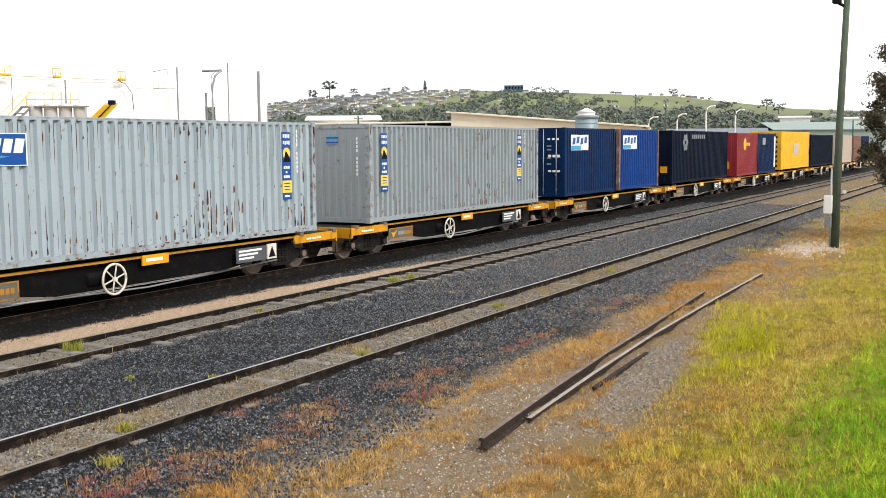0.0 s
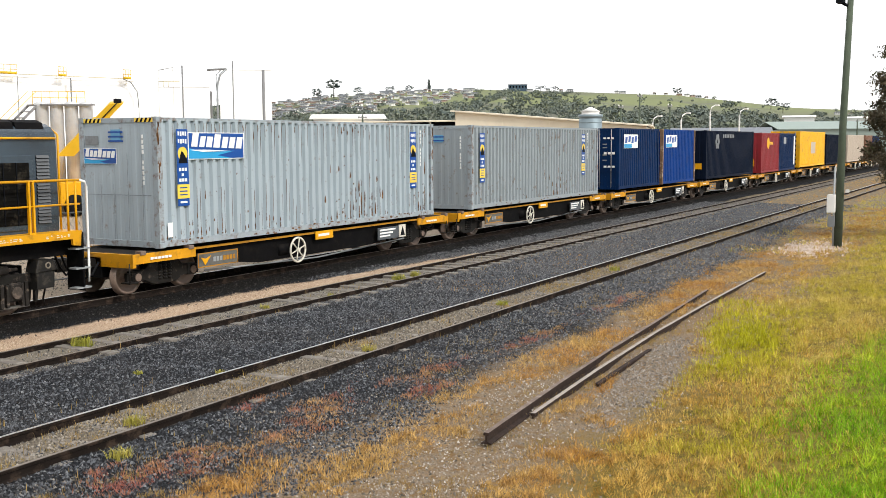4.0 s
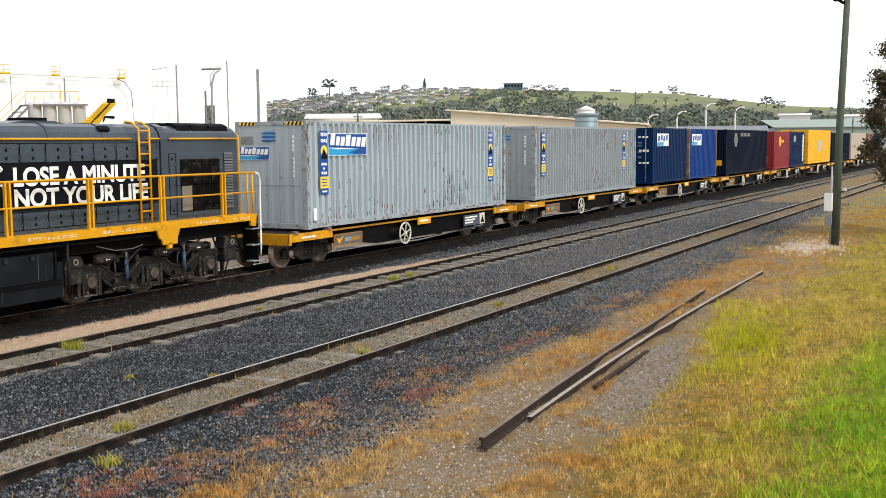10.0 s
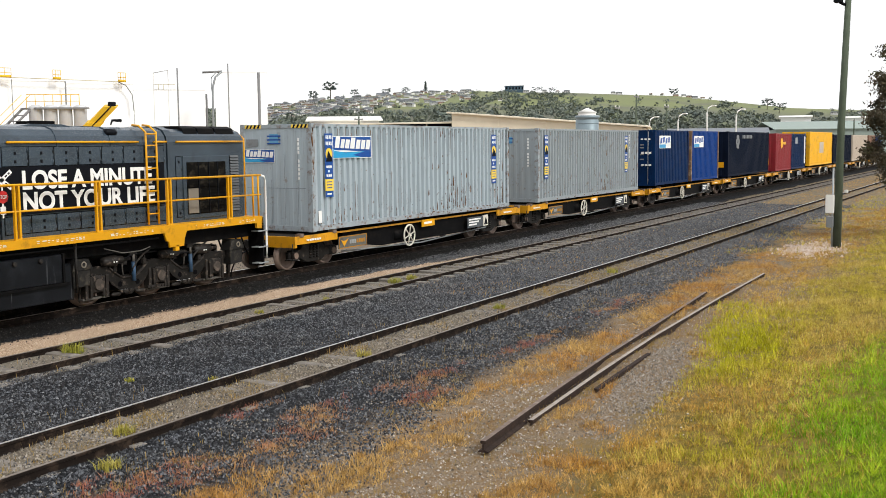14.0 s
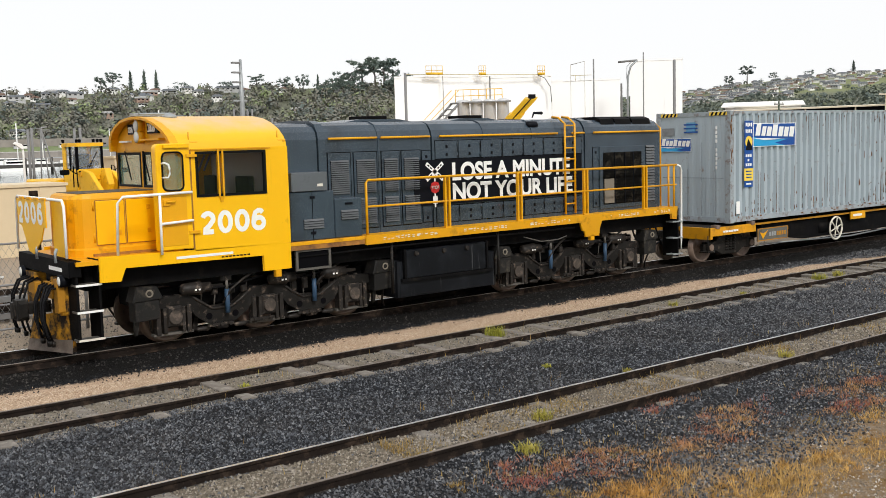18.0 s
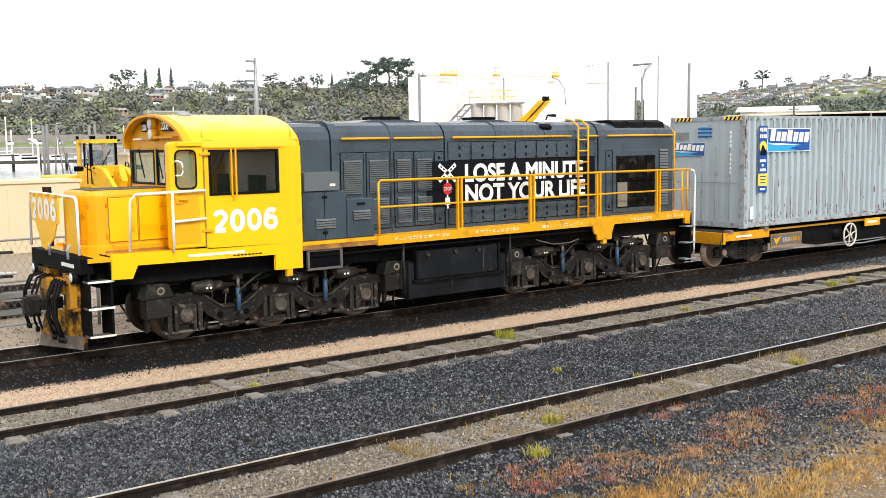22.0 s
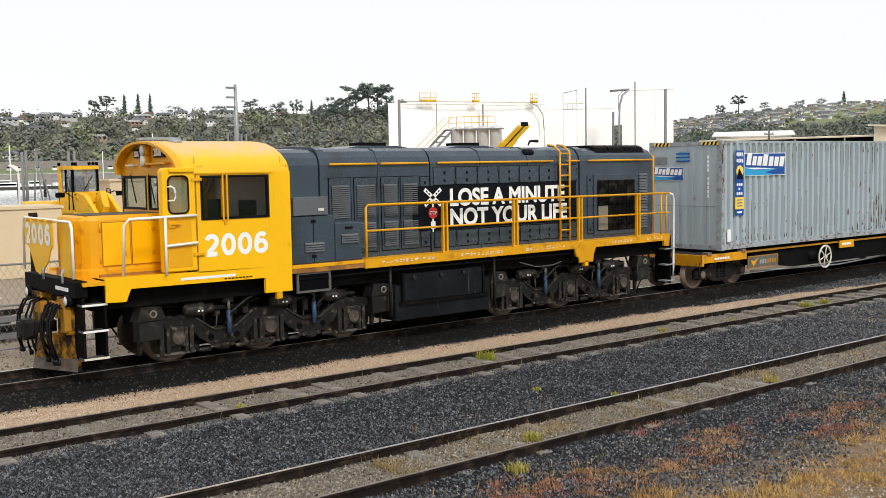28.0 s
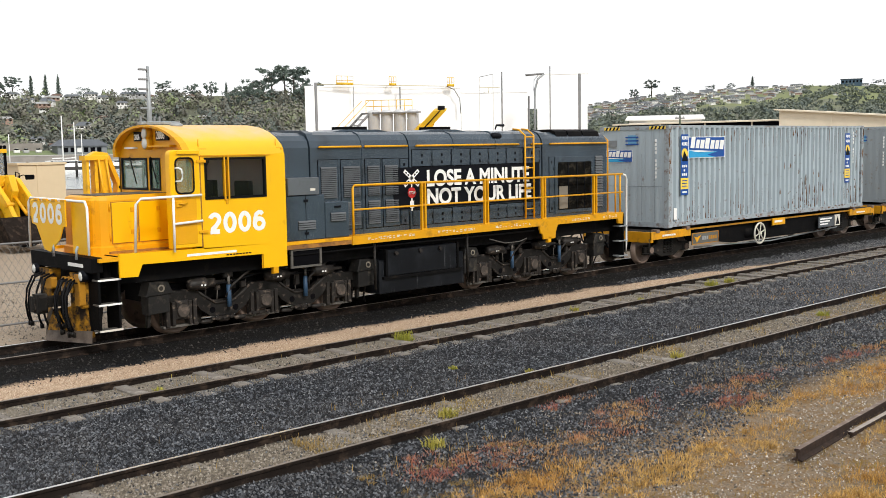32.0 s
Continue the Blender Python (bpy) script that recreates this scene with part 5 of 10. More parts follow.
    for q in ((6.24, 6.72), (6.76, 7.36)):
        d = box("nose_door", M_YEL, q[0], q[1], 17.058, 17.079, 1.97, 2.7, 0.006)
        box("door_shadow_gap", M_RUSTSILL, q[0] - 0.012, q[1] + 0.012, 17.07, 17.085, 1.958, 2.712, 0, d)
        for zz in (2.12, 2.52):
            box("latch", M_YELD, q[0] + 0.35, q[0] + 0.41, 17.04, 17.06, zz, zz + 0.08, 0.005, d)
    for zz in (2.02, 2.55):
        Mesh().tube([(6.2, 17.07, zz), (6.2, 17.07, zz + 0.14)], 0.016, 6).ob("hinge", M_YELD, root)
    box("nose_foot", M_RUSTSILL, 6.15, 7.42, 17.03, 17.052, 1.786, 1.83, 0.004, label="rust-stained foot of the short hood")
    # number plate on the front guard
    plate = Mesh().turned([(17.33, 2.3), (17.45, 2.3), (17.62, 2.06), (18.05, 1.82), (18.3, 1.86), (18.62, 2.28), (18.82, 2.32), (18.85, 2.74), (17.33, 2.74)], "x", 5.5, 5.52)
    pl = plate.ob("front_plate", M_YEL, root, "yellow front shield with the road number")
    for i, c in enumerate("2006"):
        digit(c, i * 0.345, 2.33, 0.29, 0.38, 0.044, pl, lambda x, z, d: (5.497 - d, 18.77 - x, z))
    for y in (17.33, 17.72, 18.1, 18.5):
        box("plate_clip", M_YELD, 5.5, 5.56, y, y + 0.2, 2.73, 2.78, 0.005)
    box("front_panel", M_YEL, 5.6, 5.63, 16.72, 17.3, 1.84, 2.74, 0.008)
    # front and side handrails
    for pts in ([(5.55, 16.55, 1.84), (5.55, 16.55, 2.66), (5.55, 16.63, 2.76), (5.55, 18.95, 2.78), (5.55, 19.05, 2.7), (5.55, 19.08, 1.84)], [(6.3, 16.35, 1.84), (6.32, 16.3, 2.68), (6.39, 16.25, 2.78), (7.58, 16.23, 2.8)], [(7.0, 16.24, 1.8), (7.01, 16.24, 2.78)], [(7.0, 16.24, 2.3), (7.58, 16.23, 2.33)]):
        Mesh().tube(pts, 0.023, 8).ob("handrail", M_WHITE, root, "white painted tubular handrail")
    for k, y in enumerate((16.95, 17.9)):
        Mesh().tube([(5.5, y, 1.75), (5.5, y, 1.9), (5.53, y, 1.98)], 0.026, 8).ob("hose_stand", M_RUSTY, root)
    # front beam, steps, coupler, plough
    box("buffer_beam", M_BLK, 5.52, 5.72, Y0 - 1.3, Y0 + 1.3, 1.54, 1.8, 0.015, label="black front buffer beam")
    box("white_band", M_WHITE, 5.51, 5.52, 16.75, 17.35, 1.62, 1.68, 0)
    for y in (16.75, 18.75):
        h = Mesh().lathe((5.48, y, 1.47), "x", [(-0.02, 0.08), (-0.02, 0.1), (0.16, 0.1)], 16).ob("marker_lamp", M_SIGNK, root, "round black marker lamp")
        Mesh().lathe((5.455, y, 1.47), "x", [(-0.016, 0.03), (0.0, 0.075), (0.01, 0.08)], 16).ob("lens", M_LENS, h, "clear round lens")
    st = Mesh().box(5.62, 5.66, 16.42, 16.9, 0.5, 1.8, 0.005).box(5.98, 6.02, 16.42, 16.9, 0.5, 1.8, 0.005)
    steps = st.ob("step_frame", M_BLK, root, "black step frame with white treads")
    for z in (0.54, 0.99, 1.42):
        tr = box("tread", M_STEELD, 5.6, 6.04, 16.41, 16.62, z - 0.03, z, 0.006, steps)
        box("nosing", M_WHITE if z > 0.9 else M_CREAMW, 5.61, 6.03, 16.385, 16.41, z - 0.03, z + 0.003, 0.004, tr)
    v = [(5.2, Y0, 0.3), (5.62, 16.75, 0.3), (5.62, 18.67, 0.3), (5.35, Y0, 0.82), (5.66, 16.75, 1.0), (5.66, 18.67, 1.0), (5.68, 16.75, 0.3), (5.68, 18.67, 0.3)]
    Mesh().add(v, [(1, 0, 3, 4), (0, 2, 5, 3), (1, 4, 6), (2, 7, 5)]).ob("snow_plough", M_PLOUGH, root, "battered rusty pilot plough with yellow paint")
    v = [(5.19, Y0, 0.28), (5.61, 16.74, 0.28), (5.61, 18.68, 0.28), (5.235, Y0, 0.46), (5.625, 16.74, 0.5), (5.625, 18.68, 0.5)]
    Mesh().add(v, [(1, 0, 3, 4), (0, 2, 5, 3)]).ob("plough_blade", M_BLADE, root, "scraped brown-grey blade edge")
    for y0, y1, z0, z1 in ((17.05, 17.5, 1.16, 1.42), (17.95, 18.3, 1.16, 1.36), (16.78, 16.98, 0.95, 1.5)):
        box("draft_bracket", M_TRIMD, 5.44, 5.56, y0, y1, z0, z1, 0.02, label="orange-painted bracket under the beam")
    for y0, y1 in ((16.8, 17.3), (18.1, 18.6)):
        box("plough_bracket", M_PLOUGH, 5.5, 5.7, y0, y1, 0.9, 1.5, 0.02)
    m = Mesh().box(5.12, 5.6, Y0 - 0.1, Y0 + 0.1, 0.87, 1.06, 0.03).box(5.04, 5.22, Y0 - 0.16, Y0 + 0.16, 0.78, 1.12, 0.05).box(5.0, 5.12, Y0 + 0.0, Y0 + 0.2, 0.8, 1.08, 0.04)
    m.ob("coupler", M_BOG, root, "greasy automatic coupler")
    rng = random.Random(4)
    for y in (16.95, 17.1, 17.25, 17.4, 18.0, 18.15, 18.35, 18.5):
        d = rng.uniform(-0.12, 0.12)
        Mesh().tube([(5.52, y, 1.42), (5.34, y + d * 0.5, 1.36), (5.24, y + d, 1.12), (5.22, y + d * 1.4, 0.85), (5.26, y + d * 1.8, 0.62), (5.3, y + d * 2, 0.5)], 0.02, 7).ob("air_hose", M_RUBBER, root)
        Mesh().lathe((5.3, y + d * 2, 0.44), "z", [(0, 0.035), (0.08, 0.04)], 8).ob("hose_coupling", M_BOG, root)

    for k in range(6):
        y = 16.74 + 0.1 * k
        a, z = rng.uniform(0.05, 0.22), rng.uniform(0.42, 0.62)
        Mesh().tube([(5.52, y + 0.1, 1.34), (5.42 - a * 0.3, y + 0.1, 1.36), (5.33 - a * 0.4, y + 0.12, 1.16), (5.32 - a * 0.4, y + 0.14, 0.82), (5.36, y + 0.15, z)], 0.018, 7).ob("brake_hose", M_RUBBER, root)
        Mesh().lathe((5.36, y + 0.15, z - 0.06), "z", [(0, 0.034), (0.09, 0.038)], 8).ob("hose_coupling", M_BOG2, root)
    for k in range(7):
        Mesh().lathe((5.36 + 0.012 * (k % 2), 17.62, 0.62 + 0.06 * k), "y", [(-0.012, 0.016), (-0.012, 0.03), (0.012, 0.03), (0.012, 0.016)], 8).ob("chain_link", M_BOG2, root)

    # hood
    def hood_section(x0, x1, top, half, name="hood_section", mat=M_GREY):
        sec = [(half, 1.78), (half, 3.62), (half - 0.04, 3.76), (half - 0.14, top - 0.09), (half - 0.3, top - 0.03), (0.0, top)]
        sec = sec + [(-a, b) for a, b in sec[-2::-1]]
        return Mesh().turned([(Y0 - a, b) for a, b in sec[::-1]], "x", x0, x1).ob(name, mat, root, "slate grey engine hood section")
    hood_section(9.47, 10.32, 3.95, 1.0)
    hood_section(10.34, 10.5, 4.0, 1.03, "hood_joint")
    hood_section(10.52, 13.0, 3.97, 1.0)
    hood_section(13.04, 17.42, 3.97, 1.0)
    hood_section(17.45, 17.66, 3.99, 1.02, "hood_joint")
    hood_section(17.68, 20.05, 3.95, 1.0)
    for x in (11.7, 14.4, 15.8):
        hood_section(x, x + 0.03, 3.985, 1.012, "hood_rib")
    yh = HOOD
    for x0, x1 in ((10.55, 11.65), (11.75, 12.95), (13.2, 16.55), (17.0, 17.4), (17.7, 20.0)):
        Mesh().tube([(x0, yh - 0.05, 3.63), (x1, yh - 0.05, 3.63)], 0.022, 8).ob("hood_handrail", M_TRIM, root, "orange-yellow hood handrail")
    for x0, x1 in ((10.55, 11.05), (11.13, 11.66), (11.78, 12.2), (12.26, 12.72)):
        d = Mesh().box(x0, x1, yh - 0.014, yh, 1.9, 3.36, 0.006).ob("louvred_door", M_GREY, root, "grey engine-room door with louvres")
        Mesh().box(x0 - 0.016, x1 + 0.016, yh - 0.005, yh + 0.001, 1.885, 3.375).ob("door_shadow_gap", M_DARK, d)
        louvres(d, x0 + 0.05, x1 - 0.05, 2.58, 3.22, yh - 0.016, 16, M_GREYL2)
        if x0 > 11.1:
            louvres(d, x0 + 0.05, x1 - 0.05, 1.98, 2.48, yh - 0.016, 12, M_GREYL2)
    for i in range(7):
        x = 13.1 + i * 0.61
        hatch(root, x, x + 0.6, 3.16, 3.55, yh, M_GREY)
        hatch(root, x, x + 0.6, 1.86, 2.22, yh, M_GREY)
    hatch(root, 12.75, 13.0, 1.9, 3.36, yh, M_GREY)
    # dark sign with the slogan
    sign = box("slogan_sign", M_SIGNK, 12.54, 17.32, yh - 0.034, yh - 0.018, 2.24, 3.16, 0.004, label="black sign with white slogan and red stop mark")
    text_thing("slogan_line", "LOSE A MINUTE", 0.49, M_WHITE, sign, (13.5, yh - 0.038, 2.735), (90, 0, 0), 0.017, 0.982, "white slogan")
    text_thing("slogan_line", "NOT YOUR LIFE", 0.49, M_WHITE, sign, (13.5, yh - 0.038, 2.315), (90, 0, 0), 0.017, 0.99, "white slogan")
    cx = 13.06
    for a in (-38, 38):
        c, sn = math.cos(radians(a)), math.sin(radians(a))
        pts = [(cx + c * p - sn * q, 2.92 + sn * p + c * q) for p, q in ((-0.27, -0.04), (0.27, -0.04), (0.27, 0.04), (-0.27, 0.04))]
        arm = Mesh().slab(pts, yh - 0.041, yh - 0.035).ob("crossing_arm", M_WHITE, sign)
        for p in (-0.2, -0.12, 0.12, 0.2):
            Mesh().slab([(cx + c * (p + u) - sn * v, 2.92 + sn * (p + u) + c * v) for u, v in ((-0.025, -0.016), (0.025, -0.016), (0.025, 0.016), (-0.025, 0.016))], yh - 0.044, yh - 0.0412).ob("writing_bar", M_SIGNK, arm)
    Mesh().box(cx - 0.018, cx + 0.018, yh - 0.037, yh - 0.0342, 2.2, 2.9).ob("crossing_post", M_WHITE, sign)
    Mesh().lathe((cx, yh - 0.04, 2.6), "y", [(-0.004, 0.125), (0.004, 0.125)], 8).ob("stop_octagon", M_SIGNR, sign, "red stop octagon")
    text_thing("stop_word", "STOP", 0.095, M_WHITE, sign, (cx - 0.098, yh - 0.047, 2.568), (90, 0, 0), 0.002, 0.85, "white stop lettering")
    box("crossing_plate", M_WHITE, cx - 0.06, cx + 0.06, yh - 0.041, yh - 0.0375, 2.27, 2.42, 0, sign)
    # battery boxes beside the cab
    bb = box("battery_box", M_GREY, 9.52, 10.45, SIDE + 0.06, yh + 0.05, 1.79, 2.68, 0.015, label="grey battery box with louvred doors")
    box("upper_box", M_BOXG, 9.55, 10.3, SIDE + 0.03, yh + 0.05, 2.69, 3.03, 0.012)
    box("box_label", M_CREAMW, 10.08, 10.2, SIDE + 0.022, SIDE + 0.032, 2.77, 2.82, 0)
    b2 = box("battery_box", M_GREY, 10.47, 11.08, SIDE + 0.08, yh + 0.05, 1.79, 2.52, 0.015)
    for par, x0, x1, z0, z1 in ((bb, 9.78, 10.2, 2.0, 2.18), (b2, 10.6, 10.98, 2.12, 2.3)):
        louvres(par, x0, x1, z0, z1, SIDE + 0.055 + (0.02 if par is b2 else 0), 4, M_GREYL2)
    for zz in (1.9, 2.55):
        box("latch", M_SIGNK, 9.93, 10.03, SIDE + 0.035, SIDE + 0.06, zz, zz + 0.05, 0.005, bb)
    box("box_seam", M_DARK, 9.975, 9.985, SIDE + 0.054, SIDE + 0.07, 1.8, 2.67, 0, bb)
    box("latch", M_SIGNK, 10.7, 10.86, SIDE + 0.055, SIDE + 0.085, 2.4, 2.44, 0.005, b2)
    # radiator end
    rad = box("radiator_frame", M_GREY, 17.92, 19.46, yh - 0.03, yh, 1.85, 3.3, 0.01, label="grey radiator surround")
    # core and bars are near-black, painting in the shade of an open recess
    grille = box("radiator_core", M_RADI, 18.03, 19.36, yh - 0.036, yh - 0.026, 1.95, 3.16, 0, rad, "dirty radiator mesh with the shade of its recess painted in")
    for i in range(16):
        z = 1.98 + i * 0.075
        box("grille_bar", M_RADI, 18.03, 19.36, yh - 0.05, yh - 0.034, z, z + 0.02, 0, rad)
    for x in (18.4, 18.75, 19.05):
        box("grille_post", M_SIGNK, x, x + 0.02, yh - 0.056, yh - 0.034, 1.95, 3.16, 0, rad)
    box("patch_panel", M_BEIGED, 18.05, 18.38, yh - 0.054, yh - 0.034, 1.98, 2.55, 0, rad, "stained beige patch panel")
    louvres(root, 19.55, 19.85, 1.95, 3.3, yh - 0.004, 20, M_GREYL2)
    hatch(root, 17.7, 17.9, 1.9, 3.3, yh, M_GREY)
    roof_fans = ((18.1, 18.55), (18.6, 19.15), (19.2, 19.85))
    for x0, x1 in roof_fans:
        sec = [(0.94, 3.72), (0.86, 3.92), (0.7, 3.975), (-0.7, 3.975), (-0.86, 3.92), (-0.94, 3.72)]
        Mesh().turned([(Y0 - a, b + 0.02) for a, b in sec[::-1]], "x", x0, x1).ob("roof_screen", M_BLK, root, "black curved radiator screen")
    for x, w in ((11.9, 0.55), (14.5, 0.5)):
        Mesh().box(x, x + w, Y0 - 0.3, Y0 + 0.3, 3.95, 4.07, 0.02).ob("exhaust_outlet", M_BLK, root)
    Mesh().slab([(11.3, 3.95), (12.9, 3.95), (12.6, 4.0), (11.6, 4.0)], Y0 - 0.5, Y0 + 0.4, 0.02).ob("roof_cowl", M_GREY, root)
    Mesh().slab([(13.9, 3.95), (15.3, 3.95), (15.0, 4.0), (14.2, 4.0)], Y0 - 0.5, Y0 + 0.4, 0.02).ob("roof_cowl", M_GREY, root)
    Mesh().lathe((15.9, yh + 0.1, 3.83), "x", [(-0.16, 0.03), (-0.13, 0.08), (0.1, 0.08), (0.16, 0.05)], 12).ob("side_lamp", M_SIGNK, root)
    horn = Mesh().tube([(16.3, Y0 - 0.5, 4.0), (16.35, Y0 - 0.5, 4.1), (16.6, Y0 - 0.5, 4.1)], 0.015, 8, 0.035)
    horn.ob("horn", M_SIGNK, root)
    # ladder
    lad = Mesh().tube([(16.72, yh - 0.1, 1.82), (16.72, yh - 0.1, 3.84), (16.72, yh + 0.1, 3.98), (16.72, yh + 0.3, 4.0)], 0.024, 8)
    lad.tube([(17.03, yh - 0.1, 1.82), (17.03, yh - 0.1, 3.84), (17.03, yh + 0.1, 3.98), (17.03, yh + 0.3, 4.0)], 0.024, 8)
    ladder = lad.ob("ladder", M_TRIM, root, "orange-yellow ladder to the hood roof")
    for i in range(8):
        z = 2.05 + i * 0.25
        Mesh().tube([(16.72, yh - 0.1, z), (17.03, yh - 0.1, z)], 0.018, 6).ob("rung", M_TRIM, ladder)
    # walkway railing
    yr = SIDE + 0.06
    top = Mesh().tube([(11.17, yr, 1.7), (11.17, yr, 2.78), (11.22, yr, 2.83), (20.3, yr, 2.80)], 0.026, 8).ob("walkway_rail", M_TRIM, root, "orange-yellow walkway railing")
    Mesh().tube([(11.17, yr, 2.33), (20.3, yr, 2.32)], 0.02, 8).ob("mid_rail", M_TRIM, root)
    for x in (13.13, 15.1, 17.12, 19.13):
        p = Mesh().box(x - 0.07, x - 0.03, yr - 0.03, yr + 0.03, 1.66, 2.81, 0.008).box(x + 0.03, x + 0.07, yr - 0.03, yr + 0.03, 1.66, 2.81, 0.008).box(x - 0.08, x + 0.08, yr - 0.035, yr - 0.01, 1.66, 1.82, 0.005)
        p.ob("rail_post", M_TRIM, root)
    for x in (20.0, 20.2):
        Mesh().tube([(x, yr, 1.78), (x, yr, 2.8)], 0.024, 8).ob("rail_post", M_TRIM, root)
    Mesh().tube([(20.3, yr, 2.8), (20.44, yr, 2.76), (20.48, yr, 2.66), (20.48, yr, 1.0), (20.46, yr, 0.72)], 0.026, 8).ob("end_handrail", M_WHITE, root, "white end handrail")
    Mesh().tube([(20.1, yh, 1.8), (20.1, yh, 3.7), (20.06, yh + 0.2, 3.86)], 0.022, 8).ob("corner_rail", M_TRIM, root)
    rs = Mesh().box(20.3, 20.34, SIDE + 0.03, SIDE + 0.5, 0.55, 1.75, 0.005).ob("step_frame", M_BLK, root)
    for z in (0.6, 1.0, 1.4):
        box("tread", M_STEEL, 20.12, 20.5, SIDE + 0.02, SIDE + 0.25, z, z + 0.03, 0.005, rs)
    box("end_beam", M_BLK, 20.28, 20.42, Y0 - 1.25, Y0 + 1.25, 1.3, 1.75, 0.015)
    m = Mesh().box(20.4, 20.85, Y0 - 0.1, Y0 + 0.1, 0.85, 1.06, 0.03).box(20.75, 20.98, Y0 - 0.15, Y0 + 0.15, 0.8, 1.1, 0.04)
    m.ob("coupler", M_BOG, root)
    for y in (17.2, 17.4, 18.0):
        Mesh().tube([(20.45, y, 1.3), (20.6, y, 0.95), (20.8, y + 0.05, 0.75), (20.98, y, 0.85)], 0.025, 6).ob("air_hose", M_RUBBER, root)

    # fuel tank and pipes
    tank = box("fuel_tank", M_TANK, 11.9, 14.42, Y0 - 1.28, Y0 + 1.28, 0.48, 1.2, 0.04, label="black fuel tank streaked with spilt oil")
    box("tank_upper", M_TANK, 12.05, 14.15, Y0 - 1.33, Y0 + 1.33, 0.86, 1.42, 0.03, tank)
    for x in (12.0, 14.12):
        box("tank_rib", M_BLK, x, x + 0.05, Y0 - 1.36, Y0 - 1.28, 0.86, 1.44, 0.01, tank)
    box("tank_flange", M_BLK, 11.95, 14.3, Y0 - 1.35, Y0 - 1.26, 0.8, 0.86, 0.01, tank)
    for x in (12.3, 13.0, 13.6):
        Mesh().lathe((x, Y0 - 1.35, 1.34), "y", [(-0.03, 0.04), (0.02, 0.05)], 10).ob("tank_plug", M_BOG2, tank)
    for x in (11.75, 14.5):
        Mesh().tube([(x, SIDE + 0.1, 0.6), (x, SIDE + 0.1, 1.6)], 0.03, 8).ob("drain_pipe", M_BOG, root)
    Mesh().tube([(9.6, SIDE + 0.1, 1.5), (12, SIDE + 0.1, 1.52), (16.8, SIDE + 0.1, 1.52)], 0.022, 6).ob("air_pipe", M_BLK, root)
    Mesh().tube([(15.3, SIDE + 0.16, 1.42), (15.7, SIDE + 0.04, 1.3), (16.2, SIDE + 0.04, 1.3), (16.5, SIDE + 0.06, 1.36)], 0.012, 6).ob("air_pipe", M_STEELD, root)
    fb = box("filter_box", M_DARK, 9.63, 10.32, SIDE + 0.1, SIDE + 0.5, 1.28, 1.6, 0.01, label="dark filter box with a pale frame")
    for q in ((9.6, 10.35, 1.25, 1.29), (9.6, 10.35, 1.59, 1.63), (9.6, 9.65, 1.29, 1.59), (10.3, 10.35, 1.29, 1.59)):
        box("frame_bar", M_STEELD, q[0], q[1], SIDE + 0.07, SIDE + 0.12, q[2], q[3], 0.004, fb)

    # bogies
    for wx in ((7.38, 9.2, 11.05), (15.34, 17.14, 18.98)):
        rz, r = RAIL_C, 0.475
        for x in wx:
            wheelset(root, x, rz, r)
        a, m_, b = wx
        for sgn in (-1, 1):
            y = Y0 + sgn * 0.86
            lo, hi = [], []
            for x0, x1 in ((a, m_), (m_, b)):
                g = x1 - x0
                lo += [(x0 - 0.2, rz + 0.64), (x0 + 0.26, rz + 0.62), (x0 + 0.42, rz + 0.42), (x0 + g * 0.36, rz + 0.27), (x0 + g * 0.64, rz + 0.27), (x1 - 0.42, rz + 0.42), (x1 - 0.26, rz + 0.62)]
                hi += [(x0 + 0.3, rz + 0.84), (x0 + 0.5, rz + 0.72), (x0 + g * 0.38, rz + 0.58), (x0 + g * 0.62, rz + 0.58), (x1 - 0.5, rz + 0.72), (x1 - 0.3, rz + 0.84)]
            lo.append((b + 0.5, rz + 0.64))
            poly = [(a - 0.5, rz + 0.66)] + lo + [(b + 0.5, rz + 0.8)] + hi[::-1] + [(a - 0.5, rz + 0.82)]
            fr = Mesh().slab(poly, y - 0.06, y + 0.06, 0.0).ob("bogie_frame", M_BOG, root, "greasy cast bogie frame")
            rng = random.Random(int(a * 10) + sgn)
            for x0, x1 in ((a, m_), (m_, b)):
                g = x1 - x0
                yo = y + sgn * 0.064
                Mesh().tube([(x0 + 0.34, yo, rz + 0.8), (x0 + 0.5, yo, rz + 0.67), (x0 + g * 0.4, yo, rz + 0.53), (x0 + g * 0.6, yo, rz + 0.53), (x1 - 0.5, yo, rz + 0.67), (x1 - 0.34, yo, rz + 0.8)], 0.025, 6).ob("frame_rim", M_BOG2, fr)
                for k in (0.36, 0.64):
                    Mesh().lathe((x0 + g * k, yo, rz + 0.4), "y", [(-0.004, 0.06), (0.004, 0.06)], 12).ob("frame_slot", M_DARK, fr)
                for k in range(3):
                    q = x0 + g * (0.3 + 0.2 * k)
                    Mesh().lathe((q, yo - sgn * 0.02, rz + 0.19), "x", [(-0.14, 0.02), (-0.1, 0.04), (0.08, 0.045), (0.12, 0.02)], 10).ob("slack_adjuster", M_BOG2, fr)
                Mesh().tube([(x0 + 0.1, y + sgn * 0.1, rz + 0.98), (x0 + g * 0.3, y + sgn * 0.14, rz + 0.9), (x0 + g * 0.55, y + sgn * 0.14, rz + 0.96 + rng.uniform(-0.06, 0.06)), (x1 - 0.1, y + sgn * 0.1, rz + 1.02)], 0.018, 6).ob("brake_hose", M_RUBBER, fr)
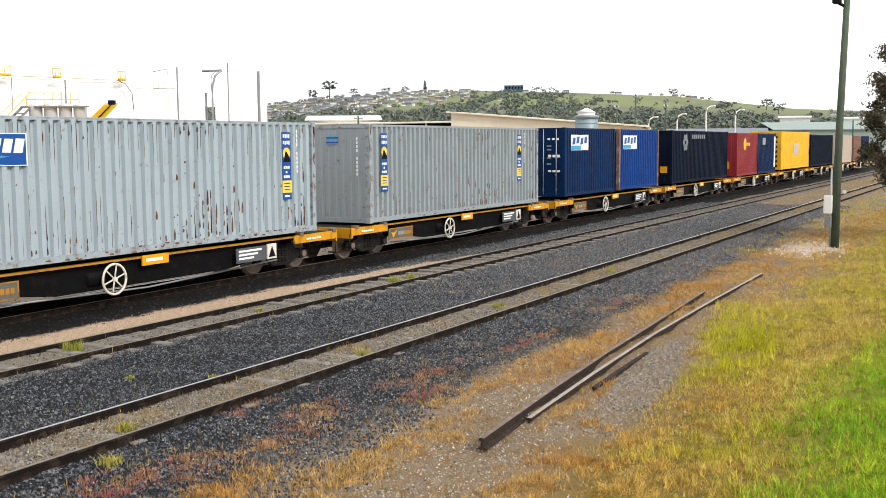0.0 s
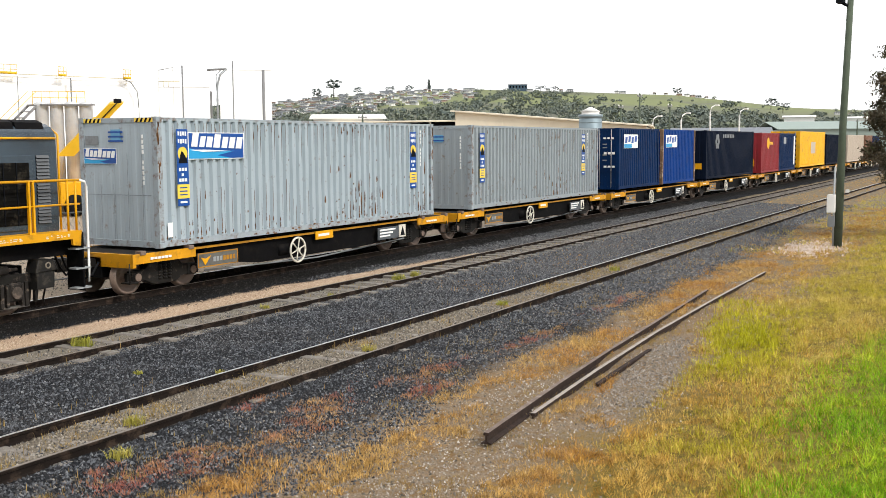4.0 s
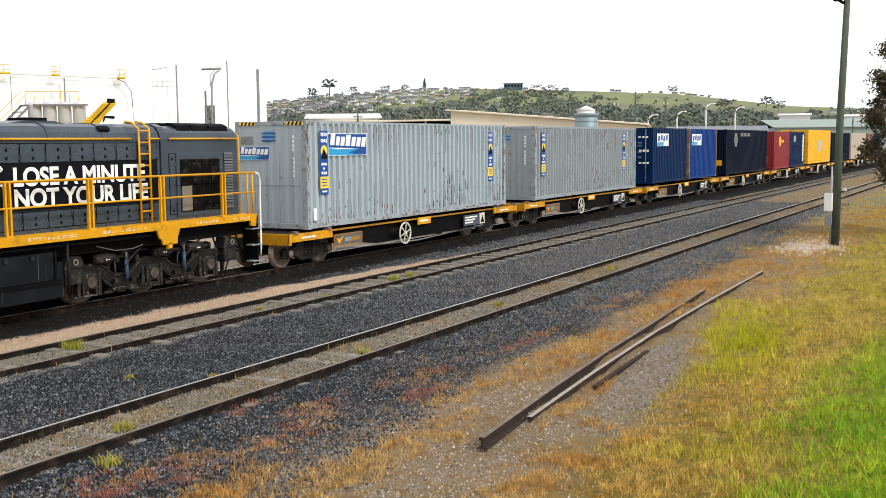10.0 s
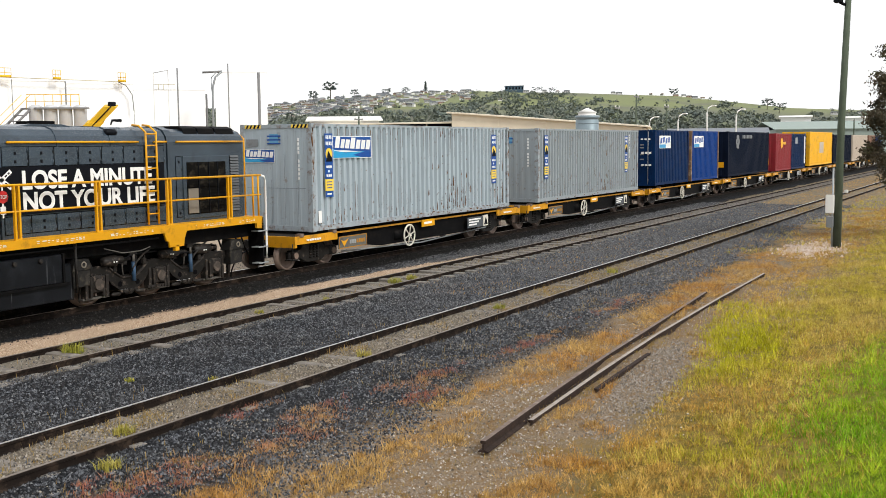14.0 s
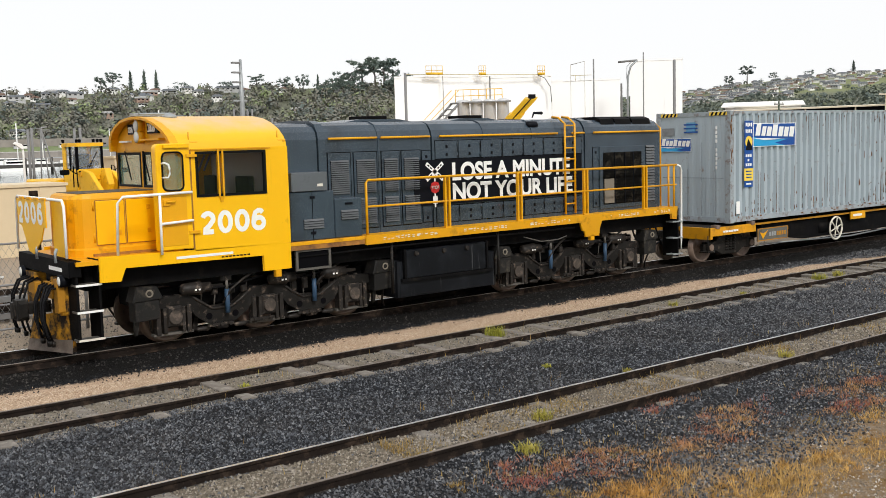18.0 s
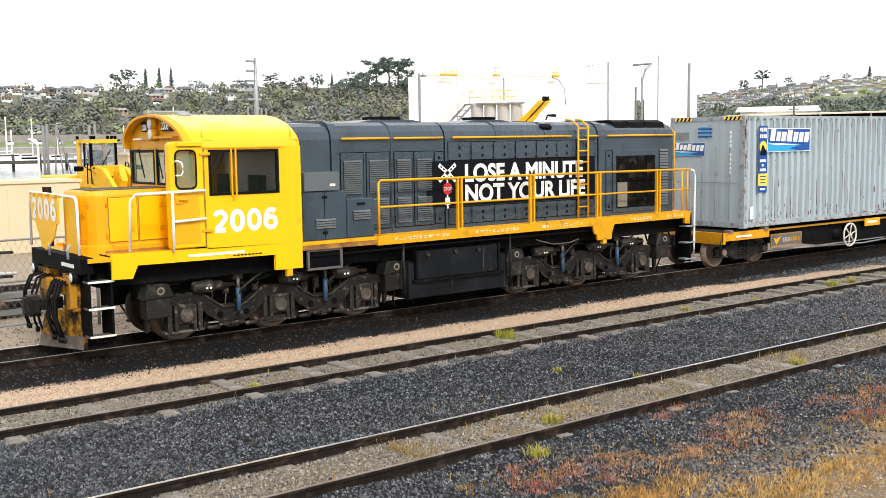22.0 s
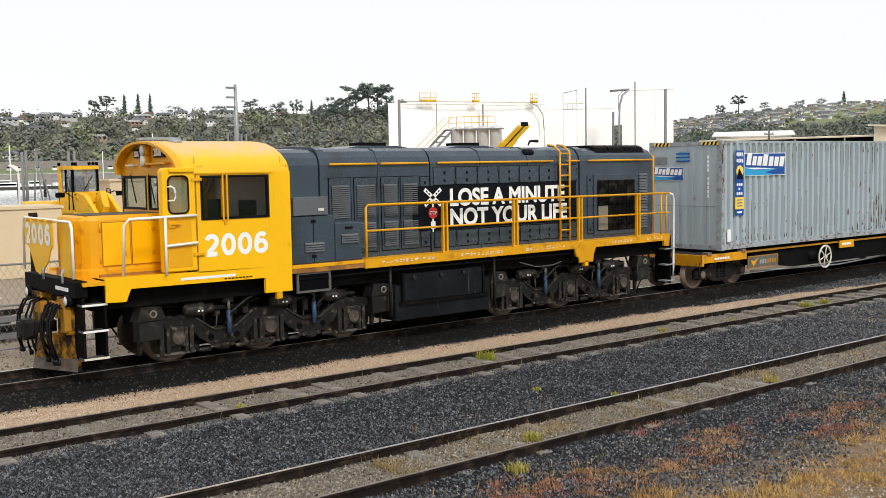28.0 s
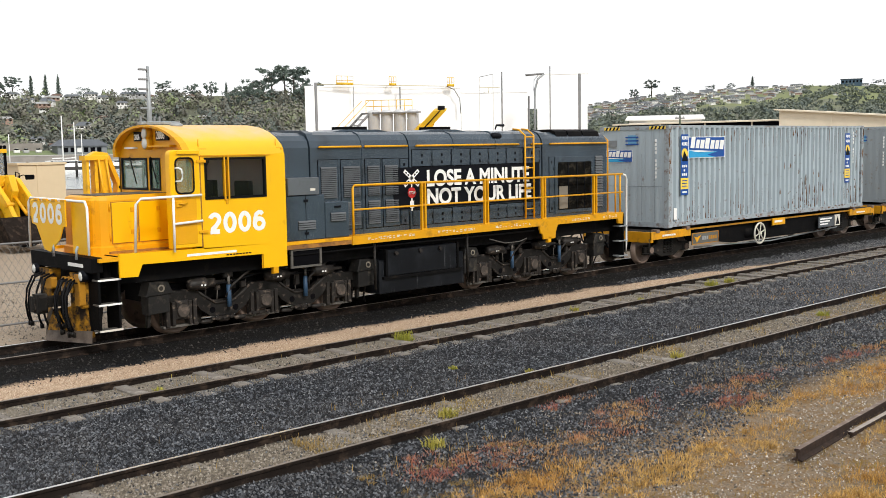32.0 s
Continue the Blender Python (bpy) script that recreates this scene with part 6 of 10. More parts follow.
                Mesh().tube([(x0 + g * 0.5, y + sgn * 0.12, rz + 0.62), (x0 + g * 0.56, y + sgn * 0.2, rz + 0.85), (x0 + g * 0.7, y + sgn * 0.16, rz + 1.0), (x0 + g * 0.86, y + sgn * 0.1, rz + 1.12)], 0.022, 6).ob("brake_hose", M_BOG2, fr)
                for k in range(4):
                    q = x0 + g * (0.28 + 0.15 * k) + rng.uniform(-0.05, 0.05)
                    Mesh().box(q - 0.05, q + 0.06, y + sgn * 0.05 - 0.05, y + sgn * 0.05 + 0.05, rz + 0.72 + rng.uniform(-0.08, 0.1), rz + 0.9 + rng.uniform(-0.05, 0.1), 0.02).ob("bracket", M_BOG2 if k % 2 else M_BOG, fr)
                    Mesh().tube([(q, y + sgn * 0.02, rz + 0.5), (q + rng.uniform(-0.1, 0.1), y + sgn * 0.08, rz + 0.95)], 0.014, 5).ob("pipe", M_STEELD if k == 1 else M_BOG2, fr)
            for x in wx:
                m2 = Mesh().box(x - 0.14, x + 0.14, y - 0.12, y + 0.12, rz + 0.3, rz + 0.66, 0.03)
                m2.box(x - 0.2, x - 0.14, y - 0.1, y + 0.1, rz + 0.2, rz + 0.64, 0.01).box(x + 0.14, x + 0.2, y - 0.1, y + 0.1, rz + 0.2, rz + 0.64, 0.01)
                m2.box(x - 0.32, x - 0.24, y - 0.08, y + 0.08, rz + 0.18, rz + 0.66, 0.01).box(x + 0.24, x + 0.32, y - 0.08, y + 0.08, rz + 0.18, rz + 0.66, 0.01)
                ax = m2.ob("axlebox", M_BOG2, fr)
                Mesh().lathe((x, y + sgn * 0.13, rz + r), "y", [(-0.03, 0.12), (0.015, 0.115), (0.035, 0.06)], 14).ob("bearing_cover", M_BOG3, ax)
                for t in range(6):
                    Mesh().lathe((x + 0.09 * math.cos(t * 1.047), y + sgn * 0.145, rz + r + 0.09 * math.sin(t * 1.047)), "y", [(-0.01, 0.014), (0.012, 0.014)], 6).ob("bolt", M_BOG, ax)
                Mesh().box(x - 0.36, x + 0.36, y - sgn * 0.02 - 0.06, y - sgn * 0.02 + 0.09, rz + 0.16, rz + 0.2, 0.008).ob("tie_bar", M_STEELD, fr)
                for dx in (-0.1, 0.1):
                    sp = Mesh()
                    for k in range(4):
                        sp.lathe((x + dx, y, rz + 0.66 + k * 0.05), "z", [(0, 0.05), (0.018, 0.06), (0.036, 0.05)], 8)
                    sp.ob("spring", M_BOG2, fr)
                Mesh().slab([(x + 0.42, rz + 0.15), (x + 0.5, rz + 0.15), (x + 0.55, rz + 0.45), (x + 0.5, rz + 0.75), (x + 0.44, rz + 0.7), (x + 0.46, rz + 0.4)], y - 0.16 * sgn - 0.03, y - 0.16 * sgn + 0.05).ob("brake_shoe", M_BOG, fr)
            for xx in (a + 0.98, m_ + 0.95):
                Mesh().tube([(xx, y + sgn * 0.14, rz + 0.44), (xx, y + sgn * 0.14, rz + 0.86)], 0.045, 10).ob("damper", M_BLUEDAMP, fr, "blue shock damper")
                Mesh().tube([(xx, y + sgn * 0.14, rz + 0.84), (xx, y + sgn * 0.14, rz + 1.02)], 0.03, 8).ob("damper_rod", M_STEELD, fr)
                Mesh().box(xx - 0.1, xx + 0.1, y + sgn * 0.1 - 0.06, y + sgn * 0.1 + 0.06, rz + 1.0, rz + 1.12, 0.02).ob("damper_bracket", M_BOG, fr)
            for xx in (a + 0.42, m_ + 0.3, b - 0.45):
                c = Mesh().lathe((xx, y + sgn * 0.1, rz + 0.93), "x", [(-0.3, 0.05), (-0.26, 0.1), (-0.12, 0.11), (0.0, 0.12), (0.06, 0.13), (0.08, 0.09), (0.26, 0.085), (0.28, 0.04), (0.5, 0.03)], 14).ob("brake_cylinder", M_BOG2, fr)
                for k in range(2):
                    Mesh().box(xx - 0.08 + k * 0.07, xx - 0.045 + k * 0.07, y + sgn * 0.222 - 0.004, y + sgn * 0.222 + 0.004, rz + 0.9, rz + 0.93).ob("stencil_bar", M_WHITE, c)
            for xx in (a - 0.55, b + 0.6):
                yy = y + sgn * 0.1
                sb = Mesh().slab([(xx - 0.2, rz + 0.48), (xx + 0.22, rz + 0.5), (xx + 0.24, rz + 0.84), (xx - 0.2, rz + 0.84)], yy - 0.14, yy + 0.14, 0.015)
                sb.slab([(xx - 0.24, rz + 0.82), (xx + 0.3, rz + 0.84), (xx + 0.2, rz + 1.06), (xx - 0.16, rz + 1.08)], yy - 0.17, yy + 0.17, 0.02)
                s = sb.ob("sand_box", M_SAND, root, "dark grimy sand box")
                Mesh().lathe((xx + 0.05, yy + sgn * 0.175, rz + 0.95), "y", [(-0.03 * sgn, 0.07), (0.0, 0.07), (0.014 * sgn, 0.055), (-0.012 * sgn, 0.035)], 16).ob("filler_cap", M_BEIGED, s, "pale round filler cap")
                Mesh().slab([(xx - 0.18, rz + 0.24), (xx - 0.13, rz + 0.24), (xx - 0.09, rz + 0.5), (xx - 0.18, rz + 0.5)], yy - 0.04, yy + 0.04, 0.01).ob("sand_bracket", M_BOG, s)
                Mesh().tube([(xx + 0.1, yy, rz + 0.5), (xx + 0.2, y - sgn * 0.1, rz + 0.25), (xx + 0.35, y - sgn * 0.25, rz + 0.08)], 0.02, 6).ob("sand_pipe", M_BOG2, s)
            for xx in (a + 0.6, m_ - 0.4, m_ + 0.6):
                Mesh().box(xx, xx + 0.5, y + sgn * 0.1 - 0.03, y + sgn * 0.1 + 0.03, rz + 0.22, rz + 0.27, 0.01).ob("brake_rod", M_BOG2, fr)
                for k in range(3):
                    Mesh().lathe((xx + 0.1 + k * 0.16, y + sgn * 0.13, rz + 0.245), "y", [(-0.03, 0.035), (0.03, 0.035)], 8).ob("pin", M_BOG2, fr)
        Mesh().box(a - 0.4, b + 0.4, Y0 - 0.7, Y0 + 0.7, rz + 0.6, rz + 0.95, 0.04).ob("bogie_body", M_BLK, root)
        Mesh().box(a + 0.5, b - 0.5, Y0 - 0.45, Y0 + 0.45, rz + 0.2, rz + 0.7, 0.06).ob("traction_motor", M_BLK, root)
    return root


M_SILLO = surf("orange_sill_paint", (0.66, 0.31, 0.0), 0.42, var=0.1, scale=2.5, dirt=((0.2, 0.09, 0.01), 0.28, 3), streak=((0.4, 0.19, 0.01), 0.35))
def dusty_yellow():
    """Yellow paint with dust and chalking where the roof lies flat."""
    m, n, l, b = nodes_of("dusty_yellow_roof")
    co = n.new("ShaderNodeTexCoord").outputs["Object"]
    sep = n.new("ShaderNodeSeparateXYZ")
    l.new(n.new("ShaderNodeNewGeometry").outputs["Normal"], sep.inputs[0])
    k = n.new("ShaderNodeMath")
    k.operation = "MULTIPLY"
    l.new(ramp(n, l, sep.outputs[2], 0.72, 0.97), k.inputs[0])
    l.new(ramp(n, l, noise_node(n, l, 2.2, 6, 0.65, co), 0.25, 0.7), k.inputs[1])
    col = mix(n, l, noise_node(n, l, 3, 5, 0.6, co), (0.78, 0.41, 0.0), (0.86, 0.47, 0.002))
    l.new(mix(n, l, k.outputs[0], col, (0.62, 0.44, 0.25)), b.inputs["Base Color"])
    b.inputs["Roughness"].default_value = 0.42
    return m


M_YELT = dusty_yellow()
M_TREAD = surf("grimy_brown_tread", (0.085, 0.07, 0.05), 0.85, var=0.3, scale=4, dirt=((0.25, 0.14, 0.02), 0.3, 3))
M_RUSTSILL = surf("rust_stained_sill", (0.36, 0.16, 0.03), 0.7, var=0.25, scale=3, dirt=((0.12, 0.055, 0.025), 0.7, 5))
M_PLOUGH = surf("battered_plough_paint", (0.026, 0.018, 0.013), 0.6, var=0.4, scale=5, dirt=((0.55, 0.26, 0.014), 0.66, 4.5), spec=0.15)
M_BLADE = surf("scraped_blade_steel", (0.12, 0.095, 0.078), 0.6, var=0.3, scale=5, dirt=((0.04, 0.026, 0.018), 0.45, 6))
M_BOXG = surf("mid_grey_box_paint", (0.105, 0.117, 0.128), 0.4, var=0.15, dirt=((0.06, 0.066, 0.072), 0.3, 3))
M_GREYL2 = surf("worn_louvre_edge", (0.1, 0.107, 0.115), 0.5, var=0.15)
M_RADI = surf("shaded_dirty_radiator", (0.008, 0.0078, 0.0072), 0.9, var=0.3, fine=140, bmp=0.6, dirt=((0.055, 0.047, 0.036), 0.4, 5), spec=0.03)
M_BEIGED = surf("stained_beige_panel", (0.2, 0.175, 0.14), 0.8, var=0.2)
M_STEELD = surf("dull_steel_bar", (0.12, 0.112, 0.1), 0.6, metal=0.3, var=0.2)
M_BOG2 = surf("brown_grease_steel", (0.021, 0.018, 0.016), 0.5, var=0.4, scale=5, dirt=((0.2, 0.155, 0.12), 0.25, 10), bmp=0.3, spec=0.25)
M_BOG3 = surf("rusty_brown_cover", (0.055, 0.044, 0.036), 0.6, var=0.4, scale=9, dirt=((0.15, 0.11, 0.085), 0.4, 9))
M_SAND = surf("dark_box_paint", (0.014, 0.0135, 0.013), 0.5, var=0.3, dirt=((0.075, 0.064, 0.05), 0.36, 5), spec=0.2)
locomotive()


# ---- the distance: hills, water, houses, trees ----
RIDGE = [(-14, 0.012), (2, 0.019), (6.2, 0.0257), (10.7, 0.0300), (13.6, 0.0365), (16.5, 0.043), (19.5, 0.0455), (22.5, 0.0480), (27.1, 0.0505), (30.2, 0.0495), (33.3, 0.047), (36.1, 0.043), (38.8, 0.037), (43, 0.033), (48, 0.042), (54, 0.053), (57.1, 0.053), (62, 0.052), (67, 0.052), (70.1, 0.051), (74.1, 0.05), (80, 0.048), (92, 0.03)]


def ridge(b):
    return np.interp(b, [r[0] for r in RIDGE], [r[1] for r in RIDGE])


def hill_far(b):
    return np.interp(b, [-14, 20, 40, 52, 92], [1400, 1380, 1300, 620, 600])


def hill_near(b):
    return np.interp(b, [-14, 20, 40, 52, 92], [500, 500, 520, 430, 430])


def hill_point(b, u):
    """A place on the hillside: bearing in degrees, u from foot (0) to ridge (1)."""
    d = hill_near(b) + (hill_far(b) - hill_near(b)) * u
    top = 3.5 + ridge(b) * hill_far(b)
    s = np.clip(u, 0, 1)
    z = -0.5 + (top + 0.5) * (s ** 0.85) * (1 - 0.12 * np.sin(s * math.pi)) - np.clip(u - 1, 0, 9) * 60
    z = z + s * (1 - s) * 9 * np.sin(b * 0.9 + 3 * s) + s * (1 - s) * 5 * np.sin(b * 2.3 + 7 * s)
    return d * np.cos(np.radians(b)), d * np.sin(np.radians(b)), z


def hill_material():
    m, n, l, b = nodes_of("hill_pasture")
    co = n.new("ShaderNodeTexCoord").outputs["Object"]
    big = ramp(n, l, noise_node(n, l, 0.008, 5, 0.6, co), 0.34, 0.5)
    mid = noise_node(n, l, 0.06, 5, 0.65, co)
    # greens kept pale, with some of the distance haze in the base colour
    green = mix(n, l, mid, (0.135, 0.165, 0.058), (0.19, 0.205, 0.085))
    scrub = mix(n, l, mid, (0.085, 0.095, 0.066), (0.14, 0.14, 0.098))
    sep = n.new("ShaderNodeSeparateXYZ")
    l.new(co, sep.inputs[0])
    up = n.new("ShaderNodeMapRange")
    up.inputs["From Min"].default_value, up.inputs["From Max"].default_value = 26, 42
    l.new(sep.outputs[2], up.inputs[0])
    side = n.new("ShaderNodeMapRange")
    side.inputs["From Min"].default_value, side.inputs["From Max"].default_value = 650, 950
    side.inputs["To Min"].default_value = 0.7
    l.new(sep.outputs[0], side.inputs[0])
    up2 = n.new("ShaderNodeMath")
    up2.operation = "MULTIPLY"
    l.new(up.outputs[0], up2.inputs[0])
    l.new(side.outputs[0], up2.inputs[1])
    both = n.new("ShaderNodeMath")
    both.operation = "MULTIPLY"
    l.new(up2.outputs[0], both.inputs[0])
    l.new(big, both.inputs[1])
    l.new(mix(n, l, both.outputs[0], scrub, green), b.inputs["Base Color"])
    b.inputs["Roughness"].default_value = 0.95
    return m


def build_hill():
    bs, us = np.arange(-14, 92.1, 0.5), np.concatenate([np.linspace(0, 1, 26), [1.15, 1.5, 2.2]])
    B, U = np.meshgrid(bs, us, indexing="ij")
    x, y, z = hill_point(B, U)
    v = np.stack([x, y, z], -1).reshape(-1, 3)
    a = np.arange(B.size).reshape(B.shape)
    f = np.stack([a[:-1, :-1], a[:-1, 1:], a[1:, 1:], a[1:, :-1]], -1).reshape(-1, 4)
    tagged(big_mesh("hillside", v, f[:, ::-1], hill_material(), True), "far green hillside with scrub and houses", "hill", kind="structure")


build_hill()


def leaf_cloud(centres, radii, counts, size, rng, flat=0.75, outward=False, fill=0.4):
    """Small leaf quads scattered in crowns; returns vertices and faces."""
    vs = []
    for (c, r, n) in zip(centres, radii, counts):
        d = rng.normal(size=(n, 3))
        d /= np.linalg.norm(d, axis=1)[:, None]
        lob = 0.72 + 0.38 * np.sin(d[:, 0] * 4.1 + c[0]) * np.sin(d[:, 1] * 3.7 + c[1]) + 0.18 * np.sin(d[:, 2] * 7 + c[0])
        p = np.asarray(c) + d * (np.asarray(r) * (rng.random((n, 1)) ** fill)) * lob[:, None]
        a = rng.normal(size=(n, 3))
        a /= np.linalg.norm(a, axis=1)[:, None]
        if outward:
            a = np.cross(d + rng.normal(size=(n, 3)) * 0.16, a)
            a /= np.linalg.norm(a, axis=1)[:, None]
        b = np.cross(a, d if outward else rng.normal(size=(n, 3)))
        b /= np.linalg.norm(b, axis=1)[:, None]
        s = size * rng.uniform(0.6, 1.4, (n, 1))
        vs.append(np.stack([p - a * s, p + b * s * flat, p + a * s, p - b * s * flat], 1).reshape(-1, 3))
    v = np.concatenate(vs)
    return v, np.arange(len(v)).reshape(-1, 4)


def foliage_mat(name, c0, c1, c2, patch=0.05, leaf=0.35):
    """Leaves: each tree or drift has its own shade, each leaf varies a little round it."""
    m, n, l, b = nodes_of(name)
    g = n.new("ShaderNodeNewGeometry").outputs["Random Per Island"]
    d = noise_node(n, l, patch, 3, 0.5)
    drift = mix(n, l, ramp(n, l, d, 0.36, 0.52), c0, c1)
    drift = mix(n, l, ramp(n, l, d, 0.54, 0.68), drift, c2)
    l.new(mix(n, l, g, mix(n, l, leaf, drift, (0.02, 0.024, 0.018)), drift), b.inputs["Base Color"])
    b.inputs["Roughness"].default_value = 0.8
    b.inputs["Specular IOR Level"].default_value = 0.15
    return m


# the four far leaf colours have distance haze mixed in as pale blue-grey
M_FOLI = foliage_mat("hazed_far_foliage", (0.07, 0.095, 0.1), (0.11, 0.135, 0.115), (0.15, 0.17, 0.105), 0.05, 0.3)
M_HILLT = foliage_mat("hazed_mixed_hill_foliage", (0.115, 0.14, 0.128), (0.19, 0.18, 0.15), (0.25, 0.31, 0.15), 0.11, 0.08)
M_BUSH = foliage_mat("hazed_bush_foliage", (0.1, 0.125, 0.115), (0.15, 0.17, 0.14), (0.2, 0.225, 0.14), 0.05, 0.1)
M_PINE = foliage_mat("hazed_pine_foliage", (0.115, 0.15, 0.14), (0.155, 0.195, 0.165), (0.19, 0.23, 0.15), 0.05, 0.15)
M_GUM = foliage_mat("olive_gum_leaves", (0.06, 0.055, 0.035), (0.15, 0.115, 0.075), (0.12, 0.13, 0.06), 1.2, 0.6)
M_BARK = surf("grey_brown_bark", (0.1, 0.085, 0.07), 0.95, var=0.3, bmp=0.6)


def house_spots():
    """Bearing and height on the slope of every house."""
    rng = random.Random(5)
    spots = []
    while len(spots) < 300:
        b, u = 27.6 + 11.2 * rng.random() ** 0.9, 1.0 - 0.52 * rng.random() ** 1.2
        if b < 33 and u < 0.63 + 0.02 * (33 - b):
            continue
        spots.append((b, u))
    for _ in range(30):
        spots.append((rng.uniform(57, 78), rng.choice((rng.uniform(0.25, 0.9), rng.uniform(0.93, 1.0)))))
    spots += [(23.6, 1.0), (22.9, 1.0), (22.4, 1.0), (19.9, 1.0), (19.6, 0.99), (17.9, 1.0), (17.3, 1.0), (16.6, 1.0), (16.2, 0.99), (15.9, 1.0), (15.6, 0.98), (15.2, 0.99), (8.6, 0.8), (8.0, 0.8), (7.4, 0.8), (29.2, 0.85), (26.0, 0.7), (24.6, 0.98), (75.2, 0.9), (74.4, 0.93), (73.7, 0.9), (74.9, 0.78), (74.0, 0.8), (73.1, 0.95), (75.6, 0.97), (72.6, 0.72), (64.6, 0.55), (65.6, 0.55), (66.2, 0.55), (60.6, 0.4), (68.0, 0.22), (67.2, 0.2),
              (71.5, 0.97), (72.1, 0.95), (72.8, 0.92), (70.9, 0.94), (68.3, 0.86), (67.6, 0.84), (67.5, 0.76), (69.5, 0.5), (71.0, 0.62), (70.2, 0.66), (66.9, 0.97), (65.2, 0.98), (62.7, 0.97)]
    return spots


HOUSE_SPOTS = house_spots()


def hill_trees():
    """Scrub and trees: a wooded slope over the water, and bush belts between pastures on the other hill."""
    rng = np.random.default_rng(11)
    cs, rs, ns = [], [], []
    for _ in range(3000):
        b, u = rng.uniform(51, 82), (rng.uniform(0.02, 1.0) if rng.random() < 0.82 else rng.uniform(0.0, 0.2))
        if math.sin(b * 1.7 + u * 9) > 0.78:
            continue
        if any(abs(b - hb) < 0.6 and -0.01 < hu - u < 0.07 for hb, hu in HOUSE_SPOTS if hb > 50):
            continue
        x, y, z = hill_point(b, u)
        r = rng.uniform(1.8, 5.6) if u < 0.9 else rng.uniform(1.6, 3.6)
        cs.append((x, y, z + r * 0.7))
        rs.append((r * 1.2, r * 1.2, r * rng.uniform(0.8, 1.25)))
        ns.append(54)
    v, f = leaf_cloud(cs, rs, ns, 0.72, rng, 0.75, True, 0.14)
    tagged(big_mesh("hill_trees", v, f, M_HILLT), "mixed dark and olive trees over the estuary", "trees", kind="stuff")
    cs, rs, ns = [], [], []
    for _ in range(7600):
        b, u = rng.uniform(4, 43), rng.uniform(0.1, 1.0)
        clump = math.sin(b * 1.9 + 4 * u) * math.sin(b * 0.83 - 9 * u) + 0.5 * math.sin(b * 4.1 + u * 17)
        if 28.2 < b < 33 and 0.47 + 0.02 * (33 - b) < u < 0.6 + 0.02 * (33 - b):
            continue
        if b > 27.6:
            thick = 0.75 if u < 0.5 else 0.34
        elif b > 21.8:
            thick = 0.95 if clump > -0.25 and u < 0.96 else 0.1
        else:
            thick = 0.85 if u < 0.5 + 0.12 * clump else (0.6 if clump > 0.85 and u < 0.85 else 0.015)
        if rng.random() > thick or any(abs(b - hb) < 0.3 and -0.01 < hu - u < 0.035 for hb, hu in HOUSE_SPOTS if hb < 40):
            continue
        x, y, z = hill_point(b, u)
        r = rng.uniform(1.6, 4.2)
        cs.append((x, y, z + r * 0.6))
        rs.append((r * 1.3, r * 1.3, r * rng.uniform(0.7, 1.2)))
        ns.append(16)
    v, f = leaf_cloud(cs, rs, ns, 1.05, rng, 0.8, True, 0.22)
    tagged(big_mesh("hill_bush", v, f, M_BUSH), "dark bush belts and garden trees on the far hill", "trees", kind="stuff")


hill_trees()


def skyline_tree(b, u, h, spread, mat, label, shape="round", n=1100):
    """A single tree on the ridge: trunk with limbs and a crown of leaf clumps."""
    x, y, z = (float(q) for q in hill_point(b, u))
    rng = np.random.default_rng(int(b * 100))
    root = thing("ridge_tree", (x, y, z - 0.5), label, "tree", "trees on the ridge")
    m = Mesh().tube([(x, y, z - 0.5), (x + 0.2, y, z + h * 0.5), (x, y, z + h * 0.85)], h * 0.035, 6, h * 0.012)
    for k in range(5):
        t = k * 1.3
        m.tube([(x, y, z + h * (0.45 + 0.08 * k)), (x + math.cos(t) * spread * 0.6, y + math.sin(t) * spread * 0.6, z + h * (0.6 + 0.08 * k))], h * 0.015, 5, h * 0.006)
    m.ob("trunk", M_BARK, root)
    cs, rs, ns = [], [], []
    if shape == "spire":
        for k in range(7):
            q = k / 6
            cs.append((x, y, z + h * (0.2 + 0.72 * q)))
            rs.append((spread * (1 - 0.75 * q), spread * (1 - 0.75 * q), h * 0.13))
            ns.append(n // 7)
    else:
        for k in range(24):
            t = k * 2.4
            q = 0.35 + 0.65 * rng.random()
            zz = h * (0.55 + 0.4 * rng.random()) if shape == "flat" else h * (0.35 + 0.55 * rng.random())
            cs.append((x + math.cos(t) * spread * q, y + math.sin(t) * spread * q, z + zz))
            rs.append((spread * 0.3, spread * 0.3, h * (0.045 if shape == "flat" else 0.1)))
            ns.append(n // 20)
    v, f = leaf_cloud(cs, rs, ns, h * 0.028, rng)
    c = big_mesh("crown", v - np.array([x, y, z - 0.5]), f, mat)
    c.parent = root
    return root


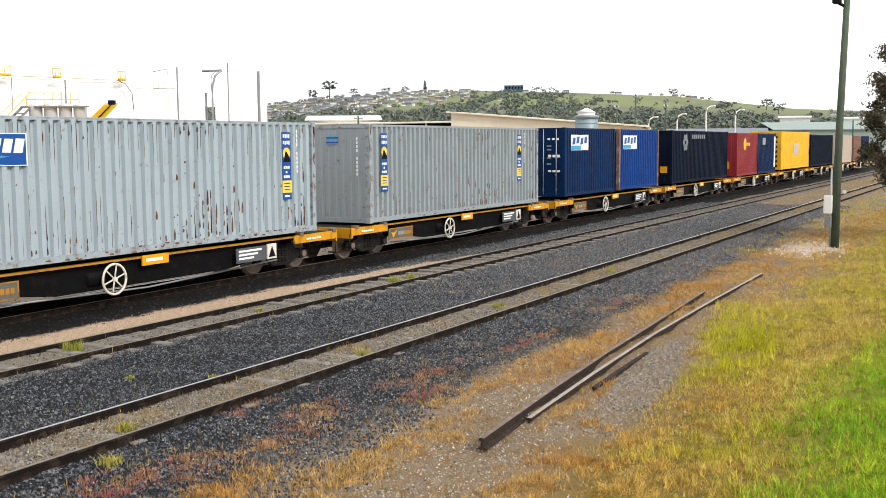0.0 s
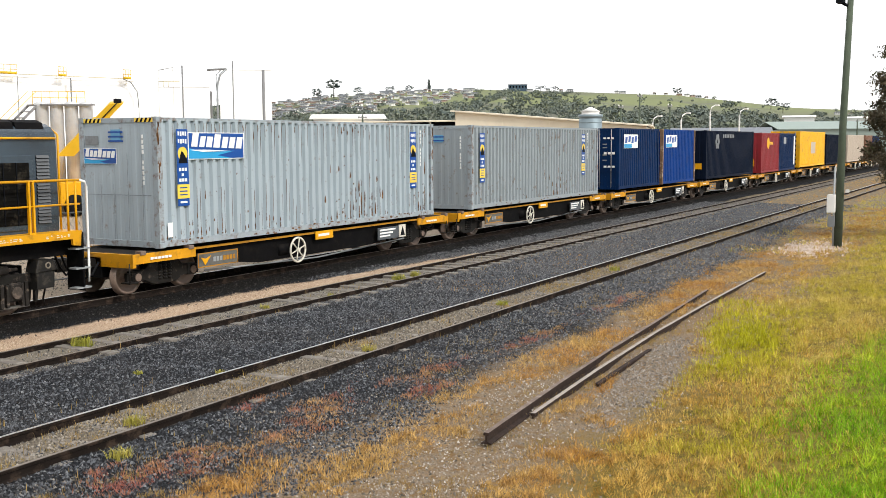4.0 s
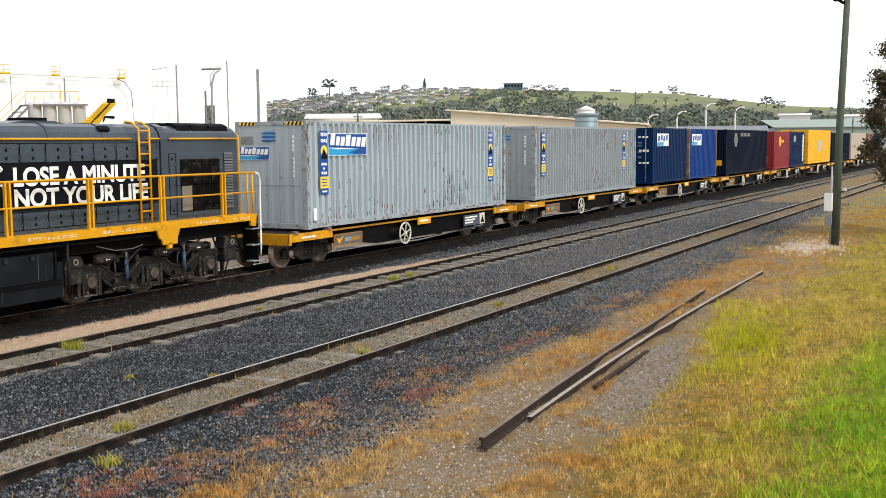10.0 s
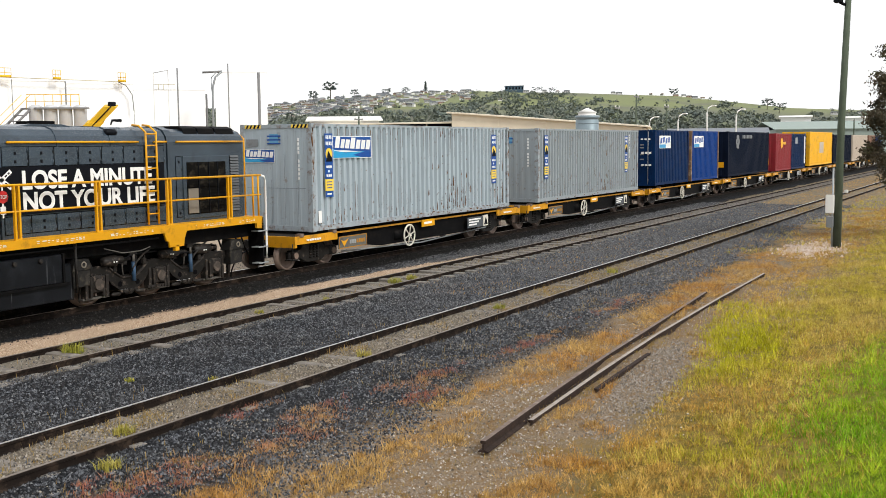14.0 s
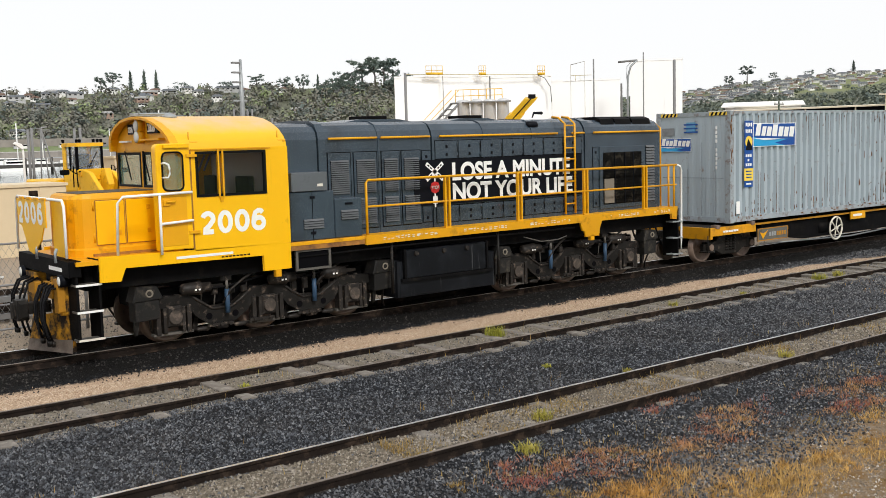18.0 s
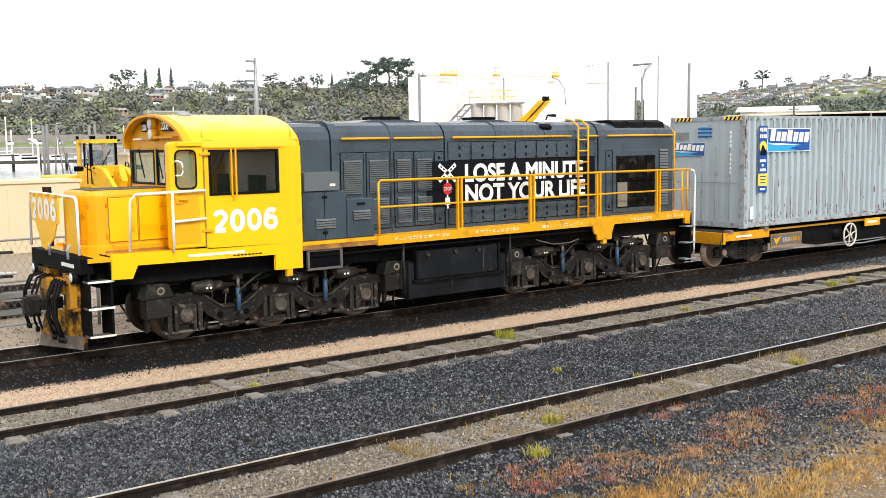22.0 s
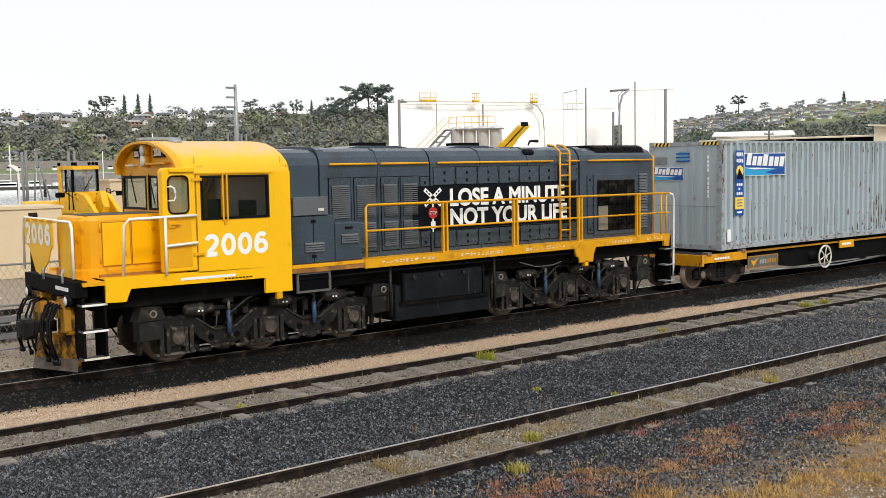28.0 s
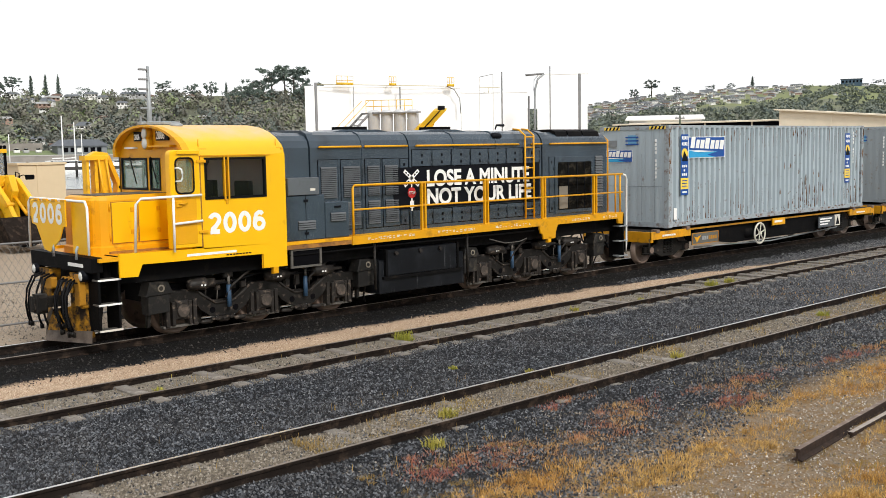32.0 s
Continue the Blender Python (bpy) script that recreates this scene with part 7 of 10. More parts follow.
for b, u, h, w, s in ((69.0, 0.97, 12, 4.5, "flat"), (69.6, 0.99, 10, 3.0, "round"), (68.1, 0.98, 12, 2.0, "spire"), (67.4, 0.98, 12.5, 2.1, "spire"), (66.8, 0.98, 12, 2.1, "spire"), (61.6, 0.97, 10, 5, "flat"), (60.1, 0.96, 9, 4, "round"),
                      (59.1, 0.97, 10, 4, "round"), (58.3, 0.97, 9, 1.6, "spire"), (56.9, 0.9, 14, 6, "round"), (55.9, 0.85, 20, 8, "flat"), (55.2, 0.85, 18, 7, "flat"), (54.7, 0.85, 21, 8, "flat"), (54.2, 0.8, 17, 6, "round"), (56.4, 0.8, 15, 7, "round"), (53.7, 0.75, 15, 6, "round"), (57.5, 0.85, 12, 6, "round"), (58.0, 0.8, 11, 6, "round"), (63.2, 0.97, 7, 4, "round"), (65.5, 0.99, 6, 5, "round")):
    skyline_tree(b, u, h, w, M_PINE, "dark green tree on the far ridge, paled by painted haze", s)
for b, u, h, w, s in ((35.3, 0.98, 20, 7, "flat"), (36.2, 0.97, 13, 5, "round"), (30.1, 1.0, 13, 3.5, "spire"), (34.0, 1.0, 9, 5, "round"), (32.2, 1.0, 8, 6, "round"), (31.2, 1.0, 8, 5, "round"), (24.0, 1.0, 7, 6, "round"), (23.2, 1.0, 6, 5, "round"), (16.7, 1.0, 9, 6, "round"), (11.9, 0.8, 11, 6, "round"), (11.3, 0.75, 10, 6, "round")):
    skyline_tree(b, u, h * 1.15, w * 1.2, M_FOLI, "far hill tree, its green paled to blue by painted haze", s)


def houses():
    rng = random.Random(5)
    mats = ((M_HOUSEW, "white"), (M_SHEDW, "off-white"), (M_BRICK, "brick"), (M_GREYH, "grey"))
    roofs = ((M_ROOFR, "red-brown"), (M_ROOFG, "grey"), (M_GREYH, "pale"), (M_ROOFG, "grey"))
    base = []
    for i in range(4):
        w, d, h = 6 + 1.6 * i, 5, 1.5 + (0.9 if i % 2 else 0)
        root = thing("house", (0, 0, 0), f"far {mats[i][1]} hillside house with a {roofs[i][1]} roof", "house", "houses on the hill")
        Mesh().box(-w / 2, w / 2, -d / 2, d / 2, -3, h).ob("wall", mats[i][0], root)
        Mesh().slab([(-w / 2 - 0.5, h), (w / 2 + 0.5, h), (w / 2 - 1.5, h + 1.3), (-w / 2 + 1.5, h + 1.3)], -d / 2 - 0.5, d / 2 + 0.5).ob("roof", roofs[i][0], root)
        for k in range(3):
            xx = -w / 2 + (k + 0.5) * w / 3
            Mesh().box(xx - 0.8, xx + 0.8, -d / 2 - 0.05, -d / 2 + 0.05, h - 1.2, h - 0.4).ob("window", M_DARK, root)
        base.append(root)
    root = thing("house", (0, 0, 0), "long dark blue hall on the ridge", "house", "houses on the hill")
    Mesh().box(-12, 12, -6, 6, -3, 6, 0.2).ob("wall", M_HALL, root)
    Mesh().box(-12.6, 12.6, -6.6, 6.6, 6, 6.6, 0.1).ob("roof", M_ROOFG, root)
    for k in range(6):
        Mesh().box(-10.5 + k * 4, -8.5 + k * 4, -6.06, -5.9, 2, 4.5).ob("window", M_DARK, root)
    x, y, z = (float(q) for q in hill_point(25.25, 0.99))
    root.matrix_basis = pose(x, y, z + 1.5, 0, 0, 25.25 - 90)
    for k, (b, u) in enumerate(HOUSE_SPOTS):
        x, y, z = (float(q) for q in hill_point(b, u))
        z += 0.6
        m = pose(x, y, z, 0, 0, b - 90 + rng.uniform(-35, 35))
        i = rng.randrange(4)
        if k < 4:
            base[k].matrix_basis = m @ Matrix.Diagonal((0.72, 0.72, 0.8, 1))
        else:
            copy_thing(base[i], m if b < 45 else m @ Matrix.Diagonal((1.1, 1.1, 1.0, 1)))


M_HALL = surf("dark_blue_cladding", (0.05, 0.09, 0.13), 0.6)
M_HOUSEW = surf("far_white_walls", (0.8, 0.8, 0.78), 0.7)
M_BRICK = surf("far_brick", (0.36, 0.25, 0.2), 0.8)
M_GREYH = surf("far_grey_plaster", (0.45, 0.45, 0.45), 0.8)
M_ROOFR = surf("red_brown_roof", (0.2, 0.135, 0.11), 0.8)
M_ROOFG = surf("grey_tin_roof", (0.18, 0.195, 0.22), 0.6)
houses()


# water, jetty and boats
def water_material():
    m, n, l, b = nodes_of("estuary_water")
    b.inputs["Base Color"].default_value = (0.5, 0.54, 0.55, 1)
    b.inputs["Roughness"].default_value = 0.14
    bump(n, l, b, noise_node(n, l, 0.8, 4), 0.25, 0.15)
    return m


v, f = [], []
for i in range(41):
    b = radians(47 + i)
    v += [(118 * math.cos(b), 118 * math.sin(b), -0.1), (470 * math.cos(b), 470 * math.sin(b), -0.1)]
f = [(2 * i, 2 * i + 1, 2 * i + 3, 2 * i + 2) for i in range(40)]
water = Mesh().add(v, f).ob("water", water_material())
tagged(water, "pale grey estuary water below the hill", "water", kind="structure")


def polar(b, d, z=0.0):
    return Vector((d * math.cos(radians(b)), d * math.sin(radians(b)), z))


def jetty():
    p, q = polar(80, 170), polar(60.5, 190)
    root = thing("jetty", p, "dark timber jetty on posts over the water", "jetty")
    d = (q - p).normalized()
    nrm = Vector((-d.y, d.x, 0)) * 1.5
    ln = (q - p).length
    v = [p + nrm, p - nrm, q - nrm, q + nrm]
    Mesh().add([(a.x, a.y, 1.1) for a in v] + [(a.x, a.y, 1.6) for a in v], [(3, 2, 1, 0), (4, 5, 6, 7), (0, 1, 5, 4), (1, 2, 6, 5), (2, 3, 7, 6), (3, 0, 4, 7)]).ob("deck", M_DARKW, root)
    for k in range(int(ln / 4)):
        c = p + d * k * 4
        Mesh().tube([(c.x, c.y, -0.5), (c.x, c.y, 2.6)], 0.22, 6).ob("post", M_DARKW, root)
    Mesh().tube([(p.x, p.y, 2.5), (q.x, q.y, 2.5)], 0.07, 5).ob("hand_rail", M_STEEL, root)


M_DARKW = surf("dark_wet_timber", (0.05, 0.046, 0.042), 0.8)
jetty()
rng = random.Random(9)
for k, (b, d) in enumerate(((77, 305), (74, 300), (72.6, 250), (71.0, 315), (69.3, 280), (67.2, 330), (65.8, 290), (64.0, 310), (62.6, 285), (75.6, 265), (76.5, 190), (78.4, 205), (73.8, 215), (70.2, 200))):
    c = polar(b, d, -0.1)
    root = thing("moored_boat", c, "small white boat moored on the estuary", "boat", "moored boats")
    L = rng.uniform(6, 10)
    Mesh().turned([(c.x - L / 2, c.y), (c.x - L / 2 + 0.6, c.y - 1.2), (c.x + L * 0.25, c.y - 1.3), (c.x + L / 2, c.y), (c.x + L * 0.25, c.y + 1.3), (c.x - L / 2 + 0.6, c.y + 1.2)], "z", -0.15, 1.0).ob("hull", M_SHEDW, root)
    Mesh().box(c.x - L * 0.3, c.x + L * 0.1, c.y - 0.9, c.y + 0.9, 0.95, 2.0, 0.1).ob("cabin", M_SHEDW, root)
    Mesh().box(c.x - L * 0.28, c.x + L * 0.08, c.y - 0.92, c.y + 0.92, 1.4, 1.75).ob("cabin_window", M_DARK, root)
    if k % 2 == 0:
        Mesh().tube([(c.x, c.y, 1), (c.x, c.y, 9)], 0.11, 5).ob("mast", M_SHEDW, root)
M_STEELP = surf("weathered_pile_steel", (0.2, 0.2, 0.2), 0.7)
for b, d, h in ((73.23, 110.1, 5.73), (73.06, 110.1, 5.89), (70.99, 110.1, 5.75), (70.71, 110.1, 5.8), (62.1, 135, 8.0), (60.8, 135, 7.0)):
    c = polar(b, d)
    Mesh().tube([(c.x, c.y, -0.4), (c.x, c.y, h)], 0.14, 8).ob("mooring_post", M_STEELP, None, at=(c.x, c.y, -0.2))
    tagged(bpy.data.objects[list(PLACE)[-1]], "tall grey steel mooring post", "post", "mooring posts")


def sailing_boat(b, d, masts, label):
    c = polar(b, d, -0.1)
    root = thing("sailing_boat", c, label, "boat", "moored sailing boats")
    Mesh().turned([(c.x - 6, c.y + 1.5), (c.x - 5.5, c.y), (c.x + 3, c.y - 1.6), (c.x + 7, c.y - 1), (c.x + 3.5, c.y + 1.4)], "z", -0.2, 1.5).ob("hull", M_SHEDW, root)
    Mesh().box(c.x - 3, c.x + 2, c.y - 1, c.y + 1, 1.45, 2.3, 0.2).ob("cabin", M_SHEDW, root)
    Mesh().box(c.x - 2.8, c.x + 1.8, c.y - 1.03, c.y + 1.03, 1.75, 2.05).ob("cabin_window", M_DARK, root)
    for mb, h in masts:
        p = polar(mb, d)
        m = Mesh().tube([(p.x, p.y, 1.2), (p.x, p.y, h)], 0.2, 6, 0.12).ob("mast", M_SHEDW, root)
        Mesh().tube([(p.x, p.y, 2.9), (p.x - 2.6, p.y + 0.2, 2.8)], 0.14, 6).ob("boom", M_SHEDW, m)


sailing_boat(74.95, 250, ((75.03, 10.5), (74.79, 7.6)), "white two-masted sailing boat moored off the jetty")
sailing_boat(66.5, 260, ((66.74, 12.7), (66.14, 11.2)), "white sailing boat with two tall masts on the estuary")


def far_quay():
    """Long low wall along the far shore with a grassy bank, a boathouse and parked cars behind it."""
    p, q = polar(80, 395), polar(60, 425)
    root = thing("quay_wall", p, "long low grey-brown quay wall on the far shore", "quay")
    d = (q - p).normalized()
    back = Vector((-d.y, d.x, 0))
    if back.dot(p) < 0:
        back = -back

    def run(name, mat, f0, f1, r0, r1, z0, z1, parent):
        a, b = p.lerp(q, f0), p.lerp(q, f1)
        v = [a + back * r0, b + back * r0, b + back * r1, a + back * r1]
        return Mesh().add([(w.x, w.y, z0) for w in v] + [(w.x, w.y, z1) for w in v], [(3, 2, 1, 0), (4, 5, 6, 7), (0, 1, 5, 4), (1, 2, 6, 5), (2, 3, 7, 6), (3, 0, 4, 7)]).ob(name, mat, parent)

    run("wall", M_QUAY, 0, 1, 0, 1.5, -0.5, 3.4, root)
    run("coping", M_CONC, 0, 1, -0.15, 1.7, 3.4, 3.75, root)
    run("upper_wall", M_QUAY, 0.0, 0.62, 14, 15, 3.0, 8.2, root)
    bank = thing("grass_bank", p + back * 3, "mown green bank behind the far quay", "bank")
    a, b = p, q
    v = [(a + back * 1.7), (b + back * 1.7), (b + back * 14), (a + back * 14)]
    Mesh().add([(w.x, w.y, -0.4) for w in v] + [(v[0].x, v[0].y, 3.4), (v[1].x, v[1].y, 3.4), (v[2].x, v[2].y, 5.4), (v[3].x, v[3].y, 5.4)], [(3, 2, 1, 0), (4, 5, 6, 7), (0, 1, 5, 4), (1, 2, 6, 5), (2, 3, 7, 6), (3, 0, 4, 7)]).ob("turf", M_TURF, bank)
    house = thing("boathouse", p.lerp(q, 0.71) + back * 6, "low boathouse with a dark tin roof on the far shore", "boathouse")
    run("wall", M_GREYL, 0.64, 0.765, 4, 12, 3.0, 6.9, house)
    for k in range(6):
        f = 0.655 + 0.017 * k
        run("window", M_SHEDW if k == 2 else M_DARK, f, f + 0.011, 3.9, 4.1, 4.6, 6.3, house)
    a, b = p.lerp(q, 0.632), p.lerp(q, 0.772)
    v = [a + back * 3, b + back * 3, b + back * 13, a + back * 13, a + back * 8 + d * 3, b + back * 8 - d * 3]
    z = (6.9, 6.9, 6.9, 6.9, 9.4, 9.4)
    Mesh().add([(w.x, w.y, h) for w, h in zip(v, z)], [(3, 2, 1, 0), (0, 1, 5, 4), (2, 3, 4, 5), (1, 2, 5), (3, 0, 4)]).ob("roof", M_ROOFD, house, "dark grey hipped tin roof")
    rg = random.Random(12)
    for k in range(16):
        f = 0.08 + 0.035 * k + rg.uniform(-0.01, 0.01)
        c = p.lerp(q, f) + back * rg.uniform(9.5, 11)
        car = thing("parked_car", (c.x, c.y, 4.6), rg.choice(("small pale parked car on the far shore", "small silver parked car on the far shore")), "car", "cars on the far shore")
        paint = rg.choice((M_SHEDW, M_GREYH, M_STEELP, M_WHITE))
        run("body", paint, f, f + 0.0135, 9, 11, 4.75, 5.7, car)
        run("cabin", M_DARK, f + 0.003, f + 0.0105, 9.2, 10.8, 5.7, 6.25, car)
        run("roof", paint, f + 0.0035, f + 0.01, 9.25, 10.75, 6.25, 6.33, car)


M_QUAY = surf("grey_brown_quay_stone", (0.26, 0.235, 0.21), 0.85, var=0.2, scale=0.3, streak=((0.15, 0.14, 0.125), 0.4))
M_TURF = surf("mown_bank_turf", (0.16, 0.2, 0.09), 0.9, var=0.2, scale=0.2)
M_ROOFD = surf("dark_tin_roof", (0.09, 0.1, 0.115), 0.6, var=0.1)
far_quay()


def jetty_derrick():
    c = polar(72.6, 108)
    root = thing("derrick", (c.x, c.y, -0.2), "slender grey three-legged derrick on the waterfront", "derrick")
    for dx, dy in ((-0.2, 0.3), (0.55, -0.2), (1.65, 0.2)):
        Mesh().tube([(c.x, c.y, 5.75), (c.x + dx, c.y + dy, -0.3)], 0.07, 6).ob("leg", M_STEELP, root)
    Mesh().tube([(c.x - 0.35, c.y, 5.7), (c.x + 0.55, c.y, 5.9)], 0.08, 6).ob("head", M_STEELP, root)


jetty_derrick()


# ---- the terminal and sheds behind the train ----
GZ = -0.16


def tank_house(b0, b1, d, h, label, seams=3, depth=4.5):
    """A tall white tank block, flat so its front, towards the yard, stays evenly bright."""
    p, q = polar(b0, d), polar(b1, d)
    root = thing("tank_house", ((p.x + q.x) / 2, (p.y + q.y) / 2, GZ), label, "tank house", "white terminal tank houses")
    e = (q - p).normalized()
    nrm = Vector((-e.y, e.x, 0))
    if nrm.dot(p) < 0:
        nrm = -nrm
    ln = (q - p).length

    def block(a0, a1, o0, o1, z0, z1):
        pts = [p + e * a + nrm * o for a, o in ((a0, o0), (a1, o0), (a1, o1), (a0, o1))]
        return Mesh().add([(w.x, w.y, z) for z in (z0, z1) for w in pts], [(3, 2, 1, 0), (4, 5, 6, 7), (0, 1, 5, 4), (1, 2, 6, 5), (2, 3, 7, 6), (3, 0, 4, 7)])
    block(0, ln, 0, depth, GZ, h - 0.12).ob("wall", M_TANKW, root)
    block(-0.03, ln + 0.03, -0.03, depth + 0.03, h - 0.12, h).ob("capping", M_TANKW, root)
    for k in range(1, seams):
        block(ln * k / seams - 0.03, ln * k / seams + 0.03, -0.02, 0.0, GZ, h - 0.12).ob("seam_cover", M_TANKW, root)
    return root, p, e, ln


def roof_walk(b0, b1, d, z0, z1, landings):
    """A slim walkway of pipe and rail along the tank tops with yellow landings."""
    p, q = polar(b0, d), polar(b1, d)
    root = thing("roof_walkway", (p.x, p.y, z0), "thin pipe run with yellow railed landings on the tank tops", "walkway")
    Mesh().tube([(p.x, p.y, z0), (q.x, q.y, z1)], 0.03, 6).ob("pipe_run", M_YELP, root, "pale yellow pipe")
    for f0, f1 in landings:
        a, c = p.lerp(q, f0), p.lerp(q, f1)
        za, zc = z0 + (z1 - z0) * f0, z0 + (z1 - z0) * f1
        Mesh().tube([(a.x, a.y, za + 0.06), (c.x, c.y, zc + 0.06)], 0.1, 6).ob("landing", M_YELR, root)
        for up in (0.3, 0.62):
            Mesh().tube([(a.x, a.y, za + up), (c.x, c.y, zc + up)], 0.02, 5).ob("guard_rail", M_YELR, root)
        for k in range(4):
            w, zz = a.lerp(c, k / 3), za + (zc - za) * k / 3
            Mesh().tube([(w.x, w.y, zz), (w.x, w.y, zz + 0.64)], 0.018, 5).ob("rail_post", M_YELR, root)
    e = polar(45.6, d)
    Mesh().tube([(q.x - 0.4, q.y + 0.35, z1), (q.x, q.y, z1 - 0.25), (e.x, e.y, z1 - 0.9), (e.x + 0.05, e.y - 0.05, z1 - 2.0)], 0.035, 6).ob("drop_pipe", M_STEELP, root)


M_YELR = surf("yellow_rail_paint", (0.75, 0.45, 0.02), 0.5, var=0.08)
M_YELP = surf("pale_yellow_pipe", (0.62, 0.55, 0.36), 0.6, var=0.1)
tank_house(54.1, 51.45, 77, 8.3, "tall white sheeted tank house with a corner post")
tank_house(51.43, 48.9, 77, 8.25, "tall white sheeted tank house under a pipe walkway")
tank_house(48.88, 45.55, 77, 8.1, "wide white sheeted tank house under a pipe walkway")
tank_house(45.53, 41.87, 77, 7.7, "lower white sheeted tank house with a gantry on top")
tank_house(41.34, 38.6, 77, 8.95, "tall white sheeted tank house beside a steel post")
roof_walk(53.5, 45.9, 76.5, 8.4, 8.1, ((0.15, 0.27), (0.53, 0.58), (0.95, 1.0)))
for b, d, z0, z1, r, nm in ((53.5, 74, GZ, 8.35, 0.1, "vent_pipe"), (40.63, 73.6, GZ, 9.2, 0.04, "vent_pipe"), (39.02, 73.4, GZ, 8.6, 0.1, "vent_pipe"), (51.45, 76.5, GZ, 8.2, 0.025, "vent_pipe"), (48.89, 76.4, GZ, 8.1, 0.05, "vent_pipe"), (43.27, 74, GZ, 8.9, 0.05, "vent_pipe")):
    p = polar(b, d)
    o = Mesh().tube([(p.x, p.y, z0), (p.x, p.y, z1)], r, 8).lathe((p.x, p.y, z0), "z", [(0, r * 2.2), (0.08, r * 2.2), (0.12, r)], 10).ob(nm, M_STEELP, None, at=(p.x, p.y, z0))
    tagged(o, "slim upright grey pipe on a white tank house", "pipe", "upright pipes")


def pipe_bridge():
    a, b = polar(41.97, 74), polar(40.95, 74)
    root = thing("pipe_bridge", (b.x, b.y, GZ), "grey pipe arm high on the white tank houses", "pipe bridge")
    Mesh().tube([(a.x, a.y, 8.62), (b.x, b.y, 8.7)], 0.07, 8).ob("cross_pipe", M_STEELP, root)
    for off, r in ((0.0, 0.07), (0.22, 0.03)):
        Mesh().tube([(b.x - off, b.y + off, 8.7), (b.x - 0.35 - off * 0.6, b.y + 0.3 + off, 8.3), (b.x - 0.5, b.y + 0.42 + off * 0.5, 7.6), (b.x - 0.52, b.y + 0.44, 6.6), (b.x - 0.52, b.y + 0.44, GZ)], r, 8).ob("down_pipe", M_STEEL, root)
    g = polar(41.8, 75)
    Mesh().box(g.x - 0.05, g.x + 0.05, g.y - 0.05, g.y + 0.05, GZ, 7.2).ob("post", M_STEELP, root)
    c, e = polar(44.5, 73.8), polar(43.75, 73.8)
    r2 = thing("loading_gantry", (c.x, c.y, GZ), "railed gantry frame on a tank house, paled for sky glare", "gantry")
    # posts and rails coloured pale to stand in for sky glare
    for w, z in ((c, 8.55), (e, 8.75)):
        Mesh().box(w.x - 0.02, w.x + 0.02, w.y - 0.02, w.y + 0.02, GZ, z).ob("post", M_SHEDW, r2)
    Mesh().tube([(c.x, c.y, 8.55), (e.x, e.y, 8.75)], 0.03, 6).ob("top_rail", M_GREYH, r2)
    for z in (7.42, 7.8):
        Mesh().tube([(c.x, c.y, z), (e.x + 0.3, e.y - 0.35, z)], 0.025, 6).ob("rail", M_GREYH if z < 7.5 else M_YELP, r2)
    for k in range(4):
        w = c.lerp(e, k / 3)
        Mesh().tube([(w.x, w.y, 7.42), (w.x, w.y, 7.8)], 0.018, 5).ob("rail_post", M_YELP, r2)


pipe_bridge()


def stair_tower():
    """Grey hopper cylinders with a stair and yellow rails."""
    c = polar(49.5, 60)
    root = thing("hopper_tower", (c.x, c.y, GZ), "grey hopper cylinders with a steel stair and yellow rails", "hopper")
    dx, dy = 0.66, -0.75
    for k in range(4):
        x, y = c.x - dx * 0.9 + dx * k * 0.76, c.y - dy * 0.9 + dy * k * 0.76
        Mesh().lathe((x, y, GZ), "z", [(0, 0.35), (5.75, 0.35), (5.8, 0.37), (5.9, 0.37), (6.0, 0.2)], 20).ob("cylinder", M_HOPPER, root, "galvanised grey hopper cylinder")
    a = Vector((c.x - dx * 1.35, c.y - dy * 1.35, 0))
    e = Vector((c.x + dx * 1.35, c.y + dy * 1.35, 0))
    Mesh().add([(a.x, a.y - 0.75, 5.62), (e.x, e.y - 0.75, 5.62), (e.x, e.y + 0.5, 5.62), (a.x, a.y + 0.5, 5.62), (a.x, a.y - 0.75, 5.7), (e.x, e.y - 0.75, 5.7), (e.x, e.y + 0.5, 5.7), (a.x, a.y + 0.5, 5.7)], [(3, 2, 1, 0), (4, 5, 6, 7), (0, 1, 5, 4), (1, 2, 6, 5), (2, 3, 7, 6), (3, 0, 4, 7)]).ob("platform", M_STEELP, root)
    for z in (6.05, 6.4):
        Mesh().tube([(a.x, a.y, z), (e.x, e.y, z)], 0.022, 6).ob("guard_rail", M_YELR, root)
    for k in range(7):
        p = a.lerp(e, k / 6)
        Mesh().tube([(p.x, p.y, 5.65), (p.x, p.y, 6.4)], 0.02, 6).ob("rail_post", M_YELR, root)
    b = a + Vector((-dx * 4.5, -dy * 4.5, 0))
    for off in (-0.35, 0.35):
        Mesh().tube([(a.x, a.y + off, 5.65), (b.x, b.y + off, 1.05)], 0.07, 6).ob("stair_string", M_STEELP, root)
        Mesh().tube([(a.x, a.y + off, 6.4), (b.x, b.y + off, 1.9)], 0.02, 6).ob("stair_rail", M_YELR, root)
    for k in range(14):
        p = a.lerp(b, k / 14)
        Mesh().box(p.x - 0.12, p.x + 0.12, p.y - 0.35, p.y + 0.35, 5.65 - 4.6 * k / 14 - 0.05, 5.65 - 4.6 * k / 14).ob("tread", M_STEELP, root)


M_HOPPER = surf("hopper_grey_steel", (0.58, 0.59, 0.6), 0.45, metal=0.2, var=0.12, streak=((0.26, 0.26, 0.26), 0.4))
stair_tower()


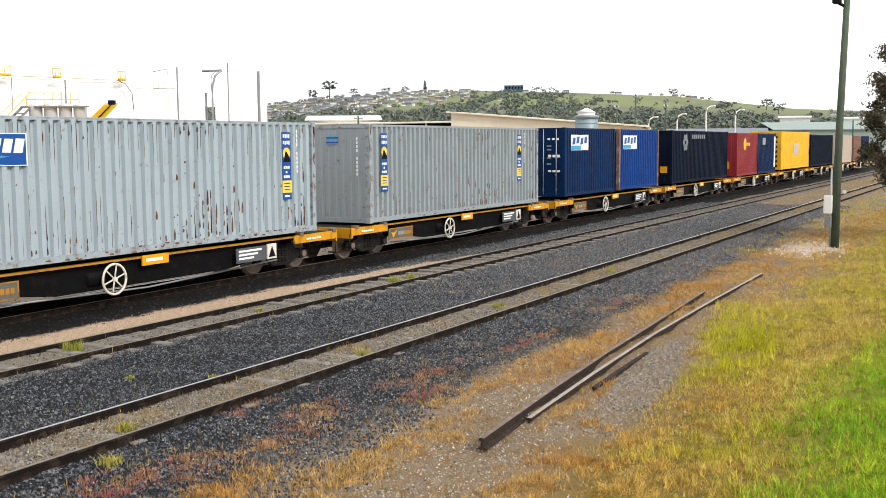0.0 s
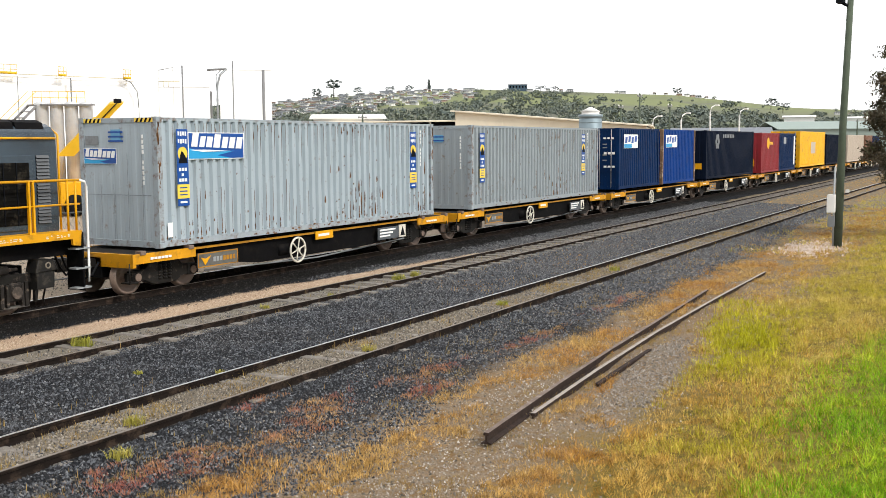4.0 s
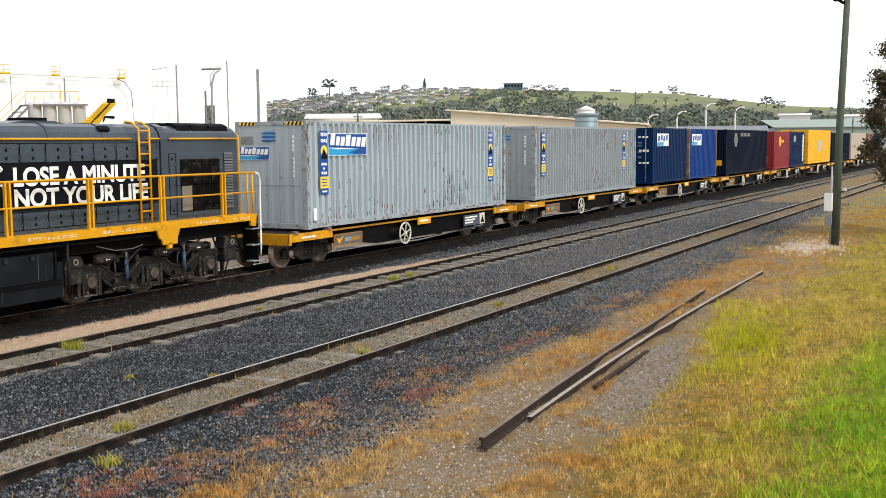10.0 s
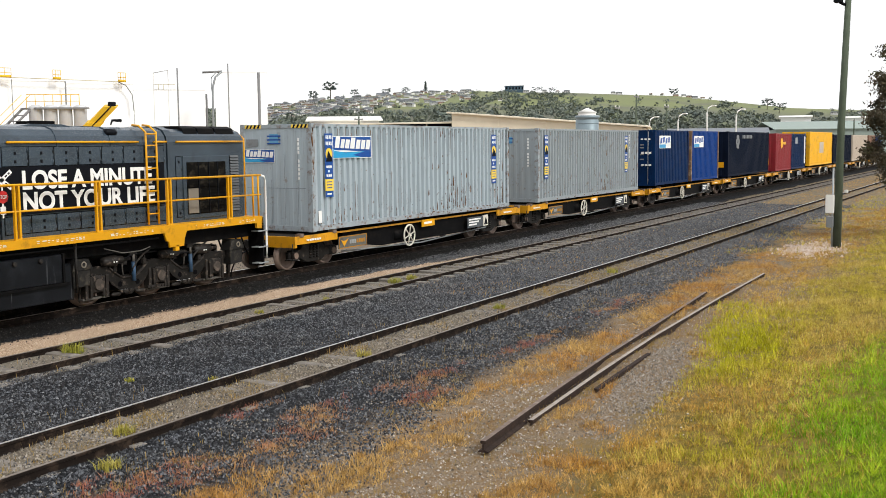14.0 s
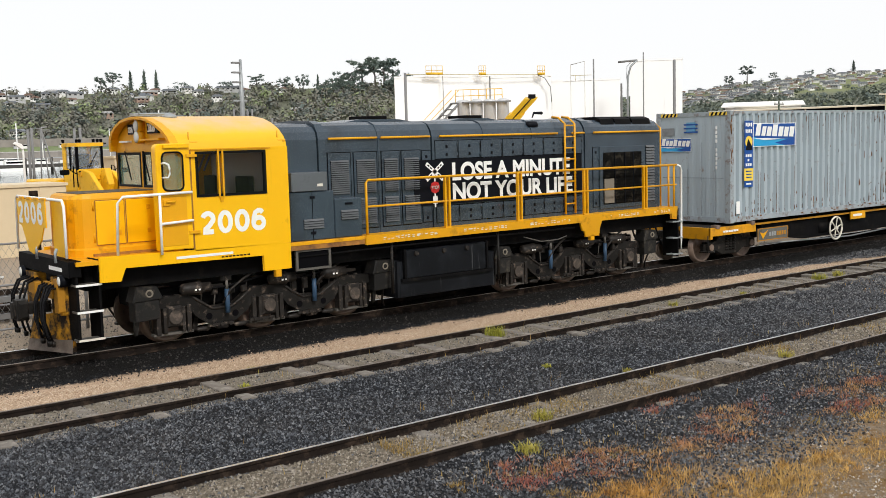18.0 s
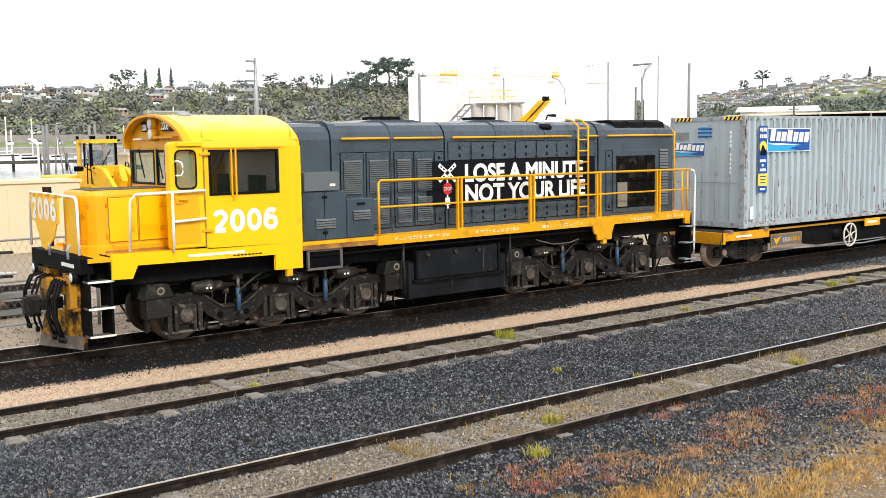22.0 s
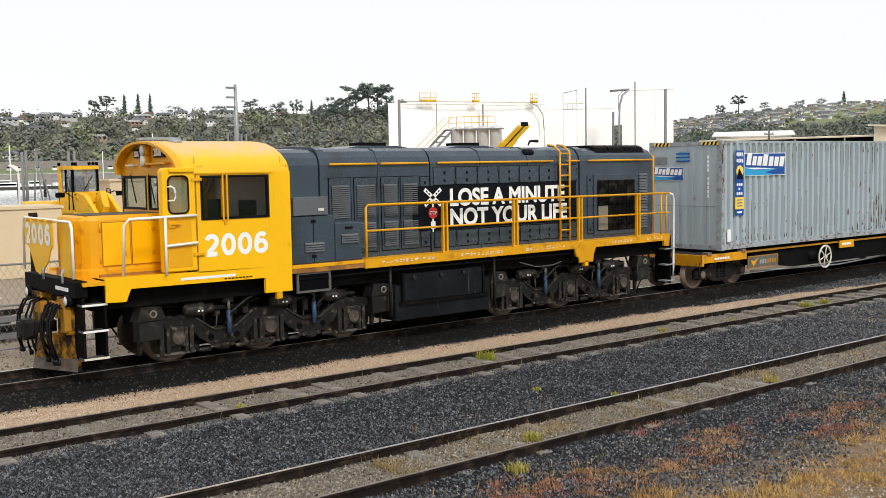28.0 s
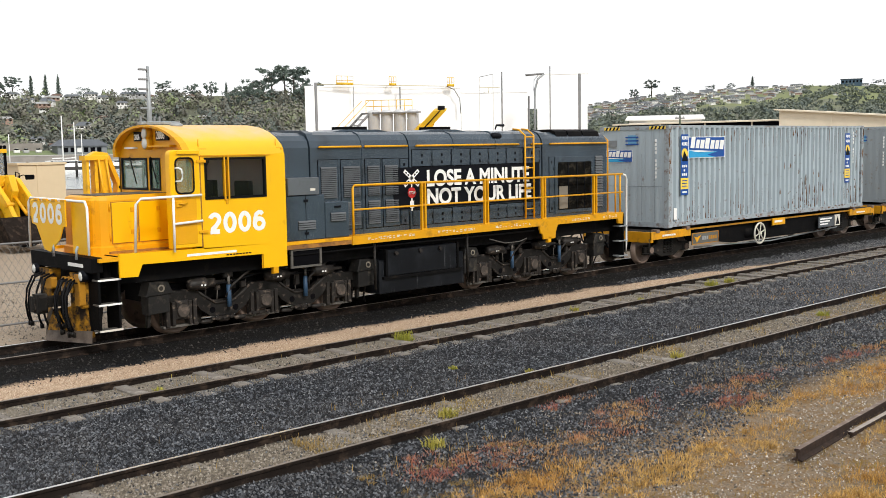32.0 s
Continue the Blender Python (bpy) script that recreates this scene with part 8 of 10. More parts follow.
def crane_boom():
    p, q = polar(47.85, 58), polar(46.65, 57)
    root = thing("mobile_crane", (p.x, p.y, GZ), "yellow crane boom with black hoses rising behind the train", "crane")
    foot, head = Vector((p.x - 1.0, p.y + 1.0, 3.0)), Vector((q.x, q.y, 5.7))
    side = Vector((0.6, -0.7, 0)).normalized()
    up = (head - foot).cross(side).normalized()
    low = -up if up.z > 0 else up
    ends = [(foot, 0.42, 0.32), (foot.lerp(head, 0.7), 0.42, 0.32), (foot.lerp(head, 0.7), 0.34, 0.25), (head, 0.34, 0.25)]
    for (f0, a0, c0), (f1, a1, c1) in ((ends[0], ends[1]), (ends[2], ends[3])):
        v = [f + side * a * i + up * c * k for f, a, c in ((f0, a0, c0), (f1, a1, c1)) for i, k in ((-1, -1), (1, -1), (1, 1), (-1, 1))]
        Mesh().add(v, [(3, 2, 1, 0), (4, 5, 6, 7), (0, 1, 5, 4), (1, 2, 6, 5), (2, 3, 7, 6), (3, 0, 4, 7)]).ob("boom_section", M_YELR, root)
    Mesh().box(q.x - 0.14, q.x + 0.2, q.y - 0.2, q.y + 0.14, 5.6, 5.9, 0.06).ob("boom_head", M_SIGNK, root, "black boom head sheaves")
    for k in range(2):
        o = low * (0.26 + 0.05 * k)
        Mesh().tube([head + Vector((0, 0, 0.15)), head + low * (0.24 + 0.06 * k), foot.lerp(head, 0.8) + o, foot.lerp(head, 0.5) + o], 0.03, 6).ob("hose", M_RUBBER, root)
    Mesh().box(p.x - 2.6, p.x + 1.2, p.y - 0.4, p.y + 2.2, 0.4, 1.6, 0.15).ob("chassis", M_TRIM, root)
    for dx in (-1.9, 0.5):
        Mesh().lathe((p.x + dx, p.y - 0.5, 0.4), "y", [(-0.2, 0.3), (-0.2, 0.56), (0.2, 0.56), (0.2, 0.3)], 20).ob("wheel", M_RUBBER, root)


crane_boom()


def shed(name, p, q, depth, z, wall, roof, label, pitch=1.2, lean=0.0, group="industrial sheds"):
    """A long shed: front wall from p to q, gable roof with its ridge along the wall."""
    root = thing(name, ((p.x + q.x) / 2, (p.y + q.y) / 2, GZ), label, "shed", group)
    d = (q - p).normalized()
    n = Vector((-d.y, d.x, 0))
    if n.dot(Vector((p.x, p.y, 0))) < 0:
        n = -n

    def P(a, b, zz):
        w = p + d * a + n * b
        return (w.x, w.y, zz)
    ln = (q - p).length
    zq = z + lean
    f6 = [(0, 1, 2, 3), (7, 6, 5, 4), (0, 4, 5, 1), (1, 5, 6, 2), (2, 6, 7, 3), (3, 7, 4, 0)]
    Mesh().add([P(0, 0, GZ), P(ln, 0, GZ), P(ln, depth, GZ), P(0, depth, GZ), P(0, 0, z), P(ln, 0, zq), P(ln, depth, zq), P(0, depth, z)], f6).ob("wall", wall, root)
    o = 0.4
    Mesh().add([P(-o, -o, z), P(ln + o, -o, zq), P(ln + o, depth / 2, zq + pitch), P(-o, depth / 2, z + pitch), P(ln + o, depth + o, zq), P(-o, depth + o, z), P(-o, -o, z + 0.12), P(ln + o, -o, zq + 0.12), P(ln + o, depth / 2, zq + pitch + 0.12), P(-o, depth / 2, z + pitch + 0.12), P(ln + o, depth + o, zq + 0.12), P(-o, depth + o, z + 0.12)], [(6, 7, 8, 9), (9, 8, 10, 11), (0, 3, 2, 1), (3, 5, 4, 2), (0, 1, 7, 6), (5, 11, 10, 4), (0, 6, 9, 11, 5, 3), (1, 2, 4, 10, 8, 7)]).ob("roof", roof, root)
    k = int(ln / 4)
    for i in range(1, k):
        w = Mesh()
        a = i * ln / k
        w.add([P(a - 0.06, -0.05, GZ), P(a + 0.06, -0.05, GZ), P(a + 0.06, -0.05, z + lean * i / k), P(a - 0.06, -0.05, z + lean * i / k), P(a - 0.06, 0.02, GZ), P(a + 0.06, 0.02, GZ), P(a + 0.06, 0.02, z + lean * i / k), P(a - 0.06, 0.02, z + lean * i / k)], f6)
        w.ob("column", roof, root)
    return root


shed("white_shed", polar(36.4, 112), polar(32.6, 112), 14, 6.1, M_SHEDW, M_SHEDW, "low white shed behind the train", 0.6)
# closed box: near-black walls stand in for the shade of an open front
shed("open_shed", polar(37.0, 104), polar(27.5, 98), 9, 5.5, M_DARK, M_ROOFC, "open-fronted shed with a pale roof edge, its shade painted as dark walls", 0.15)
shed("cream_shed", polar(28.6, 95), polar(18.2, 93), 16, 6.35, M_ROOFC, M_ROOFC, "long cream sheeted shed behind the train", 0.15, lean=-1.5)
shed("grey_green_shed", polar(11.4, 200), polar(5.0, 205), 30, 5.6, M_SHEDG, M_SHEDG, "grey-green industrial shed beyond the train", 1.6)
shed("white_store", polar(11.2, 236), polar(9.7, 236), 12, 8.6, M_SHEDW, M_SHEDW, "white box-shaped store behind the green shed", 0.4)
shed("white_store", polar(8.3, 236), polar(6.4, 236), 12, 8.2, M_SHEDW, M_SHEDW, "white box-shaped store behind the green shed", 0.4)
shed("low_shed", polar(17.0, 190), polar(11.8, 190), 14, 4.4, M_SHEDG, M_ROOFG, "low grey shed beyond the wagons", 1.5)


def water_tank():
    c = polar(21.2, 84)
    root = thing("roof_tank", (c.x, c.y, GZ), "round grey steel tank with a conical white lid", "tank")
    Mesh().lathe((c.x, c.y, GZ), "z", [(0, 0.92), (5.45, 0.92), (5.47, 0.88), (5.6, 0.88), (5.65, 0.98), (5.85, 0.98)], 28).ob("shell", M_SILOG, root)
    Mesh().lathe((c.x, c.y, GZ + 5.85), "z", [(0, 0.95), (0.05, 0.7), (0.22, 0.7), (0.25, 0.8), (0.6, 0.1)], 28).ob("lid", M_SHEDW, root)
    for k in range(3):
        Mesh().lathe((c.x, c.y, GZ + 4 + k * 0.6), "z", [(0, 0.93), (0.02, 0.95), (0.05, 0.93)], 28).ob("hoop", M_SILOG, root)


water_tank()


def lamp_post(b, d, h, label="white curved street lamp post", curved=True):
    c = polar(b, d)
    root = thing("lamp_post", (c.x, c.y, GZ), label, "lamp post", "lamp posts in the yard")
    pts = [(c.x, c.y, GZ), (c.x, c.y, h - 0.8), (c.x + 0.15, c.y - 0.1, h - 0.25), (c.x + 0.5, c.y - 0.4, h)] if curved else [(c.x, c.y, GZ), (c.x, c.y, h)]
    Mesh().tube(pts, 0.1, 8, 0.06).ob("post", M_SHEDW if curved else M_STEELP, root)
    Mesh().box(pts[-1][0] - 0.1, pts[-1][0] + 0.6, pts[-1][1] - 0.4, pts[-1][1] + 0.05, h - 0.06, h + 0.08, 0.03).ob("lamp_head", M_SHEDW, root)


def waterfront_lamp():
    c = polar(73.46, 60.1)
    root = thing("lamp_post", (c.x, c.y, GZ), "slim white lamp post with a drooping blue-white head", "lamp post", "lamp posts in the yard")
    Mesh().tube([(c.x, c.y, GZ), (c.x, c.y, 3.55), (c.x - 0.06, c.y, 3.75)], 0.06, 8).ob("post", M_SHEDW, root)
    Mesh().slab([(c.x - 0.5, 4.0), (c.x - 0.05, 3.66), (c.x + 0.06, 3.76), (c.x - 0.1, 3.98), (c.x - 0.4, 4.08)], c.y - 0.12, c.y + 0.12, 0.02).ob("lamp_head", M_SHEDW, root)


waterfront_lamp()
for b, d, h in ((17.9, 120, 6.4), (16.4, 120, 6.7), (14.9, 122, 7.6), (13.4, 124, 7.2)):
    lamp_post(b, d, h)


def utility_pole(b, d, h, arms=2, label="dark timber power pole with cross arms"):
    c = polar(b, d)
    root = thing("power_pole", (c.x, c.y, GZ), label, "power pole", "power poles")
    Mesh().tube([(c.x, c.y, GZ), (c.x, c.y, h)], 0.13, 8, 0.08).ob("pole", M_POLE, root)
    for k in range(arms):
        a = Mesh().box(c.x - 0.7, c.x + 0.7, c.y - 0.05, c.y + 0.05, h - 0.35 - k * 0.8, h - 0.22 - k * 0.8).ob("cross_arm", M_STEELP, root)
        for dx in (-0.6, 0.6):
            Mesh().tube([(c.x + dx, c.y, h - 0.22 - k * 0.8), (c.x + dx, c.y, h - 0.05 - k * 0.8)], 0.05, 6).ob("insulator", M_SHEDW, a)


for b, d, h in ((19.6, 110, 7.4), (18.6, 112, 8.6), (17.0, 112, 7.5), (7.6, 150, 6.4), (5.9, 155, 6.8), (33.7, 101, 6.3)):
    utility_pole(b, d, h, 1)


def signal_mast():
    c = polar(62.35, 100)
    root = thing("floodlight_mast", (c.x, c.y, GZ), "tall grey floodlight mast with stacked lamps", "mast")
    Mesh().tube([(c.x, c.y, GZ), (c.x, c.y, 7.5), (c.x, c.y, 11.6)], 0.32, 10, 0.13).ob("mast", M_STEEL, root)
    for z in (9.4, 10.3, 11.2):
        Mesh().box(c.x - 0.9, c.x - 0.1, c.y - 0.2, c.y + 0.2, z, z + 0.16, 0.03).ob("lamp", M_STEELP, root)
    Mesh().box(c.x - 0.9, c.x + 0.5, c.y - 0.1, c.y + 0.1, 7.7, 7.85).ob("cross_arm", M_STEEL, root)
    for dx in (-0.9, 0.5, 1.0):
        Mesh().tube([(c.x + dx, c.y, GZ), (c.x + dx, c.y, 7.0)], 0.1, 6).ob("side_pole", M_STEELP, root)


signal_mast()


# ---- yard behind the locomotive ----
def loader():
    """Yellow wheel loader, front three-quarters to the track."""
    root = thing("wheel_loader", (0, 0, 0), "yellow wheel loader parked in the yard, arms lowered", "loader")

    def bx(name, mat, x0, x1, y0, y1, z0, z1, c=0.04, parent=None, label=""):
        return Mesh().box(x0, x1, y0, y1, z0, z1, c).ob(name, mat, parent or root, label)
    bx("engine_body", M_YELL, -3.6, -0.9, -0.85, 0.85, 0.9, 2.3, 0.12)
    bx("exhaust_stack", M_DARK, -2.2, -2.08, 0.2, 0.32, 2.3, 3.0, 0.02)
    bx("chassis", M_YELL, -1.2, 1.3, -0.6, 0.6, 0.8, 1.9, 0.08)
    cab = bx("cab", M_YELL, -0.7, 0.42, -0.6, 0.6, 1.6, 2.72, 0.05)
    bx("cab_roof", M_YELL, -0.76, 0.5, -0.62, 0.62, 3.64, 3.79, 0.04, cab)
    for dx, dy, w in ((-0.7, -0.6, 0.22), (-0.7, 0.5, 0.2), (0.33, -0.6, 0.09), (0.33, 0.51, 0.09), (-0.16, -0.6, 0.07)):
        bx("pillar", M_YELL if w > 0.1 else M_DARK, dx, dx + w, dy, dy + 0.1, 2.7, 3.65, 0.015, cab)
    bx("side_glass", M_GLASSB, -0.5, 0.33, -0.57, -0.555, 2.72, 3.62, 0, cab)
    bx("windscreen", M_GLASSB, 0.375, 0.39, -0.52, 0.52, 2.7, 3.62, 0, cab, "windscreen tinted pale for its bright reflection")
    bx("side_glass", M_GLASSB, -0.5, 0.33, 0.555, 0.57, 2.72, 3.62, 0, cab)
    bx("seat", M_DARK, -0.5, -0.05, -0.26, 0.26, 2.6, 3.35, 0.05, cab)
    bx("steering_console", M_DARK, 0.2, 0.34, -0.2, 0.2, 2.6, 2.95, 0.03, cab)
    Mesh().tube([(0.45, -0.1, 2.76), (0.46, 0.3, 3.4)], 0.018, 5).ob("wiper", M_DARK, cab)
    for k, (lx, ly) in enumerate(((0.42, -0.55), (0.42, -0.42), (0.42, 0.2), (0.42, 0.38), (0.42, 0.54), (-0.68, -0.55))):
        Mesh().lathe((lx, ly, 3.8), "z", [(0, 0.05), (0.09, 0.07), (0.13, 0.06), (0.14, 0.02)], 8).ob("work_lamp", M_DARK, cab)
    for dy in (-0.62, 0.42):
        Mesh().slab([(0.45, 2.35), (0.75, 2.72), (1.35, 2.6), (2.3, 1.75), (2.9, 0.9), (2.75, 0.55), (2.45, 0.65), (1.9, 1.45), (0.7, 1.75)], dy, dy + 0.2, 0.03).ob("lift_arm", M_YELL, root, "heavy yellow lift arm")
        Mesh().tube([(0.7, dy + 0.1, 1.5), (1.5, dy + 0.1, 1.75)], 0.09, 8).ob("lift_ram", M_STEEL, root)
        Mesh().lathe((0.75, dy + 0.1, 2.5), "y", [(-0.16, 0.1), (0.16, 0.1)], 12).ob("arm_pin", M_YELD, root)
        Mesh().lathe((2.35, dy + 0.1, 1.6), "y", [(-0.16, 0.1), (0.16, 0.1)], 12).ob("arm_pin", M_YELD, root)
    Mesh().slab([(1.3, 1.9), (1.5, 2.75), (1.75, 2.75), (2.0, 2.1), (1.8, 1.7)], -0.14, 0.14, 0.03).ob("bell_crank", M_YELL, root)
    Mesh().tube([(0.7, 0, 2.2), (1.6, 0, 2.62)], 0.1, 10).ob("tilt_ram", M_YELL, root)
    Mesh().tube([(1.85, 0, 1.9), (2.7, 0, 1.2)], 0.07, 8).ob("link", M_YELD, root)
    bx("tower_cross", M_YELL, 1.1, 1.25, -0.42, 0.42, 2.3, 2.5, 0.03)
    Mesh().slab([(2.5, 0.2), (3.7, 0.1), (3.6, 0.35), (2.95, 1.15), (2.6, 1.1)], -1.3, 1.3, 0.03).ob("bucket", M_RAILS, root, "worn brown steel bucket")
    for dx in (-2.4, 1.1):
        for dy in (-1.1, 0.7):
            w = Mesh().lathe((dx, dy + 0.2, 0.73), "y", [(-0.22, 0.3), (-0.27, 0.75), (-0.2, 0.95), (0.2, 0.95), (0.27, 0.75), (0.22, 0.3)], 24).ob("wheel", M_RUBBER, root)
            Mesh().lathe((dx, dy - 0.04, 0.73), "y", [(0, 0.3), (0.06, 0.1)], 16).ob("rim", M_YELL, w)
    for dy in (-0.98, 0.72):
        f = Mesh().slab([(0.2, 1.45), (0.5, 1.75), (1.6, 1.75), (2.0, 1.4), (1.9, 1.35), (1.55, 1.62), (0.55, 1.62), (0.3, 1.4)], dy, dy + 0.3, 0.02).ob("mudguard", M_RUBBER, root)
    for sy in (-1, 1):
        Mesh().tube([(0.5, sy * 0.62, 2.5), (0.75, sy * 1.1, 2.72), (0.8, sy * 1.3, 2.66)], 0.022, 5).ob("mirror_arm", M_DARK, root)
        bx("mirror", M_DARK, 0.76, 0.86, sy * 1.36 - 0.2, sy * 1.36 + 0.2, 2.52, 2.72, 0.04)
        bx("headlamp", M_DARK, 0.62, 0.75, sy * 0.5 - 0.16, sy * 0.5 + 0.16, 2.5, 2.66, 0.03)
        Mesh().tube([(0.55, sy * 0.85, 2.0), (0.6, sy * 0.86, 2.85), (0.85, sy * 0.86, 2.8), (0.9, sy * 0.86, 2.0)], 0.025, 5).ob("hand_rail", M_DARK, root)
    root.matrix_basis = pose(15.25, 43.05, GZ + 0.22, 0, 0, -80)


M_YELL = surf("machine_yellow_paint", (0.8, 0.44, 0.01), 0.45, var=0.1, dirt=((0.3, 0.16, 0.02), 0.3, 2.5))
# pale tint puts the bright reflection of dark panes into the glass colour
M_GLASSB = glass_mat("reflection_pale_glass", (0.3, 0.34, 0.37), 0.3)
loader()


def telehandler():
    """Yellow machine with upright frame and folded arm."""
    x, y = 17.5, 37.6
    root = thing("folded_excavator", (x, y, GZ), "yellow machine with an upright mast and folded arms", "excavator")

    def bx(name, mat, x0, x1, y0, y1, z0, z1, c=0.03, parent=None):
        return Mesh().box(x + x0, x + x1, y + y0, y + y1, z0, z1, c).ob(name, mat, parent or root)
    bx("chassis", M_YELL, -1.0, 1.6, -0.8, 0.8, 0.5, 1.6, 0.08)
    bx("mast", M_YELL, -0.62, -0.52, -0.2, 0.2, 1.2, 3.4)
    bx("mast", M_YELL, -0.3, -0.17, -0.2, 0.2, 1.2, 3.5)
    head = bx("cross_head", M_YELL, -0.7, 0.28, -0.3, 0.3, 3.34, 3.52, 0.05)
    Mesh().slab([(x - 0.55, 3.5), (x - 0.2, 3.68), (x + 0.25, 3.62), (x + 0.3, 3.5)], y - 0.2, y + 0.2, 0.02).ob("hood", M_YELL, head)
    Mesh().slab([(x - 0.12, 3.4), (x + 0.16, 3.4), (x + 0.26, 2.4), (x + 0.3, 1.2), (x - 0.14, 1.2), (x - 0.1, 2.3)], y - 0.22, y + 0.22, 0.03).ob("boom_arm", M_YELL, root)
    Mesh().slab([(x + 0.18, 3.45), (x + 0.34, 3.5), (x + 0.78, 2.4), (x + 0.62, 2.34)], y - 0.18, y + 0.18, 0.02).ob("dipper_arm", M_YELD, root)
    Mesh().slab([(x + 0.6, 2.5), (x + 0.74, 2.5), (x + 0.84, 1.2), (x + 0.5, 1.2)], y - 0.2, y + 0.2, 0.02).ob("linkage", M_YELD, root)
    for k in range(4):
        Mesh().lathe((x + 0.68, y - 0.26, 1.4 + 0.3 * k), "y", [(-0.03, 0.05), (0.5, 0.05)], 8).ob("pivot_pin", M_SIGNK, root)
    for dx in (0.0, 0.3):
        Mesh().tube([(x - 0.2 + dx, y - 0.35, 3.4), (x - 0.1 + dx, y - 0.4, 2.2), (x + 0.1 + dx, y - 0.35, 1.5)], 0.05, 6).ob("hydraulic_ram", M_YELD, root)
    for dx in (-0.6, 1.1):
        Mesh().lathe((x + dx, y - 0.9, GZ + 0.55), "y", [(-0.2, 0.2), (-0.2, 0.55), (0.2, 0.55), (0.2, 0.2)], 20).ob("wheel", M_RUBBER, root)


telehandler()


def yard_block(name, x0, x1, y0, y1, z1, mat, label, cat):
    root = thing(name, ((x0 + x1) / 2, (y0 + y1) / 2, GZ), label, cat)
    Mesh().box(x0, x1, y0, y1, GZ, z1, 0.03).ob("wall", mat, root)
    Mesh().box(x0 - 0.06, x1 + 0.06, y0 - 0.06, y1 + 0.06, z1, z1 + 0.1, 0.02).ob("capping", mat, root)
    for k in range(int((x1 - x0) / 1.6)):
        Mesh().box(x0 + 0.8 + k * 1.6, x0 + 0.86 + k * 1.6, y0 - 0.025, y0 + 0.01, GZ, z1).ob("joint_cover", mat, root)
    return root


yard_block("cream_site_hut", 3.0, 12.75, 38.0, 40.5, 2.3, M_CREAM, "low cream site building with plain walls", "building")
yard_block("cream_site_box", 17.4, 19.5, 45.4, 47.4, 3.15, M_CREAM, "cream box-shaped site building", "building")


def chain_fence():
    """Chain-link fence with steel posts behind the train's track."""
    y, x0, x1, h = 21.6, -4.0, 22.0, 1.75
    root = thing("chain_fence", (x0, y, GZ), "grey chain-link fence with steel posts and rails", "fence")
    for k in range(10):
        x = x0 + k * (x1 - x0) / 9
        Mesh().tube([(x, y, GZ), (x, y, h)], 0.035, 8).lathe((x, y, h), "z", [(0, 0.04), (0.05, 0.02)], 8).ob("fence_post", M_STEELP, root)
    for z in (h - 0.02, 0.9, 0.02):
        Mesh().tube([(x0, y, z), (x1, y, z)], 0.024, 6).ob("fence_rail", M_STEELP, root)
    m = Mesh()
    step, ht = 0.14, h - 0.05 - GZ
    t = 0.004
    k = 0
    while k * step < x1 - x0:
        x = x0 + k * step
        for s in (1, -1):
            xe = x + s * ht * 0.62
            if x0 <= xe <= x1:
                m.add([(x - t, y + s * 0.004, GZ), (x + t, y + s * 0.004, GZ), (xe + t, y + s * 0.004, h - 0.04), (xe - t, y + s * 0.004, h - 0.04)], [(0, 1, 2, 3)])
        k += 1
    tagged(m.ob("wire_mesh", M_STEELP, root, "galvanised chain-link wire"), kind="stuff")


chain_fence()
o = Mesh().box(6.05, 6.19, 19.88, 19.98, -0.2, 2.82, 0.01).box(6.08, 6.16, 19.86, 19.88, 0.3, 2.7).ob("steel_post", M_RAILS, None, at=(6.12, 19.93, -0.16))
tagged(o, "rusty brown upright steel post beside the track", "post")


def scrap_heap():
    rng = random.Random(3)
    root = thing("stored_rails", (3.2, 24.0, GZ), "heap of dark stored rails and pipes in the yard", "rails")
    for k in range(14):
        y = 23.2 + rng.random() * 1.6
        z = GZ + 0.08 + (k % 4) * 0.14
        x = -1 + rng.random() * 2
        Mesh().box(x, x + 7, y, y + 0.12, z, z + 0.12, 0.02).ob("stored_rail", M_RAILS if k % 3 else M_STEELP, root)
    r2 = thing("concrete_block", (2.0, 24.8, GZ), "grey concrete block with a dark bank of spoil", "block")
    Mesh().box(-1, 5, 26.2, 27.4, GZ, 0.9, 0.1).ob("bank", M_SOIL, r2)
    rg = random.Random(8)
    heap = thing("spoil_heap", (5.2, 24.6, GZ), "dark brown heap of spoil behind the wire fence", "heap")
    hv, hf = [], []
    for i, (rad, h) in enumerate(((2.3, -0.05), (1.8, 0.35), (1.2, 0.85), (0.6, 1.25), (0.15, 1.4))):
        for k in range(14):
            t = math.tau * k / 14
            q = rad * rg.uniform(0.85, 1.15)
            hv.append((5.2 + 0.85 * q * math.cos(t), 24.6 + 0.55 * q * math.sin(t), GZ + 0.85 * h + rg.uniform(-0.06, 0.06)))
    for i in range(4):
        hf += [(i * 14 + k, i * 14 + (k + 1) % 14, (i + 1) * 14 + (k + 1) % 14, (i + 1) * 14 + k) for k in range(14)]
    hf.append(tuple(56 + k for k in range(14)))
    Mesh().add(hv, hf).ob("spoil", M_SOIL, heap)
    for k in range(9):
        z = 0.25 + 0.16 * k
        Mesh().tube([(-1.5, 22.6 + 0.05 * k, z + rg.uniform(-0.1, 0.1)), (2.0, 22.7, z - 0.1), (5.2 + rg.random(), 22.5, z - 0.2 + rg.uniform(-0.1, 0.1))], 0.035, 6).ob("stored_pipe", M_SHEDW if k % 3 == 0 else M_RAILS, root)


M_SOIL = surf("brown_spoil", (0.1, 0.068, 0.048), 0.95, var=0.3, bmp=0.8, fine=12)
scrap_heap()


